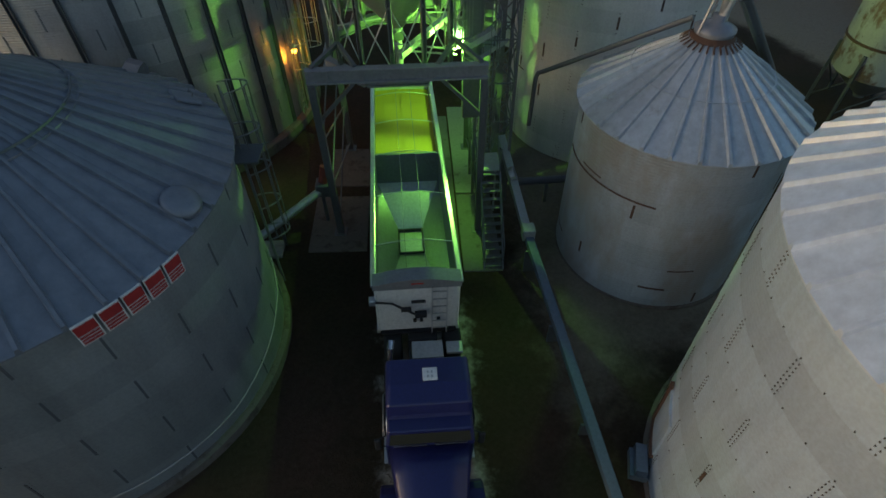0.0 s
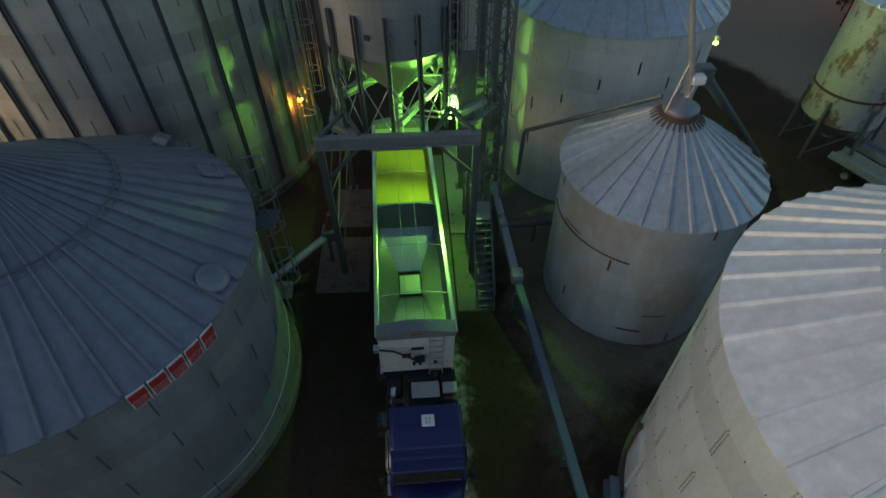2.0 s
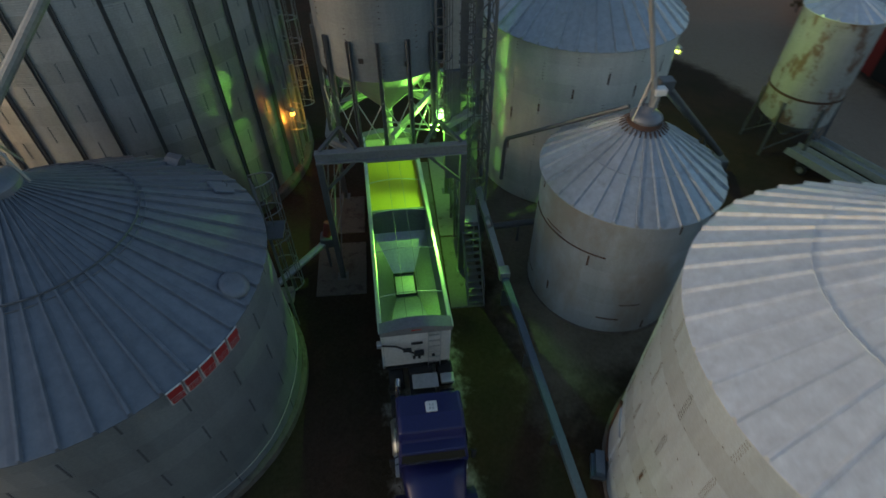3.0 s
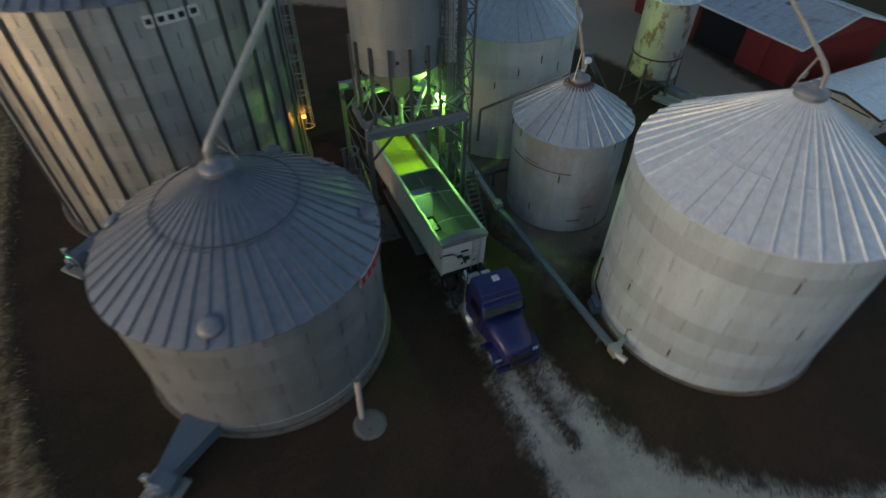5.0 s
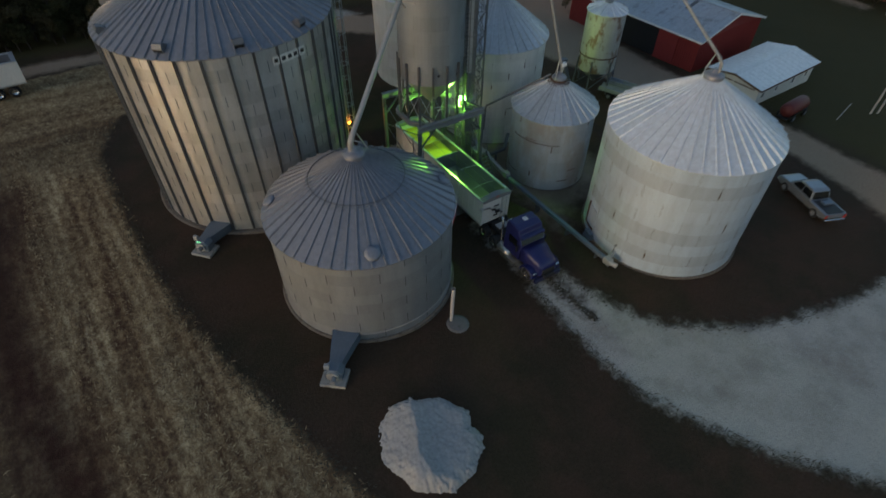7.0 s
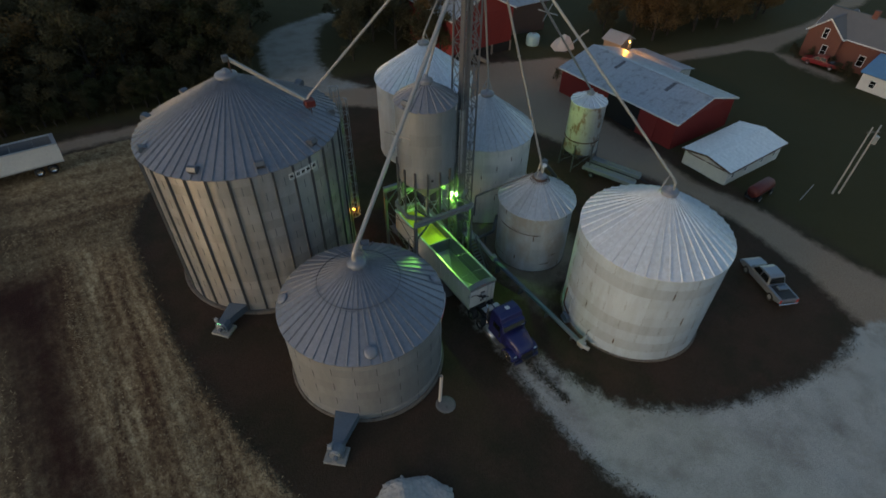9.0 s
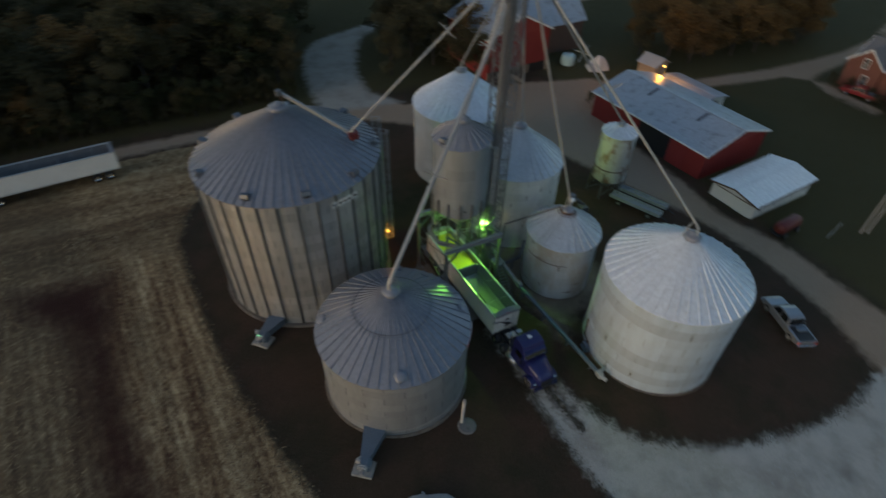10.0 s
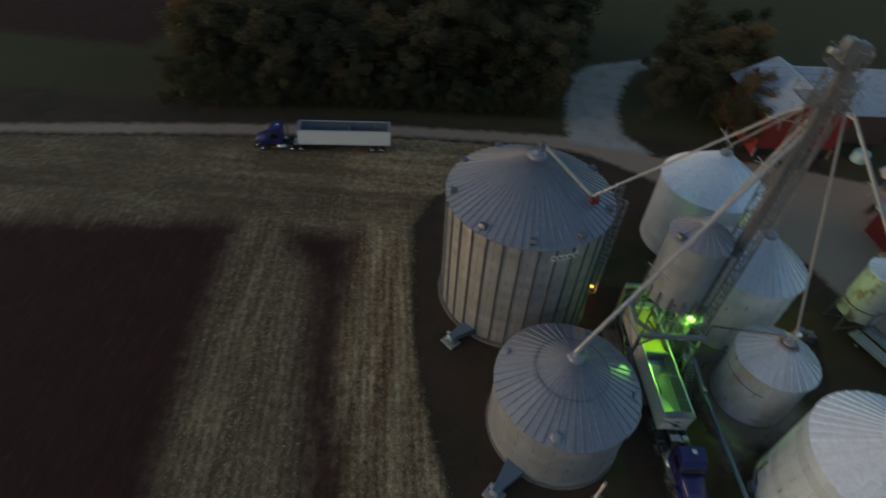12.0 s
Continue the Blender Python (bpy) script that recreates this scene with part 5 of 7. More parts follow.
def tractor(m, label):
    """A day-cab tractor; it faces local -y, with the front bumper near y = -3."""
    ob = thing("truck_tractor", m, label, "truck", "tractor trucks")
    part("chassis", soften(box(bmesh.new(), (0, 0.7, 0.75), (0.9, 6.6, 0.25)), 0.02, 1), BLACK_STEEL, ob, "black frame rails")
    # hood: narrows to the front and falls
    bm = bmesh.new()
    rings = []
    for y, w, z0, z1, crown in ((-0.44, 2.08, 1.0, 2.18, 0.05), (-1.1, 1.86, 0.95, 2.03, 0.09), (-1.9, 1.58, 0.85, 1.8, 0.11), (-2.22, 1.46, 0.8, 1.58, 0.08), (-2.34, 1.36, 0.8, 1.34, 0.04)):
        h = w / 2
        rings.append([bm.verts.new(p) for p in ((-h, y, z0), (-h, y, z1 - 0.16), (-h * 0.9, y, z1 - 0.03), (-h * 0.45, y, z1 + crown * 0.7), (0, y, z1 + crown), (h * 0.45, y, z1 + crown * 0.7), (h * 0.9, y, z1 - 0.03), (h, y, z1 - 0.16), (h, y, z0))])
    for a, b in zip(rings, rings[1:]):
        for i in range(8):
            bm.faces.new((a[i], a[i + 1], b[i + 1], b[i]))
    bm.faces.new(rings[0])
    bm.faces.new(rings[-1][::-1])
    bmesh.ops.recalc_face_normals(bm, faces=bm.faces)
    hood = part("hood", bm, TRUCK_BLUE, ob, "dark blue sloping hood", True)
    part("grille", soften(box(bmesh.new(), (0, -2.36, 1.08), (1.1, 0.06, 0.46)), 0.02, 1), BLACK_STEEL, hood, "dark grille")
    for s in (-1, 1):
        # fender arch over the front wheel
        bm = bmesh.new()
        arc = [(-1.5 + 0.68 * math.cos(a), 0.62 + 0.62 * math.sin(a)) for a in [math.pi * i / 8 for i in range(9)]]
        inner = [(-1.5 + 0.58 * math.cos(a), 0.62 + 0.52 * math.sin(a)) for a in [math.pi * i / 8 for i in range(9)]]
        pts = [(y, z) for y, z in arc] + [(y, z) for y, z in inner[::-1]]
        ends = [[bm.verts.new((s * x, y, z)) for y, z in pts] for x in (0.6, 1.3)]
        n = len(pts)
        for i in range(n):
            j = (i + 1) % n
            bm.faces.new((ends[0][i], ends[0][j], ends[1][j], ends[1][i]))
        for i in range(8):
            bm.faces.new((ends[1][i], ends[1][i + 1], ends[1][n - 2 - i], ends[1][n - 1 - i]))
        bmesh.ops.recalc_face_normals(bm, faces=bm.faces)
        part("fender", soften(bm, 0.03, 1), TRUCK_BLUE, ob, "rounded blue fender")
        part("headlight", soften(box(bmesh.new(), (s * 0.98, -2.12, 0.98), (0.34, 0.12, 0.2)), 0.03, 1), CHROME, ob, "clear headlight")
        wheel(ob, s * 1.02, -1.5, 0.5, 0.28)
        for y in (2.35, 3.65):
            wheel(ob, s * 0.93, y, 0.5, 0.56)
        part("fuel_tank", tube(bmesh.new(), (s * 0.98, 0.55, 0.68), (s * 0.98, 1.75, 0.68), 0.3, 18), ALUMINIUM, ob, "bright fuel tank", True)
        part("step", soften(box(bmesh.new(), (s * 1.1, 0.2, 0.55), (0.25, 0.75, 0.06)), 0.01, 1), ALUMINIUM, ob)
        mirror = part("mirror", soften(box(bmesh.new(), (s * 1.3, -0.3, 2.0), (0.16, 0.1, 0.5)), 0.03, 1), BLACK_STEEL, ob, "tall side mirror")
        part("mirror_arm", pipe(bmesh.new(), [(s * 1.05, -0.2, 2.25), (s * 1.3, -0.3, 2.25), (s * 1.3, -0.3, 1.75), (s * 1.05, -0.2, 1.7)], 0.018, 6), BLACK_STEEL, mirror)
        part("side_window", box(bmesh.new(), (s * 1.11, 0.35, 2.25), (0.02, 0.85, 0.6)), GLASS, ob, "dark side window")
        part("door_handle", box(bmesh.new(), (s * 1.115, 0.7, 1.62), (0.02, 0.16, 0.05)), CHROME, ob)
    part("bumper", soften(box(bmesh.new(), (0, -2.36, 0.55), (2.3, 0.24, 0.36)), 0.06, 2), BUMPER_BLUE, ob, "dark blue front bumper")
    # cab with slanted windscreen and rounded roof
    bm = bmesh.new()
    side = [(-0.4, 0.95), (-0.5, 2.25), (-0.16, 2.78), (-0.08, 2.92), (0.02, 3.22), (0.5, 3.36), (1.2, 3.36), (1.3, 3.0), (1.3, 0.95)]
    rows = []
    for x, k in ((-1.1, 0.0), (-1.0, 0.07), (1.0, 0.07), (1.1, 0.0)):
        rows.append([bm.verts.new((x if z < 2.6 else x * 0.94, y, z + (k if z > 2.6 else 0))) for y, z in side])
    for a, b in zip(rows, rows[1:]):
        for i in range(len(side) - 1):
            bm.faces.new((a[i], a[i + 1], b[i + 1], b[i]))
        bm.faces.new((a[-1], a[0], b[0], b[-1]))
    bm.faces.new(rows[0][::-1])
    bm.faces.new(rows[-1])
    bmesh.ops.recalc_face_normals(bm, faces=bm.faces)
    cab = part("cab", soften(bm, 0.04, 2), TRUCK_BLUE, ob, "dark blue cab with a rounded roof")
    bm = bmesh.new()
    q = [(-1.0, -0.47, 2.3), (1.0, -0.47, 2.3), (0.93, -0.2, 2.72), (-0.93, -0.2, 2.72)]
    n = Vector((0, -0.87, 0.49)) * 0.035
    vs = [bm.verts.new(Vector(p) + n) for p in q] + [bm.verts.new(Vector(p) - n) for p in q]
    for f in ((0, 1, 2, 3), (7, 6, 5, 4), (0, 4, 5, 1), (1, 5, 6, 2), (2, 6, 7, 3), (3, 7, 4, 0)):
        bm.faces.new([vs[i] for i in f])
    screen = part("windscreen", bm, GLASS, cab, "dark windscreen")
    for s in (-1, 1):
        part("wiper", bar(bmesh.new(), (s * 0.1, -0.53, 2.29), (s * 0.9, -0.52, 2.3), 0.035), CHROME, screen)
    part("visor", soften(solid(bmesh.new(), [(-1.0, 2.74), (1.0, 2.74), (1.0, 2.9), (-1.0, 2.9)], -0.46, -0.04), 0.03, 1), TRUCK_BLUE, cab, "blue sun visor")
    tag = part("roof_plate", soften(box(bmesh.new(), (0.05, 0.72, 3.455), (0.36, 0.36, 0.03)), 0.04, 1), SIGN_WHITE, cab, "square white roof plate")
    for i in range(4):
        part("grey_bar", box(bmesh.new(), (-0.03 + 0.1 * (i % 2) + 0.03, 0.65 + 0.12 * (i // 2), 3.473), (0.05, 0.07, 0.004)), PALE_GREY, tag)
    part("exhaust", pipe(bmesh.new(), [(-0.95, 1.75, 0.9), (-0.95, 1.75, 2.7), (-0.93, 1.85, 2.95), (-0.9, 2.05, 3.02)], 0.085, 12), CHROME, ob, "bright upright exhaust pipe")
    part("deck_plate", soften(box(bmesh.new(), (0.12, 3.0, 1.13), (0.95, 0.6, 0.05)), 0.015, 1), PALE_GREY, ob, "pale deck plate behind the cab")
    part("side_box", soften(box(bmesh.new(), (0.95, 3.02, 1.12), (0.5, 0.4, 0.14)), 0.02, 1), ALUMINIUM, ob, "bright step box behind the cab")
    part("fifth_wheel", soften(box(bmesh.new(), (0, 3.85, 1.02), (0.9, 0.9, 0.14)), 0.04, 1), BLACK_STEEL, ob)
    return ob


TR_W, TR_L, TR_TOP, TR_LOW = 2.5, 12.4, 3.34, 1.28


def hopper_trailer(m, label, full):
    """A two-hopper grain trailer with its front wall at y = 0; it is drawn towards -y."""
    ob = thing("grain_trailer", m, label, "trailer", "grain trailers")
    h = TR_W / 2
    for s in (-1, 1):
        wall = part("side_wall", box(bmesh.new(), (s * (h - 0.03), TR_L / 2, (TR_TOP + TR_LOW) / 2), (0.05, TR_L, TR_TOP - TR_LOW)), TRAILER_WHITE, ob, "white side wall")
        post = mesh_of("wall_post", box(bmesh.new(), (0, 0, 0), (0.02, 0.05, TR_TOP - TR_LOW - 0.1)), TRAILER_WHITE)
        for i in range(18):
            piece("wall_post", post, wall, pose(s * (h + 0.004), 0.35 + i * (TR_L - 0.7) / 17, (TR_TOP + TR_LOW) / 2))
        part("wall_lining", box(bmesh.new(), (s * (h - 0.062), TR_L / 2, (TR_TOP + TR_LOW) / 2), (0.008, TR_L - 0.2, TR_TOP - TR_LOW - 0.1)), LINING, wall, "dull grey inner lining")
        part("top_rail", soften(box(bmesh.new(), (s * (h - 0.0), TR_L / 2, TR_TOP + 0.03), (0.17, TR_L, 0.11)), 0.03, 2), ALUMINIUM, ob, "bright aluminium top rail")
        part("bottom_rail", box(bmesh.new(), (s * (h - 0.02), TR_L / 2, TR_LOW - 0.06), (0.1, TR_L, 0.14)), ALUMINIUM, ob)
    part("front_wall", box(bmesh.new(), (0, 0.03, (TR_TOP + TR_LOW) / 2), (TR_W - 0.14, 0.05, TR_TOP - TR_LOW)), TRAILER_WHITE, ob, "white front wall")
    part("rear_wall", box(bmesh.new(), (0, TR_L - 0.03, (TR_TOP + TR_LOW) / 2), (TR_W - 0.14, 0.05, TR_TOP - TR_LOW)), TRAILER_WHITE, ob)
    # arched end caps
    for y0, y1 in ((-0.06, 0.42), (TR_L - 0.35, TR_L + 0.05)):
        arc = [(-1.28 + 2.56 * i / 10, TR_TOP + 0.09 + 0.2 * math.sin(math.pi * i / 10)) for i in range(11)]
        bm = bmesh.new()
        top = [[bm.verts.new((x, y, z)) for x, z in arc] for y in (y0, y1)]
        bot = [[bm.verts.new((x, y, TR_TOP - 0.1 if y == y0 else z - 0.04)) for x, z in arc] for y in (y0, y1)]
        for i in range(10):
            bm.faces.new((top[0][i], top[0][i + 1], top[1][i + 1], top[1][i]))
            bm.faces.new((bot[0][i], bot[0][i + 1], top[0][i + 1], top[0][i]))
            bm.faces.new((top[1][i], top[1][i + 1], bot[1][i + 1], bot[1][i]))
            bm.faces.new((bot[1][i], bot[1][i + 1], bot[0][i + 1], bot[0][i]))
        bmesh.ops.recalc_face_normals(bm, faces=bm.faces)
        cap = part("end_cap", bm, GREY_CAP, ob, "arched grey end cap")
        if y0 < 1:
            part("marker_light", soften(box(bmesh.new(), (0.0, y0 - 0.005, TR_TOP + 0.12), (0.36, 0.03, 0.05)), 0.01, 1), RED_LENS, cap, "red marker light")
    # two hoppers: sloped sheets down to a square mouth
    for k, (ya, yb, ym) in enumerate(((0.06, 6.8, 4.4), (6.8, TR_L - 0.06, 9.7))):
        mouth, zt, zb, w = 0.42, 1.75, 0.72, h - 0.06
        outer = [(-w, ya, zt), (w, ya, zt), (w, yb, zt), (-w, yb, zt)]
        long = mouth * 1.4
        inner = [(-mouth, ym - long, zb), (mouth, ym - long, zb), (mouth, ym + long, zb), (-mouth, ym + long, zb)]
        bm = bmesh.new()
        tops, lows = [[bm.verts.new(Vector(p) + Vector((0, 0, dz))) for p in outer] for dz in (0, -0.03)], [[bm.verts.new(Vector(p) + Vector((0, 0, dz))) for p in inner] for dz in (0, -0.03)]
        for d in (0, 1):
            for i in range(4):
                j = (i + 1) % 4
                bm.faces.new((tops[d][i], tops[d][j], lows[d][j], lows[d][i]))
        for i in range(4):
            j = (i + 1) % 4
            bm.faces.new((lows[0][i], lows[0][j], lows[1][j], lows[1][i]))
        hop = part("hopper", bm, INNER_STEEL, ob, "sloped steel hopper")
        bm = bmesh.new()
        for s in (-1, 1):
            box(bm, (s * (mouth + 0.03), ym, zb + 0.02), (0.06, long * 2 + 0.12, 0.14))
            box(bm, (0, ym + s * (long + 0.03), zb + 0.02), (mouth * 2, 0.06, 0.14))
        part("mouth_frame", bm, BLACK_STEEL, hop, "dark square hopper mouth")
        part("slide_gate", box(bmesh.new(), (0, ym, zb - 0.06), (mouth * 2 + 0.1, long * 2 + 0.1, 0.04)), ALUMINIUM, hop, "closed bright slide gate")
    part("divider", solid(bmesh.new(), [(-h + 0.06, 1.6), (h - 0.06, 1.6), (h - 0.06, 3.05), (-h + 0.06, 3.05)], 6.75, 6.85), LINING, ob, "steel divider between the hoppers")
    if full:
        bm = bmesh.new()
        nx, ny = 14, 26
        grid = []
        for j in range(ny + 1):
            row = []
            for i in range(nx + 1):
                x, y = -h + 0.07 + (TR_W - 0.14) * i / nx, 6.87 + (TR_L - 7.02) * j / ny
                z = 2.72 + 0.04 * noise.noise((x * 1.2, y * 0.9, 0.3)) - 0.05 * abs(x)
                row.append(bm.verts.new((x, y, z)))
            grid.append(row)
        for j in range(ny):
            for i in range(nx):
                bm.faces.new((grid[j][i], grid[j][i + 1], grid[j + 1][i + 1], grid[j + 1][i]))
        part("grain", bm, CORN, ob, "yellow shelled corn filling the rear hopper", True)
    # bows and ridge cables over the top
    for y in (1.6, 3.9, 6.2, 8.3, 10.4):
        arc = [(-1.22 + 2.44 * i / 12, y, TR_TOP + 0.07 + 0.17 * math.sin(math.pi * i / 12)) for i in range(13)]
        part("bow", pipe(bmesh.new(), arc, 0.016, 6), GALV, ob, "thin arched tarp bow")
    for x in (-0.28, 0.3):
        part("cable", pipe(bmesh.new(), [(x, 0.3, TR_TOP + 0.26), (x, TR_L / 2, TR_TOP + 0.23), (x, TR_L - 0.2, TR_TOP + 0.26)], 0.009, 6), GREY_CAP, ob)
    # front ladder, tarp crank
    bm = bmesh.new()
    for x in (0.42, 0.86):
        bar(bm, (x, -0.12, TR_LOW - 0.1), (x, -0.12, TR_TOP - 0.02), 0.04)
    for i in range(6):
        bar(bm, (0.42, -0.12, TR_LOW + 0.15 + i * 0.34), (0.86, -0.12, TR_LOW + 0.15 + i * 0.34), 0.03)
    for x in (0.42, 0.86):
        for z in (TR_LOW + 0.1, TR_TOP - 0.15):
            bar(bm, (x, -0.12, z), (x, 0.02, z), 0.03)
    part("front_ladder", bm, ALUMINIUM, ob, "aluminium ladder on the front wall")
    bm = pipe(bmesh.new(), [(-1.32, -0.05, 2.72), (-0.75, -0.18, 2.78), (-0.1, -0.2, 2.25), (0.18, -0.2, 2.1)], 0.035, 8)
    box(bm, (-0.35, -0.2, 2.5), (0.3, 0.1, 0.12))
    box(bm, (0.08, -0.14, 2.15), (0.35, 0.16, 0.16))
    part("tarp_arm", bm, BLACK_STEEL, ob, "jointed dark tarp arm")
    part("tarp_bracket", soften(box(bmesh.new(), (-1.32, 0.0, 2.72), (0.2, 0.22, 0.24)), 0.03, 1), ALUMINIUM, ob)
    part("electric_box", box(bmesh.new(), (0.02, -0.03, 2.62), (0.42, 0.06, 0.08)), BLACK_STEEL, ob)
    for x in (-0.1, 0.1, 0.62):
        part("hose_coupling", box(bmesh.new(), (x, -0.04, 1.75), (0.1, 0.08, 0.1)), BLACK_STEEL, ob)
    part("nose_plate", box(bmesh.new(), (0, 0.9, 1.14), (TR_W - 0.2, 1.9, 0.08)), BLACK_STEEL, ob)
    for s in (-1, 1):
        leg = part("landing_leg", box(bmesh.new(), (s * 0.85, 2.3, 0.72), (0.13, 0.13, 0.85)), BLACK_STEEL, ob, "landing leg")
        part("foot", box(bmesh.new(), (s * 0.85, 2.3, 0.28), (0.28, 0.28, 0.05)), BLACK_STEEL, leg)
        part("frame_rail", box(bmesh.new(), (s * 0.5, TR_L - 2.1, 1.06), (0.12, 4.2, 0.2)), BLACK_STEEL, ob)
        for y in (TR_L - 2.6, TR_L - 1.3):
            wheel(ob, s * 0.95, y, 0.5, 0.56)
        part("mud_flap", box(bmesh.new(), (s * 0.93, TR_L - 0.55, 0.62), (0.62, 0.02, 0.66)), BLACK_STEEL, ob)
        part("tail_light", box(bmesh.new(), (s * 0.95, TR_L + 0.01, 1.2), (0.22, 0.03, 0.1)), RED_LENS, ob)
    return ob


tractor(on_slope(-0.12, 6.56, 1.5), "dark blue day-cab truck parked in the lane")
hopper_trailer(on_slope(-0.34, 10.25, 2.4), "white two-hopper grain trailer half filled with corn", True)
tractor(on_slope(-44.75, 49.5, -83.5), "dark blue day-cab truck on the field road")
hopper_trailer(on_slope(-41.35, 49.88, -83.5), "white empty grain trailer on the field road", False)

# ---- conveyor, stairs and small machinery round the lane ----
conv = thing("tube_conveyor", Matrix.Identity(4), "long grey covered conveyor lying along the lane", "conveyor")
c0, c1, c2 = Vector((3.35, 19.0, 2.3)), Vector((3.82, 14.35, 1.12)), Vector((4.86, 3.35, gz(4.86) + 0.42))
bm = bmesh.new()
bar(bm, c1, c2, 0.3, 0.28)
part("trough", soften(bm, 0.02, 1), STIFFENER_BLUE, conv, "blue-grey steel trough")
part("upper_trough", bar(bmesh.new(), c0, c1, 0.3, 0.28), GALV, conv)
part("inlet_box", soften(box(bmesh.new(), (c1.x, c1.y, c1.z + 0.15), (0.46, 0.5, 0.5)), 0.03, 1), GALV, conv, "pale square inlet box")
part("end_box", soften(box(bmesh.new(), (c2.x, c2.y - 0.1, c2.z), (0.46, 0.6, 0.5)), 0.03, 1), GALV, conv)
part("drive_motor", tube(bmesh.new(), (c2.x - 0.1, c2.y - 0.25, c2.z + 0.05), (c2.x + 0.1, c2.y - 0.85, c2.z + 0.05), 0.17, 14), GALV, conv, "grey drive motor")
part("pulley", tube(bmesh.new(), (3.45, 16.9, 1.95), (3.65, 16.9, 2.05), 0.28, 18), GALV, conv, "round pale cover")
for k in (0.06, 0.35, 0.65, 0.92):
    p = c1.lerp(c2, k)
    part("stand", box(bmesh.new(), (p.x, p.y, (p.z - 0.12 + gz(p.x)) / 2), (0.5, 0.08, p.z - 0.12 - gz(p.x))), DARK_STEEL, conv)
part("stand", box(bmesh.new(), (c0.x, c0.y - 1.2, 0.85), (0.4, 0.1, 1.9)), DARK_STEEL, conv)
link = thing("transfer_pipe", Matrix.Identity(4), "dark pipe between the conveyor and the bins", "pipe")
part("pipe", pipe(bmesh.new(), [(3.7, 17.4, 1.2), (6.2, 17.9, 0.85), (8.1, 19.9, 0.7)], 0.16, 12), DARK_STEEL, link)
for x, y in ((5.2, 17.7), (7.2, 19.0)):
    part("stand", box(bmesh.new(), (x, y, 0.3), (0.12, 0.12, 0.95)), DARK_STEEL, link)
unload = thing("unloading_auger", Matrix.Identity(4), "galvanised unloading auger along the white bin's foot", "auger")
part("tube", pipe(bmesh.new(), [(5.05, 3.35, 0.35), (6.3, 3.9, 0.3)], 0.15, 12), GALV, unload)
part("lever", pipe(bmesh.new(), [(5.6, 3.6, 0.4), (5.6, 3.6, 1.15), (5.75, 3.5, 1.2)], 0.03, 6), DARK_STEEL, unload)

stair = thing("steel_stair", upright(2.55, 13.8, 0), "steep steel stair with handrails beside the lane", "stair")
rise, run, steps = 2.85, 2.35, 12
for s in (-0.36, 0.36):
    part("stringer", bar(bmesh.new(), (s, 0, 0.02), (s, run, rise), 0.05, 0.18), DARK_STEEL, stair)
    bm = bmesh.new()
    for k in (0.05, 0.35, 0.65, 0.95):
        tube(bm, (s, run * k, rise * k), (s, run * k, rise * k + 0.95), 0.02, 6)
    tube(bm, (s, run * 0.05, rise * 0.05 + 0.95), (s, run * 0.95 + 1.1, rise * 0.95 + 0.95), 0.022, 6)
    part("handrail", bm, DARK_STEEL, stair)
tread = mesh_of("tread", box(bmesh.new(), (0, 0, 0), (0.68, 0.17, 0.03)), TOWER_STEEL)
for i in range(steps):
    piece("tread", tread, stair, pose(0, run * (i + 0.6) / steps, rise * (i + 0.6) / steps))
part("landing", box(bmesh.new(), (0, run + 0.55, rise), (0.8, 1.1, 0.05)), GALV, stair)
for s in (-0.36, 0.36):
    part("landing_post", box(bmesh.new(), (s, run + 1.0, rise / 2), (0.07, 0.07, rise)), GALV, stair)

mach = thing("bin_sweep_drive", upright(-5.0, 15.5, 0), "small unloading drive with a green-lit tube beside the low bin", "machine")
part("tube", tube(bmesh.new(), (-1.4, -0.9, 0.9), (1.1, 1.2, 1.6), 0.16, 14), GALV, mach, "galvanised auger tube")
part("gear_box", soften(box(bmesh.new(), (1.2, 1.3, 1.65), (0.6, 0.6, 0.55)), 0.04, 1), DARK_STEEL, mach)
part("motor", tube(bmesh.new(), (1.2, 1.3, 1.9), (1.35, 1.5, 2.5), 0.2, 14), RED_STEEL, mach, "red motor")
part("support", box(bmesh.new(), (1.1, 1.2, 0.7), (0.12, 0.12, 1.4)), DARK_STEEL, mach)
part("support", box(bmesh.new(), (-0.4, -0.1, 0.5), (0.1, 0.1, 1.0)), DARK_STEEL, mach)
part("base", soften(box(bmesh.new(), (-0.9, -0.4, 0.06), (0.9, 0.9, 0.16)), 0.03, 1), CONCRETE, mach)

for x0, x1, y0, y1, mat, label in ((-4.5, -2.25, 14.9, 18.2, FOOTING, "stained concrete slab beside the lane"), (-4.1, -2.3, 18.9, 21.7, FOOTING, "stained concrete slab under the hopper tank"), (-1.9, 1.35, 13.2, 24.5, CONCRETE_DARK, "long concrete drive-over slab"), (1.42, 2.9, 13.7, 18.2, CONCRETE_DARK, "stained concrete footing slab"), (1.42, 3.2, 18.3, 25.4, CONCRETE, "pale concrete slab beside the elevator")):
    slab = part("concrete_slab", soften(box(bmesh.new(), (0, 0, 0.0), (x1 - x0, y1 - y0, 0.12)), 0.02, 1), mat, None, m=on_slope((x0 + x1) / 2, (y0 + y1) / 2, 0, 0.0))
    tagged(slab, label, "slab", "concrete slabs", "structure")

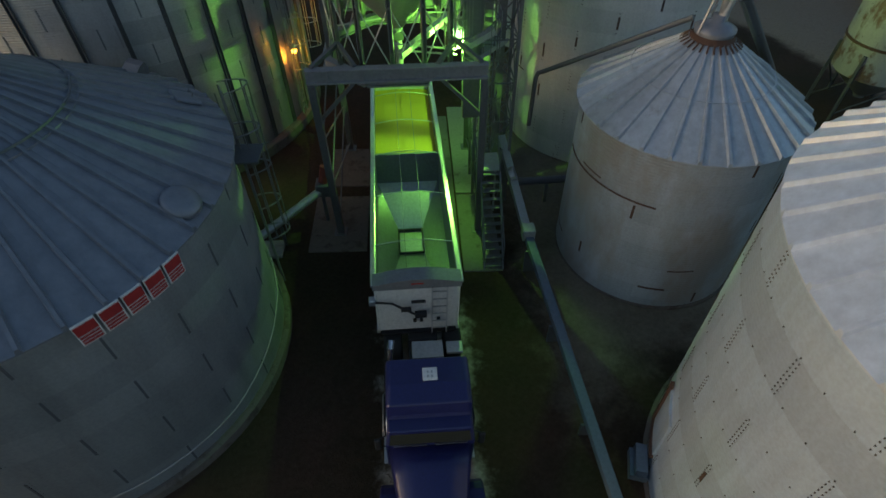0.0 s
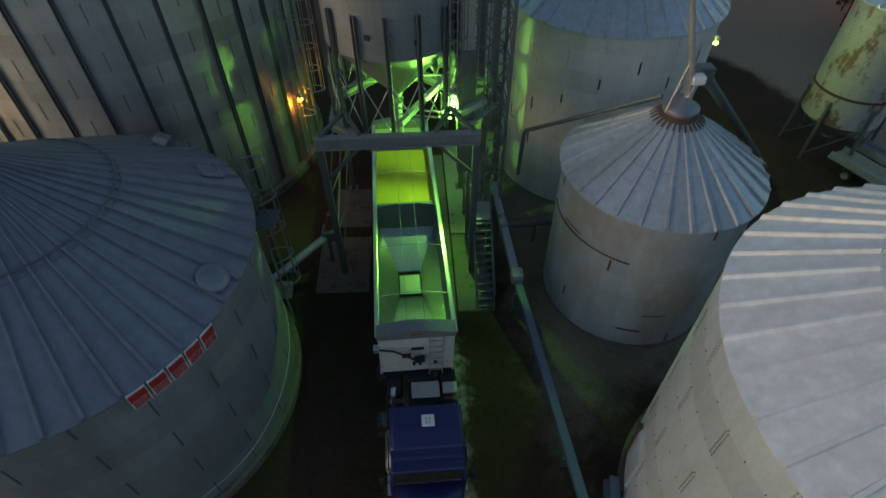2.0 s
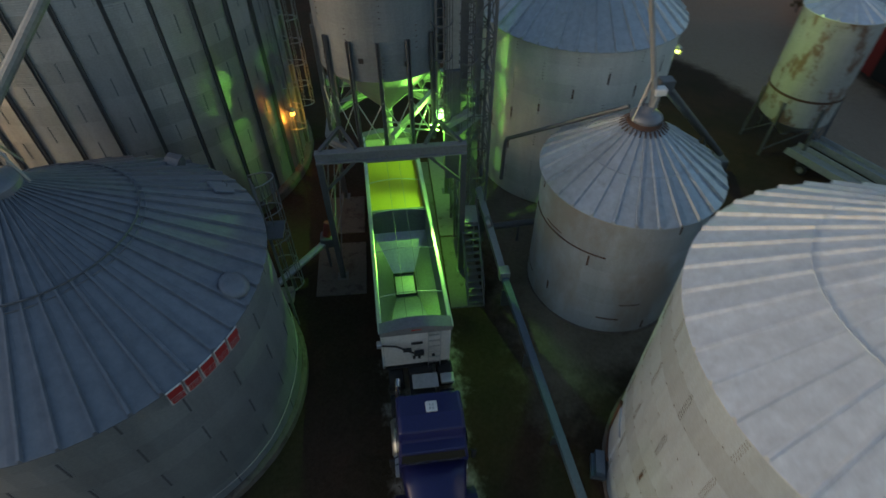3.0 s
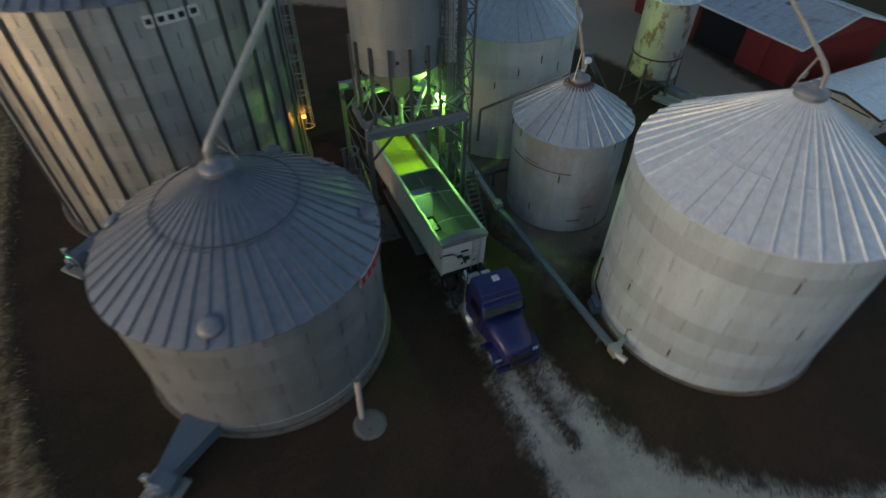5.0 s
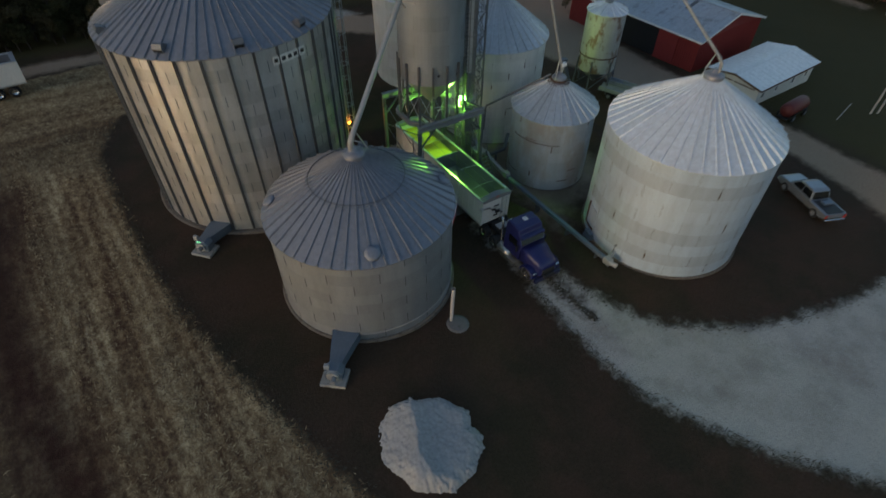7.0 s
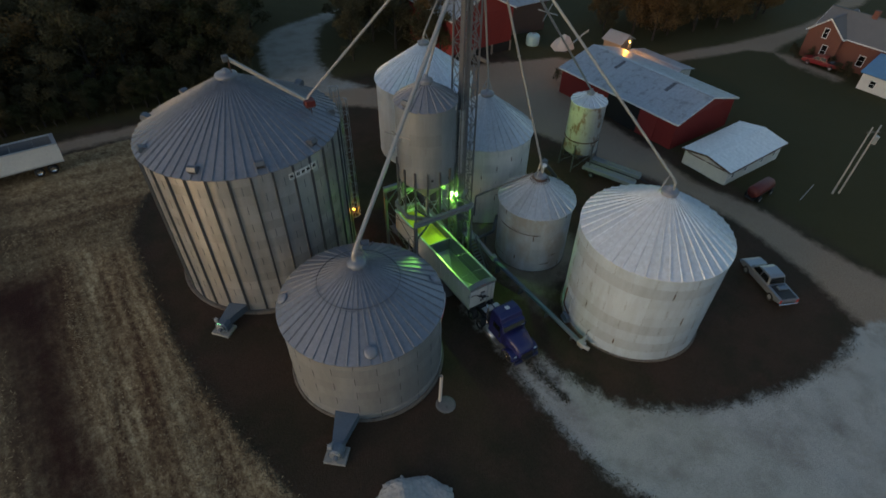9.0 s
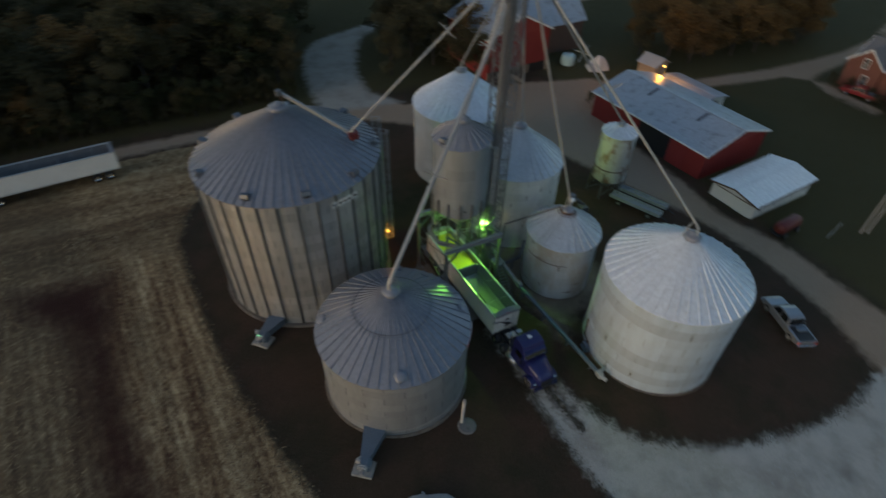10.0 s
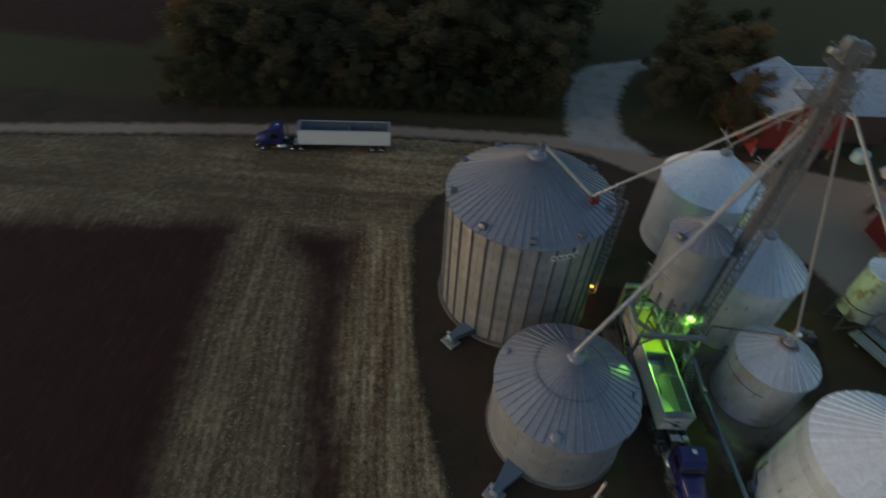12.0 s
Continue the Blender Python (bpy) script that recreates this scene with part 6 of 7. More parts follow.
down = thing("upright_pipe", on_slope(-7.7, 4.45), "white upright ribbed pipe standing on a round concrete pad", "pipe")
part("pad", lathe(bmesh.new(), [(0.0, 0.07), (0.6, 0.06), (0.75, 0.0), (0.75, -0.1)], 14), CONCRETE_DARK, down, "rounded concrete pad", m=pose(0.25, -0.4, 0))
prof = []
for i in range(26):
    prof += [(0.1, 0.08 + i * 0.12), (0.125, 0.14 + i * 0.12)]
part("pipe", lathe(bmesh.new(), prof, 12), PVC, down, "white ribbed plastic pipe")

# ---- heap of lime ----
def heap_mesh(outline, height, name, seed, lumps=0.25):
    """A heap over a rough outline: rings that shrink and rise with uneven lumps."""
    bm = bmesh.new()
    cx, cy = sum(p[0] for p in outline) / len(outline), sum(p[1] for p in outline) / len(outline)
    n, rows = 72, []
    for j in range(13):
        k = 1 - j / 13
        row = []
        for i in range(n):
            f = i / n * len(outline)
            a, b = outline[int(f) % len(outline)], outline[(int(f) + 1) % len(outline)]
            px, py = a[0] + (b[0] - a[0]) * (f % 1), a[1] + (b[1] - a[1]) * (f % 1)
            ragged = 1 + 0.06 * noise.noise((px * 1.7, py * 1.7, seed))
            x, y = (px - cx) * k * ragged, (py - cy) * k * ragged
            z = height * (1 - k ** 1.6) * (1 + lumps * noise.noise((x * 1.1, y * 1.1, seed + 3.0))) + 0.06 * noise.noise((x * 5, y * 5, seed))
            row.append(bm.verts.new((x, y, z if j else -0.15)))
        rows.append(row)
    for a, b in zip(rows, rows[1:]):
        for i in range(n):
            j = (i + 1) % n
            bm.faces.new((a[i], a[j], b[j], b[i]))
    bm.faces.new(rows[-1])
    return bm, (cx, cy)


LIME_EDGE = [(-14.9, 0.4), (-14.0, 1.05), (-12.6, 1.0), (-10.8, -0.2), (-10.3, -1.5), (-10.6, -2.3), (-10.2, -3.0), (-10.6, -3.8), (-11.8, -4.4), (-13.2, -4.9), (-15.0, -3.9), (-15.7, -1.6)]


def lime_heap():
    """A tipped heap: a bank rising from the west to a crest, and a flat shelf to the east."""
    n = 130
    xs, ys = np.linspace(-16.4, -9.6, n), np.linspace(-5.6, 1.9, n)
    px, py = [v.ravel() for v in np.meshgrid(xs, ys)]
    wob = np.array([noise.noise((float(x) * 0.8, float(y) * 0.8, 4.0)) for x, y in zip(px, py)])
    fine = np.array([noise.noise((float(x) * 2.6, float(y) * 2.6, 9.0)) for x, y in zip(px, py)])
    rag = np.array([noise.noise((float(x) * 5.7, float(y) * 5.7, 2.0)) for x, y in zip(px, py)])
    d = edge_distance(px, py, LIME_EDGE) + 0.3 * wob + 0.08 * fine + 0.09 * rag
    crest = -13.45 + 0.22 * (py + 2.0) - 0.45 * np.exp(-(py + 2.6) ** 2 / 1.2) + 0.25 * wob
    west, east = 1 - np.clip((crest - px) / 2.3, 0, 1), 1 - np.clip((px - crest) / 0.7, 0, 1) * 0.34 - np.clip((px - crest) / 4.5, 0, 1) * 0.2
    edge = np.clip(d / 0.75, 0, 1)
    top = -np.log(np.exp(-9 * west) + np.exp(-9 * east)) / 9
    shelf = 0.16 * np.exp(-((px + 11.9) ** 2 + (py + 1.6) ** 2) / 1.1)
    z = edge * (2 - edge) * 0.9 * np.clip(top - shelf, 0, 1) + (0.045 * fine + 0.035 * rag) * (d > 0) - np.where(d > 0, 0.0, 0.25)
    verts = np.column_stack([px + 13.0, py + 2.0, z])
    i = (np.arange(n - 1)[:, None] * n + np.arange(n - 1)[None]).ravel()
    faces = np.column_stack([i, i + 1, i + n + 1, i + n])
    faces = faces[(d[faces] > -0.5).any(1)]
    data = bpy.data.meshes.new("lime_mound")
    data.from_pydata(verts.tolist(), [], faces.tolist())
    data.polygons.foreach_set("use_smooth", [True] * len(data.polygons))
    data.materials.append(LIME)
    ob = new("lime_mound", data)
    ob.matrix_basis = on_slope(-13.0, -2.0)
    return tagged(ob, "pale heap of crushed lime on dark earth", "heap")


lime_heap()

# ---- small silo on legs, trailers, buildings ----
silo = grain_bin((23.3, 24.85, 1.55), 1.93, 6.0, 0.8, 16, 4, 7, STEEL_H, ROOF_C, "small pale silo with rust patches on steel legs", collar=0.35, bolts=4, footing=-0.4, over=0.1, roof_ring=0.0)
part("cone", lathe(bmesh.new(), [(1.93, 0.0), (0.3, -1.35), (0.25, -1.5)], 28), STEEL_CONE, silo, "steel hopper cone")
part("wall_band", lathe(bmesh.new(), [(1.94, 1.52), (1.99, 1.54), (1.99, 1.64), (1.94, 1.66)], 40), RUST, silo, "rusty band")
for i in range(6):
    a = (i + 0.5) * math.tau / 6
    x, y = 1.98 * math.cos(a), 1.98 * math.sin(a)
    floor = gz(23.3 + x) - 1.55 - 0.05
    part("leg", bar(bmesh.new(), (x * 1.1, y * 1.1, floor), (x, y, 1.2), 0.14), DARK_STEEL, silo, "dark steel leg")
    b = a + math.tau / 6
    part("leg_brace", bar(bmesh.new(), (x * 1.08, y * 1.08, floor + 0.4), (2.0 * math.cos(b), 2.0 * math.sin(b), 0.0), 0.06), DARK_STEEL, silo)


def wagon(m, label, colour, length=6.4, width=1.15, high=0.85):
    """A low flat trailer with a deck, sides and two axles."""
    ob = thing("flat_wagon", m, label, "wagon", "farm wagons")
    part("deck", soften(box(bmesh.new(), (0, 0, high), (width, length, 0.16)), 0.02, 1), colour, ob)
    bm = bmesh.new()
    for s in (-0.3, 0.3):
        bar(bm, (s, -length / 2, high - 0.16), (s, length / 2, high - 0.16), 0.12)
    bar(bm, (0, -length / 2, high - 0.16), (0, -length / 2 - 1.0, 0.45), 0.1)
    part("frame", bm, BLACK_STEEL, ob)
    for s in (-1, 1):
        part("side_board", box(bmesh.new(), (s * (width / 2 - 0.03), 0, high + 0.2), (0.05, length - 0.1, 0.28)), colour, ob)
        for y in (-length * 0.3, length * 0.3):
            wheel(ob, s * (width / 2 - 0.12), y, 0.34, 0.2, GREY_CAP)
    return ob


wagon(on_slope(23.9, 20.2, 24), "pale grey long farm wagon on the grass", WAGON_GREY, 6.2, 1.15)
wagon(on_slope(25.7, 20.9, 24), "pale grey long farm wagon on the grass", WAGON_GREY, 6.0, 0.9)


def gable_house(name, m, w, l, eave, ridge, wall, roof, label, category, over=0.35, panels=0, rib=None, base=0.6, trim=None):
    """A gabled building: local x across the ridge (0..w), y along it (0..l). Walls with thickness and a two-sided roof."""
    ob = thing(name, m, label, category)
    for y0, y1 in ((0, 0.2), (l - 0.2, l)):
        part("gable_wall", solid(bmesh.new(), [(0, -base), (w, -base), (w, eave), (w / 2, ridge), (0, eave)], y0, y1), wall, ob)
    for x in (0.1, w - 0.1):
        part("side_wall", box(bmesh.new(), (x, l / 2, (eave - base) / 2), (0.2, l - 0.4, eave + base)), wall, ob)
    k = (ridge - eave) / (w / 2)
    for s in (0, 1):
        bm = bmesh.new()
        out = [(-over, eave - k * over + 0.02), (w / 2, ridge + 0.02), (w / 2, ridge + 0.14), (-over, eave - k * over + 0.14)]
        if s:
            out = [(w - x, z) for x, z in out][::-1]
        solid(bm, out, -over, l + over)
        slope = part("roof", bm, roof, ob)
        if panels:
            bm = bmesh.new()
            for i in range(panels + 1):
                y = -over + (l + 2 * over) * i / panels
                x0, x1 = -over, w / 2 - 0.05
                p, q = Vector((x0, y, eave - k * over + 0.15)), Vector((x1, y, ridge + 0.13))
                if s:
                    p.x, q.x = w - p.x, w - q.x
                bar(bm, p, q, 0.05)
            part("roof_ribs", bm, rib or roof, slope)
    part("ridge_cap", box(bmesh.new(), (w / 2, l / 2, ridge + 0.15), (0.5, l + 2 * over, 0.05)), roof, ob)
    if trim:
        for y in (-over - 0.03, l + over + 0.03):
            for s in (0, 1):
                p, q = Vector((-over, y, eave - k * over + 0.06)), Vector((w / 2, y, ridge + 0.06))
                if s:
                    p.x, q.x = w - p.x, w - q.x
                part("barge_board", bar(bmesh.new(), p, q, 0.05, 0.2), trim, ob)
        for x in (-over - 0.03, w + over + 0.03):
            part("fascia", box(bmesh.new(), (x, l / 2, eave - k * over + 0.05), (0.05, l + 2 * over, 0.18)), trim, ob)
    return ob


def window(parent, m, w, h, frame=None, bars=True):
    """A framed pane set 3 mm proud; local x along the wall, y outwards (minus), z up."""
    ob = part("window", box(bmesh.new(), (0, -0.02, 0), (w, 0.06, h)), GLASS, parent, "dark window", m=m)
    bm = bmesh.new()
    for s in (-1, 1):
        box(bm, (s * (w / 2 + 0.04), -0.035, 0), (0.09, 0.1, h + 0.16))
        box(bm, (0, -0.035, s * (h / 2 + 0.04)), (w, 0.1, 0.09))
    if bars:
        box(bm, (0, -0.045, 0), (w, 0.04, 0.04))
    part("frame", bm, frame or SIGN_WHITE, ob)
    return ob


def wall_boards(parent, origin, along, length, height, mat, step=0.3, skip=()):
    """Upright battens on a wall."""
    o, a = Vector(origin), Vector(along).normalized()
    shape = mesh_of("batten", bar(bmesh.new(), (0, 0, 0), (0, 0, height), 0.045), mat)
    for i in range(int(length / step) + 1):
        d = i * step
        if not any(x0 < d < x1 for x0, x1 in skip):
            piece("batten", shape, parent, Matrix.Translation(o + a * d))


BARN_M = upright(36.2, 21.9, 5.0)
barn = gable_house("red_barn", BARN_M, 12.3, 19.6, 3.65, 5.4, BARN_RED, BARN_ROOF, "long red barn with a grey metal roof", "barn", panels=22, trim=SIGN_WHITE)
wall_boards(barn, (0, -0.02, -0.3), (1, 0, 0), 12.3, 4.05, BARN_RED)
wall_boards(barn, (-0.02, 0, -0.3), (0, 1, 0), 19.2, 4.0, BARN_RED, 0.3, ((5.3, 10.9),))
# flat panel on the wall; the inside's shade is put into its colour
part("doorway", box(bmesh.new(), (-0.02, 8.1, 1.65), (0.08, 5.4, 3.3)), INSIDE_SHADE, barn, "wide dark panel painted as the shaded doorway")
for y in (5.35, 10.85):
    part("door_post", box(bmesh.new(), (-0.06, y, 1.7), (0.16, 0.16, 3.5)), BARN_RED, barn)
door = part("sliding_door", box(bmesh.new(), (-0.12, 4.0, 1.7), (0.06, 2.6, 3.4)), BARN_RED, barn, "slid-back red door")
k = (5.4 - 3.65) / 6.15
for y, x in ((5.1, 4.75), (13.5, 4.7)):
    part("skylight", box(bmesh.new(), (0, 0, 0), (2.0, 0.5, 0.03)), SKYLIGHT, barn, "dark skylight panel", m=Matrix.Translation((x, y, 3.65 + k * x + 0.16)) @ Matrix.Rotation(-math.atan(k), 4, "Y"))
lean = gable_house("lean_to_shed", upright(50.0, 35.2, 5.0), 6.2, 9.0, 1.5, 2.1, WHITE_BOARD, BARN_ROOF, "low shed with grey metal roof behind the barn", "shed", panels=12)
# no opening here: a dark panel carries the doorway's shade
part("garage_door", box(bmesh.new(), (3.1, -0.02, 0.3), (2.6, 0.06, 1.8)), INSIDE_SHADE, lean, "dark panel painted as a shaded doorway")

shed = gable_house("white_shed", upright(35.35, 19.1, -86.0), 5.9, 11.1, 1.85, 2.4, WHITE_BOARD, PALE_ROOF, "low white shed with a pale metal roof", "shed", panels=14, trim=RUST)
for y in (1.0, 3.6, 6.9, 9.6):
    window(shed, Matrix.Translation((5.9, y, 0.95)) @ Matrix.Rotation(math.pi / 2, 4, "Z"), 0.5, 0.55)
for x in (1.6, 4.2):
    big = part("barn_door", box(bmesh.new(), (x, -0.03, 0.6), (2.4, 0.06, 1.9)), WHITE_BOARD, shed, "white double door")
    part("door_track", box(bmesh.new(), (x, -0.07, 1.6), (2.4, 0.05, 0.1)), RUST, big, "rusty door track")
part("brace", bar(bmesh.new(), (0.0, -0.12, 1.8), (2.95, -0.12, 2.32), 0.12), RUST, shed)
part("brace", bar(bmesh.new(), (5.9, -0.12, 1.8), (2.95, -0.12, 2.32), 0.12), RUST, shed)

small = gable_house("tan_shed", upright(53.1, 48.0, 12.0), 3.6, 3.3, 1.9, 2.8, TAN_BOARD, SHED_TIN, "small tan shed with a pale roof", "shed")
part("door", box(bmesh.new(), (1.9, -0.03, 0.75), (0.95, 0.06, 1.8)), WOOD, small, "plain wooden door")

far_barn = gable_house("red_barn", upright(25.4, 57.4, 3.0), 12.0, 13.0, 6.6, 9.5, BARN_RED, BARN_ROOF, "tall red barn with a pale metal roof", "barn", panels=18, trim=SIGN_WHITE, base=1.2)
wall_boards(far_barn, (0, -0.02, 1.2), (1, 0, 0), 12.0, 5.4, BARN_RED)
# dark panel in front of the wall, painted as shade under the barn
part("stone_base", box(bmesh.new(), (6.0, -0.04, 0.1), (12.0, 0.1, 2.2)), INSIDE_SHADE, far_barn, "dark panel painted as the shaded lower storey")
for x in (0.1, 4.0, 8.0, 11.9):
    part("base_post", box(bmesh.new(), (x, -0.12, 0.1), (0.3, 0.2, 2.3)), WOOD, far_barn)
wing = gable_house("barn_wing", upright(49.2, 63.6, 92.0), 10.6, 22.0, 5.4, 9.9, DARK_WOOD, BARN_ROOF, "weathered dark barn wing with a pale metal roof", "barn", panels=12, base=1.5)

# far houses
house = gable_house("brick_house", upright(85.0, 21.4, 4.0), 8.2, 12.5, 4.6, 7.4, RED_BRICK, SHINGLE, "red brick farmhouse with a grey roof", "house", trim=SIGN_WHITE, base=1.5)
for y, z in ((9.6, 1.9), (3.6, 1.9)):
    window(house, Matrix.Translation((0, y, z)) @ Matrix.Rotation(-math.pi / 2, 4, "Z"), 0.9, 1.6)
cross = gable_house("house_gable", upright(83.1, 34.2, -86.0), 5.6, 8.0, 4.6, 6.9, RED_BRICK, SHINGLE, "red brick gable wing with white trim", "house", trim=SIGN_WHITE, base=1.5)
window(cross, Matrix.Translation((3.6, 0, 1.9)), 0.8, 1.7)
window(cross, Matrix.Translation((2.8, 0, 4.6)), 0.7, 1.5)
part("chimney", box(bmesh.new(), (4.1, 6.0, 7.6), (0.8, 0.8, 1.8)), RED_BRICK, house)
cottage = gable_house("white_cottage", upright(79.0, 15.0, 2.0), 7.0, 6.5, 2.6, 4.4, WHITE_BOARD, BLUE_ROOF, "white cottage with a blue metal roof", "house", panels=8, base=1.5)
for y in (1.8, 4.6):
    window(cottage, Matrix.Translation((0, y, 1.2)) @ Matrix.Rotation(-math.pi / 2, 4, "Z"), 0.8, 1.0)


# ---- cars ----
def pickup(m, label, paint, bed=True):
    """A crew-cab pickup that faces local +y."""
    ob = thing("pickup_truck", m, label, "pickup", "pickup trucks")
    bm = bmesh.new()
    side = [(-2.85, 0.62), (-2.88, 1.02), (-0.98, 1.06), (1.55, 1.10), (2.5, 1.02), (2.82, 0.9), (2.88, 0.55), (2.4, 0.42), (-2.4, 0.45)]
    rows = []
    for x, k in ((-0.97, 0.96), (-0.9, 1.0), (0.9, 1.0), (0.97, 0.96)):
        rows.append([bm.verts.new((x, y, z * (k if z > 0.8 else 1))) for y, z in side])
    for a, b in zip(rows, rows[1:]):
        for i in range(len(side)):
            j = (i + 1) % len(side)
            bm.faces.new((a[i], a[j], b[j], b[i]))
    bm.faces.new(rows[0][::-1])
    bm.faces.new(rows[-1])
    bmesh.ops.recalc_face_normals(bm, faces=bm.faces)
    part("body", soften(bm, 0.05, 2), paint, ob)
    bm = bmesh.new()
    top = [(-0.95, 1.04), (-0.72, 1.72), (-0.4, 1.8), (0.55, 1.8), (0.95, 1.66), (1.6, 1.08)]
    rows = [[bm.verts.new((x * (1.0 if z < 1.2 else 0.86), y, z)) for y, z in top] for x in (-0.9, 0.9)]
    for i in range(len(top) - 1):
        bm.faces.new((rows[0][i], rows[0][i + 1], rows[1][i + 1], rows[1][i]))
    bm.faces.new(rows[0][::-1])
    bm.faces.new(rows[1])
    bmesh.ops.recalc_face_normals(bm, faces=bm.faces)
    cab = part("cab", soften(bm, 0.05, 2), paint, ob)

    def pane(pts, out):
        b = bmesh.new()
        n = Vector(out).normalized() * 0.02
        vs = [b.verts.new(Vector(p) + n) for p in pts] + [b.verts.new(Vector(p) - n) for p in pts]
        for f in ((0, 1, 2, 3), (7, 6, 5, 4), (0, 4, 5, 1), (1, 5, 6, 2), (2, 6, 7, 3), (3, 7, 4, 0)):
            b.faces.new([vs[i] for i in f])
        return b

    part("windscreen", pane([(-0.8, 1.55, 1.12), (0.8, 1.55, 1.12), (0.7, 1.0, 1.64), (-0.7, 1.0, 1.64)], (0, 0.7, 0.7)), GLASS, cab, "dark windscreen")
    part("rear_window", pane([(-0.75, -0.93, 1.12), (0.75, -0.93, 1.12), (0.68, -0.74, 1.64), (-0.68, -0.74, 1.64)], (0, -1, 0.3)), GLASS, cab, "dark rear window")
    for s in (-1, 1):
        part("side_window", pane([(s * 0.9, -0.78, 1.14), (s * 0.9, 0.18, 1.14), (s * 0.79, 0.18, 1.66), (s * 0.79, -0.62, 1.66)], (s, 0, 0.2)), GLASS, cab, "dark side window")
        part("side_window", pane([(s * 0.9, 0.28, 1.14), (s * 0.9, 1.3, 1.14), (s * 0.79, 0.8, 1.66), (s * 0.79, 0.28, 1.66)], (s, 0, 0.2)), GLASS, cab, "dark side window")
        part("tail_light", box(bmesh.new(), (s * 0.86, -2.87, 0.82), (0.16, 0.06, 0.34)), RED_LENS, ob, "red tail light")
        part("headlight", box(bmesh.new(), (s * 0.7, 2.84, 0.75), (0.35, 0.06, 0.18)), CHROME, ob)
        part("mirror", soften(box(bmesh.new(), (s * 1.06, 1.15, 1.2), (0.18, 0.1, 0.18)), 0.03, 1), paint, ob)
        for y in (-1.75, 1.8):
            wheel(ob, s * 0.88, y, 0.39, 0.26, GREY_CAP)
    if bed:
        part("bed_floor", box(bmesh.new(), (0, -1.93, 1.05), (1.5, 1.7, 0.03)), BLACK_STEEL, ob, "dark cargo bed")
        part("bed_load", soften(box(bmesh.new(), (0.1, -1.55, 1.16), (0.9, 0.5, 0.2)), 0.05, 1), STIFFENER_BLUE, ob)
    for y in (-2.95, 2.95):
        part("bumper", soften(box(bmesh.new(), (0, y, 0.52), (1.9, 0.14, 0.2)), 0.04, 1), CHROME, ob)
    return ob


pickup(on_slope(25.05, 0.4, -20.0), "silver crew-cab pickup parked on the grass", SILVER_PAINT)
pickup(on_slope(81.6, 29.3, 14.0), "red pickup parked beside the brick house", RED_PAINT)
red = thing("red_tank_wagon", on_slope(37.5, 10.0, -84.0), "dull red tank wagon beside the white shed", "wagon")
part("tank", lathe(bmesh.new(), [(0.0, -2.0), (0.55, -1.9), (0.72, -1.6), (0.72, 1.6), (0.55, 1.9), (0.0, 2.0)], 20), RED_STEEL, red, "dull red round tank", True, pose(0, 0, 1.1, 90, 0, 0))
part("frame", box(bmesh.new(), (0, 0, 0.42), (1.0, 4.4, 0.12)), BLACK_STEEL, red)
for s in (-1, 1):
    for y in (-1.2, 1.2):
        wheel(red, s * 0.75, y, 0.36, 0.22, GREY_CAP)

tank = thing("water_tank", on_slope(42.4, 58.2), "pale blue upright plastic tank beside the far barn", "tank")
part("body", lathe(bmesh.new(), [(0.0, 0.0), (1.1, 0.0), (1.15, 0.1), (1.15, 1.5), (0.98, 1.75), (0.3, 1.92), (0.0, 1.92)], 28), TANK_WHITE, tank, "", True)
part("lid", lathe(bmesh.new(), [(0.3, 1.9), (0.3, 2.02), (0.0, 2.04)], 16), GREY_CAP, tank)
bm, (hx, hy) = heap_mesh([(44, 54), (45, 56.4), (47.5, 56.6), (49, 55), (48, 53.4), (45.5, 53.2)], 2.2, "heap", 5.0, 0.4)
tagged(part("covered_mound", bm, COVER, None, m=on_slope(hx, hy)), "pale covered heap beside the yard", "heap")
junk = thing("timber_stack", on_slope(30.5, 55.6, 10.0), "grey stack of timber and scrap by the far barn", "stack")
for i in range(7):
    part("plank", box(bmesh.new(), (0.25 * (i % 3) - 0.3, 0.05 * i, 0.12 + 0.17 * (i // 3)), (0.22, 2.6 - 0.2 * (i % 2), 0.14)), WOOD, junk)

pole = thing("utility_pole", upright(45.9, 6.1), "pair of grey wooden utility poles with cross arm", "utility pole")
part("post", tube(bmesh.new(), (0, 0, -0.5), (0, 0, 8.5), 0.12, 12, 0.08), PALE_WOOD, pole)
part("post", tube(bmesh.new(), (0.75, -0.35, -0.5), (0.75, -0.35, 8.7), 0.12, 12, 0.08), PALE_WOOD, pole)
part("cross_arm", bar(bmesh.new(), (-0.35, 0.16, 7.9), (1.1, -0.51, 7.9), 0.08), WOOD, pole)
part("transformer", tube(bmesh.new(), (1.1, -0.5, 6.5), (1.1, -0.5, 7.4), 0.24, 14), GALV, pole, "grey transformer can")

stay = thing("pole_stay", on_slope(41.3, 7.15, 0), "pale leaning stay post in the lawn", "post")
part("post", tube(bmesh.new(), (0, 0, -0.1), (2.9, 0.55, 0.75), 0.05, 8), PALE_WOOD, stay)

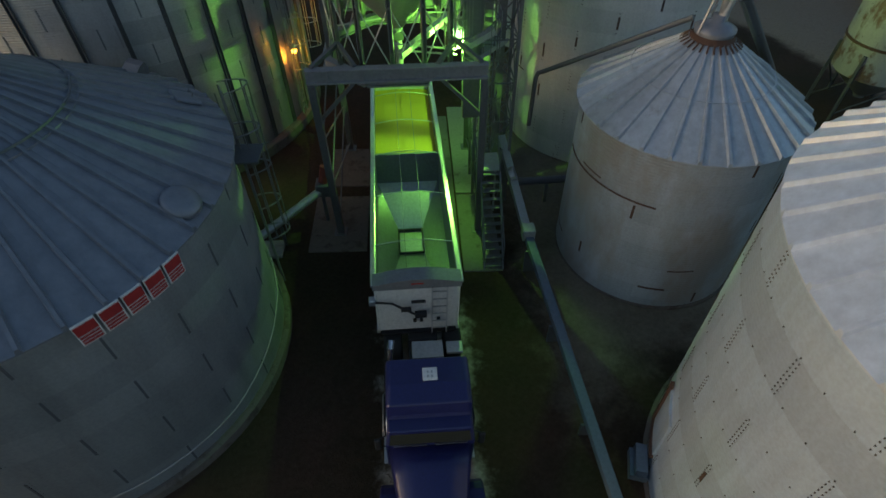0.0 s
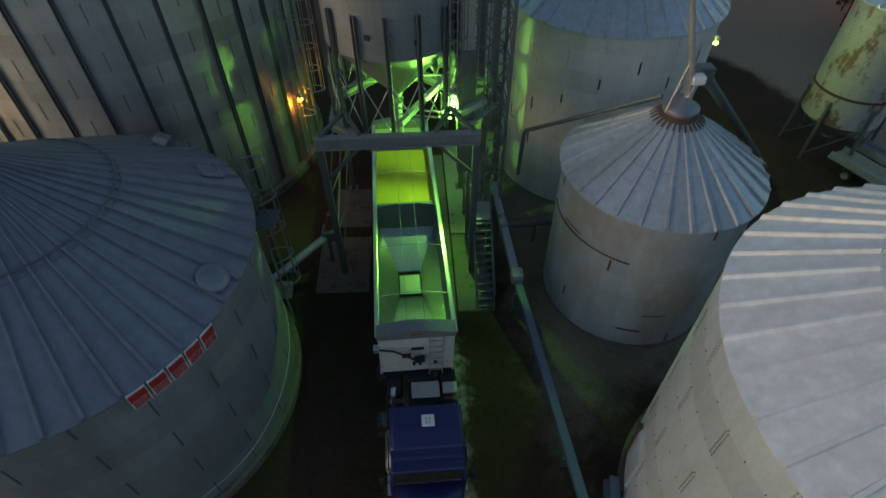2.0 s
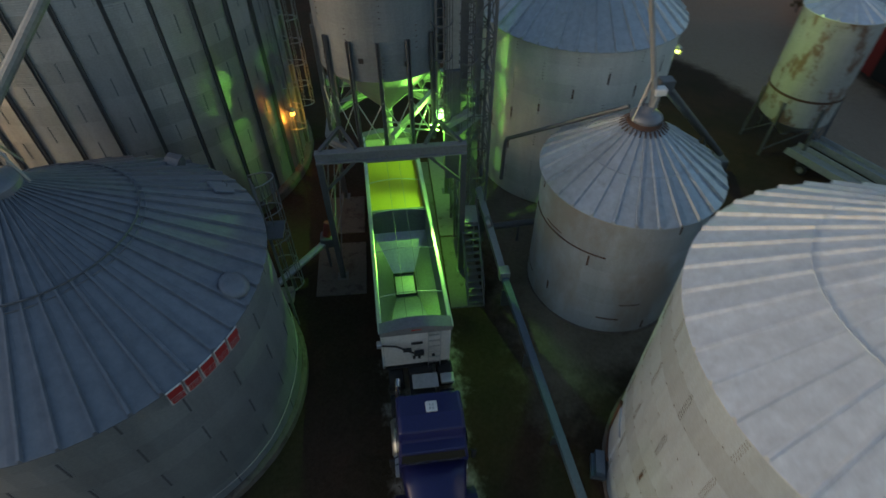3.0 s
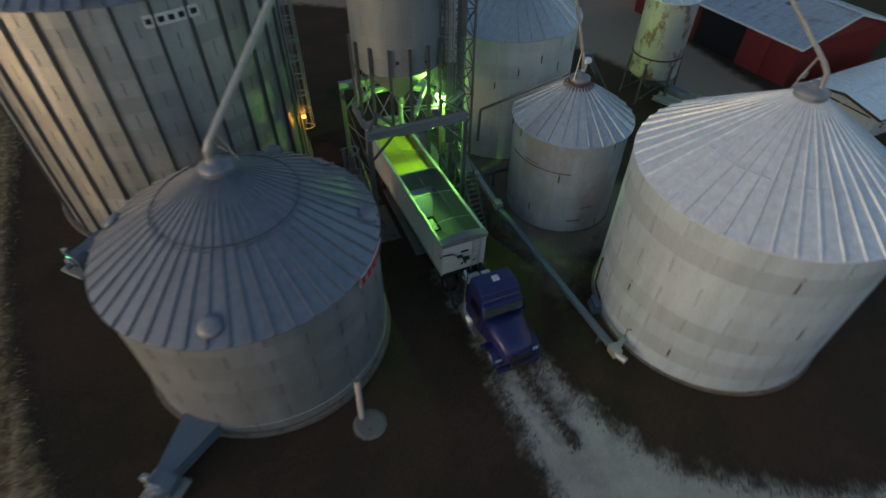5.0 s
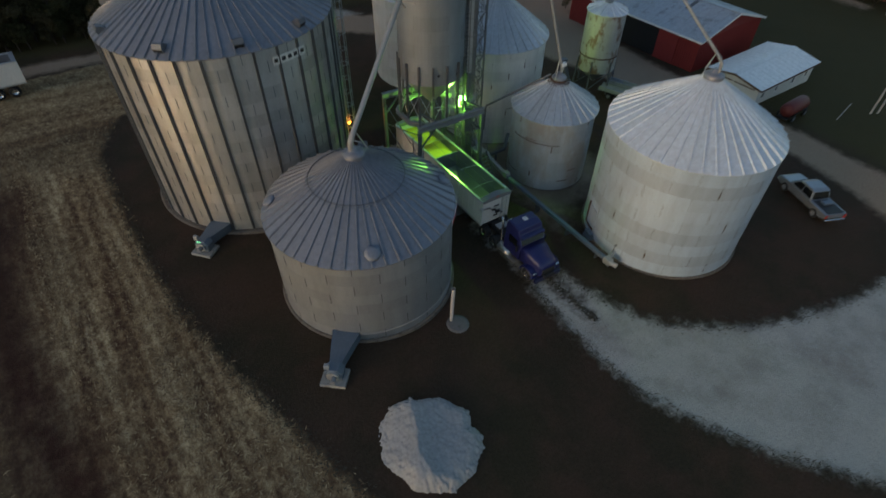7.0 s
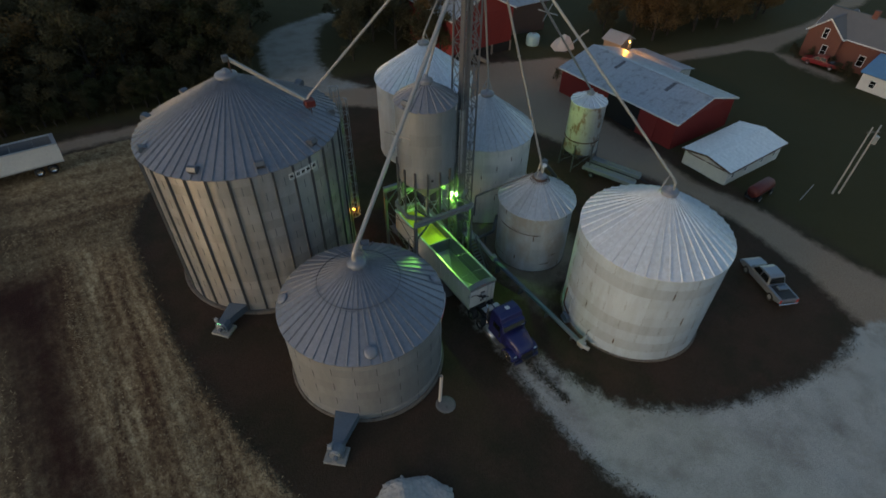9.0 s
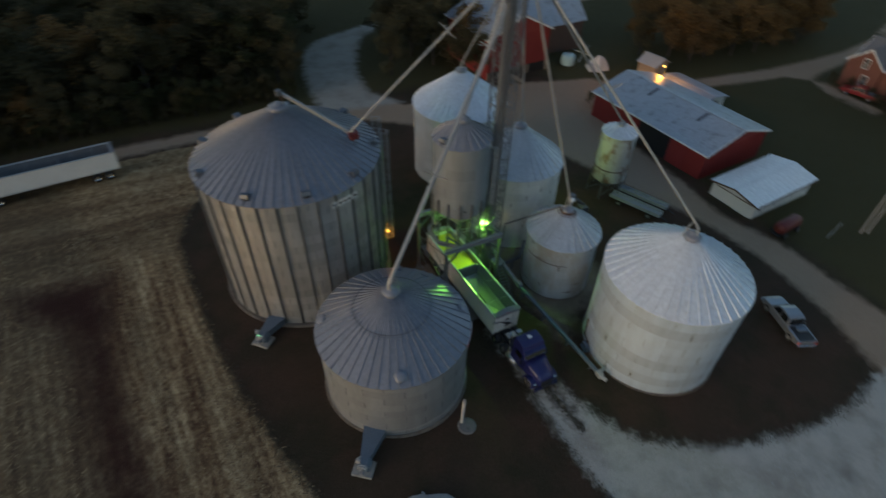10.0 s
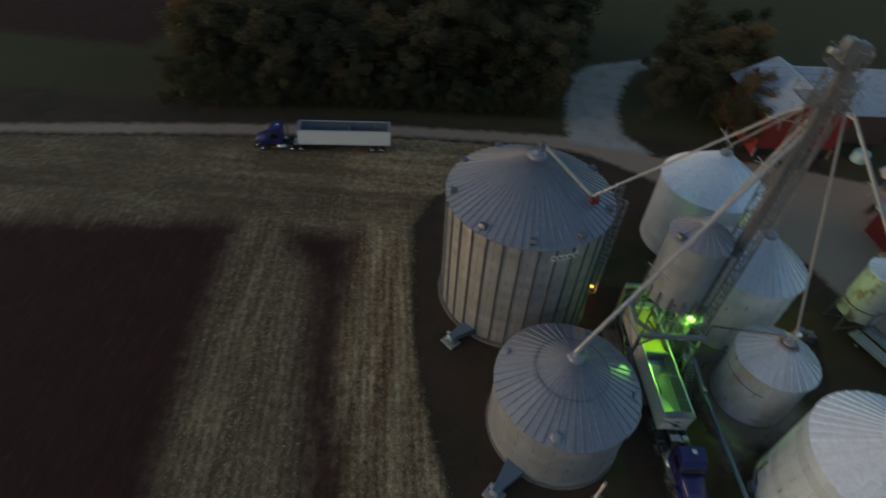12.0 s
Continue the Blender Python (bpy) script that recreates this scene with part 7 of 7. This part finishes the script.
# ---- trees ----
def tree_kind(seed, leaf, high, wide, clumps, bare=0.0):
    """Trunk and crown meshes: a tapered trunk with limbs, and leaf sprays gathered round the limb ends."""
    pick = random.Random(seed)
    bm = bmesh.new()
    tube(bm, (0, 0, -0.4), (0.1, 0, high * 0.45), 0.26, 8, 0.15)
    tube(bm, (0.1, 0, high * 0.45), (0.0, 0.15, high * 0.85), 0.15, 7, 0.04)
    ends = [Vector((0, 0.15, high * 0.86))]
    for i in range(11):
        a, k = i * 2.4 + pick.random(), 0.1 + 0.06 * i
        p = Vector((0.1, 0, high * k))
        reach = wide * (0.55 + 0.5 * pick.random()) * (1.1 - 0.55 * k)
        q = p + Vector((math.cos(a) * reach, math.sin(a) * reach, high * (0.14 + 0.14 * pick.random())))
        tube(bm, p, q, 0.085, 6, 0.025)
        ends.append(q)
        ends.append(p.lerp(q, 0.6) + Vector((pick.uniform(-0.6, 0.6), pick.uniform(-0.6, 0.6), 0.7)))
    trunk = mesh_of("trunk", bm, BARK)
    verts, faces = [], []
    for e in ends:
        size = wide * (0.2 + 0.16 * pick.random())
        for _ in range(clumps):
            d = Vector((pick.gauss(0, 1), pick.gauss(0, 1), pick.gauss(0, 0.75))).normalized() * size * (0.35 + 1.0 * pick.random() ** 0.8)
            c = e + d
            if pick.random() < bare:
                continue
            u = Vector((pick.gauss(0, 1), pick.gauss(0, 1), pick.gauss(0, 0.6))).normalized()
            v = u.cross(Vector((pick.gauss(0, 1), pick.gauss(0, 1), pick.gauss(0, 1)))).normalized()
            s = 0.10 + 0.13 * pick.random()
            k = len(verts)
            verts += [c - u * s, c + v * s * 0.6 + u * s * 0.1, c + u * s * 1.1, c - v * s * 0.6]
            faces.append((k, k + 1, k + 2, k + 3))
    crown = bpy.data.meshes.new("crown")
    crown.from_pydata([tuple(p) for p in verts], [], faces)
    crown.materials.append(leaf)
    return trunk, crown


KINDS = [tree_kind(1, LEAF_DARK, 11.5, 3.6, 230), tree_kind(2, LEAF_DARK, 13.5, 3.9, 240), tree_kind(3, LEAF_GREEN, 10.5, 3.4, 230), tree_kind(4, LEAF_RUST, 11.0, 3.8, 220), tree_kind(5, LEAF_DARK, 9.0, 3.2, 170, 0.25)]
TREE_LABELS = ["dark broad-leaved tree in dull autumn leaf", "tall dark woodland tree in autumn leaf", "dull green woodland tree with low branches", "rust-orange broad-leaved autumn tree", "thin half-bare autumn tree"]


def plant(kind, x, y, size, turn, group):
    trunk, crown = KINDS[kind]
    ob = thing("tree", upright(x, y, turn) @ Matrix.Diagonal((size, size, size * (0.9 + 0.2 * ((turn * 7) % 10) / 10), 1)), TREE_LABELS[kind], "tree", group)
    piece("trunk", trunk, ob, Matrix.Identity(4))
    piece("crown", crown, ob, Matrix.Identity(4))


pick = random.Random(11)
for row in range(8):
    x = -64.0 - pick.random() * 3
    while x < 28:
        x += (2.6 if row == 0 else 3.2) + 1.8 * pick.random()
        edge = np.interp(x, [-64, -37, -10, 28], [58.5, 62.0, 64.0, 66.0])
        y = float(edge) + row * 4.4 + pick.uniform(-1.3, 1.3)
        drive = -4.5 < x - max(0.0, (y - 70) * 0.42) < 11.5 and y < 97
        if drive or (x > 14 and y < 74) or (x > 20 and row > 4):
            continue
        kind = pick.choices((0, 1, 2, 3, 4), (5, 4, 3, 0.5 if x < 5 else 3, 2))[0]
        plant(kind, x, y, (0.45 + 0.25 * pick.random()) if row == 0 else (0.85 + 0.35 * pick.random()), pick.uniform(0, 360), "woodland trees")
for x, y, s in ((58, 57, 0.8), (63, 54.5, 1.0), (67, 57, 0.9), (70, 53, 1.05), (74, 56, 0.95), (78, 53, 0.85), (66, 62, 1.0), (73, 62, 1.0), (82, 58, 0.9), (61, 61, 0.9), (79, 63, 1.0), (87, 62, 0.9), (92, 56, 0.8), (97, 60, 0.9), (104, 58, 0.9), (110, 66, 1.0), (69, 51.5, 0.9), (75, 50.5, 1.0), (81, 50, 0.95), (87, 50.5, 0.9), (84, 55, 1.0), (90, 59, 1.0), (89, 53, 0.9), (93, 50, 0.95), (95, 54, 0.9), (98, 51.5, 0.9), (64, 50.5, 0.88), (101, 55, 0.9)):
    plant(3 if s > 0.87 else 4, x, y, s, pick.uniform(0, 360), "autumn trees beside the lawn")
for i in range(34):
    x = -63 + i * 1.75 + pick.uniform(-0.5, 0.5)
    plant(pick.choice((0, 2, 4)), x, float(np.interp(x, [-64, -37, -10], [57.4, 61.0, 63.0])), 0.26 + 0.12 * pick.random(), pick.uniform(0, 360), "brush along the wood's edge")
for x, y, s in ((24.4, 59.4, 0.72), (22.5, 61.5, 0.75), (25.0, 64.0, 0.9), (20.0, 66.5, 1.0), (18.0, 71.0, 1.0)):
    plant(3 if x > 24.5 else 0, x, y, s, pick.uniform(0, 360), "autumn trees beside the far barn")
for x, y, s in ((81.2, 33.6, 0.2), (82.6, 35.0, 0.2), (80.8, 26.0, 0.24), (80.2, 24.0, 0.22), (82.2, 31.8, 0.24), (82.4, 28.0, 0.22), (83.0, 25.6, 0.22), (82.0, 22.6, 0.2), (36.5, 44.5, 0.2)):
    plant(4, x, y, s, pick.uniform(0, 360), "low shrubs by the buildings")


# ---- litter on the ground: straw, weeds, stones ----
def scatter(name, count, spot, material, label, category, size, flat, seed):
    """Many small blades or chips, as one stuff mesh."""
    pick = random.Random(seed)
    verts, faces = [], []
    made = 0
    for _ in range(count * 4):
        if made >= count:
            break
        p = spot(pick)
        if p is None:
            continue
        made += 1
        x, y = p
        a, s = pick.uniform(0, math.tau), size * (0.35 + 1.5 * pick.random() ** 2)
        u = Vector((math.cos(a), math.sin(a), 0)) * s
        v = Vector((-math.sin(a), math.cos(a), 0)) * s * (0.22 if not flat else 0.8)
        lift = Vector((0, 0, s * (0.15 if flat else 0.8 * pick.random())))
        c = Vector((x, y, gz(x) + 0.012))
        k = len(verts)
        verts += [tuple(c - u), tuple(c + v + lift * 0.3), tuple(c + u + lift), tuple(c - v + lift * 0.3)]
        faces.append((k, k + 1, k + 2, k + 3))
    data = bpy.data.meshes.new(name)
    data.from_pydata(verts, [], faces)
    data.materials.append(material)
    return tagged(new(name, data), label, category, kind="stuff")


def near_edge(outline, spread):
    lengths = [math.dist(a, b) for a, b in zip(outline, outline[1:])]

    def spot(pick):
        i = pick.choices(range(len(lengths)), lengths)[0]
        k = pick.random()
        (ax, ay), (bx, by) = outline[i], outline[i + 1]
        return ax + (bx - ax) * k + pick.gauss(0, spread), ay + (by - ay) * k + pick.gauss(0, spread)

    return spot


def inside_spots(outline, x0, x1, y0, y1, count, seed, margin, rows=False):
    """Random places inside an outline, handed out one by one."""
    gen = np.random.default_rng(seed)
    px, py = gen.uniform(x0, x1, count * 3), gen.uniform(y0, y1, count * 3)
    keep = edge_distance(px, py, outline) > margin
    if rows:
        skew = px + 0.12 * py
        lane = np.sin(skew * math.tau / 0.76) * 0.35 + np.sin(skew * 1.9 + 1.0) * 0.35 + np.sin(skew * 0.83 + np.sin(py * 0.2)) * 0.35
        keep &= lane + gen.normal(0, 0.55, px.shape) > 0.1
        keep &= (skew > -29.5) | (gen.random(px.shape) < 0.5)
        keep &= (edge_distance(px, py, TRACK) < -0.2) & (edge_distance(px, py, PLOUGHED) < 0.0)
        keep &= edge_distance(px, py, outline) > gen.exponential(0.9, px.shape) - 0.6
    spots = iter(list(zip(px[keep].tolist(), py[keep].tolist())))
    return lambda pick: next(spots, None)


scatter("corn_stubble", 60000, inside_spots(STUBBLE, -44, -13, -14, 40, 60000, 3, -0.6, True), STRAW, "pale corn stubble and straw litter on the field", "stubble", 0.105, False, 21)
scatter("verge_grass", 3600, near_edge(LANE[1:8] + [(7, -17)], 0.25), GRASS, "dead grass along the gravel lane", "grass", 0.075, False, 22)
scatter("verge_grass", 4200, near_edge([(26, -7.2)] + LANE[14:23], 0.3), GRASS, "dead grass along the gravel edge", "grass", 0.075, False, 23)
scatter("field_margin_weeds", 5000, near_edge(STUBBLE[1:10], 0.35), GRASS, "weeds along the field margin", "weeds", 0.085, False, 24)
scatter("lane_tufts", 900, near_edge([(0.3, 10), (0.25, 4), (0.4, 1.5), (0.6, -0.2)], 0.16), GRASS, "tufts between the wheel tracks", "grass", 0.11, False, 25)
scatter("loose_stones", 5000, inside_spots(LANE, -2, 28, -16, 6, 5000, 4, 0.1), STONE, "loose stones on the gravel", "gravel", 0.035, True, 26)
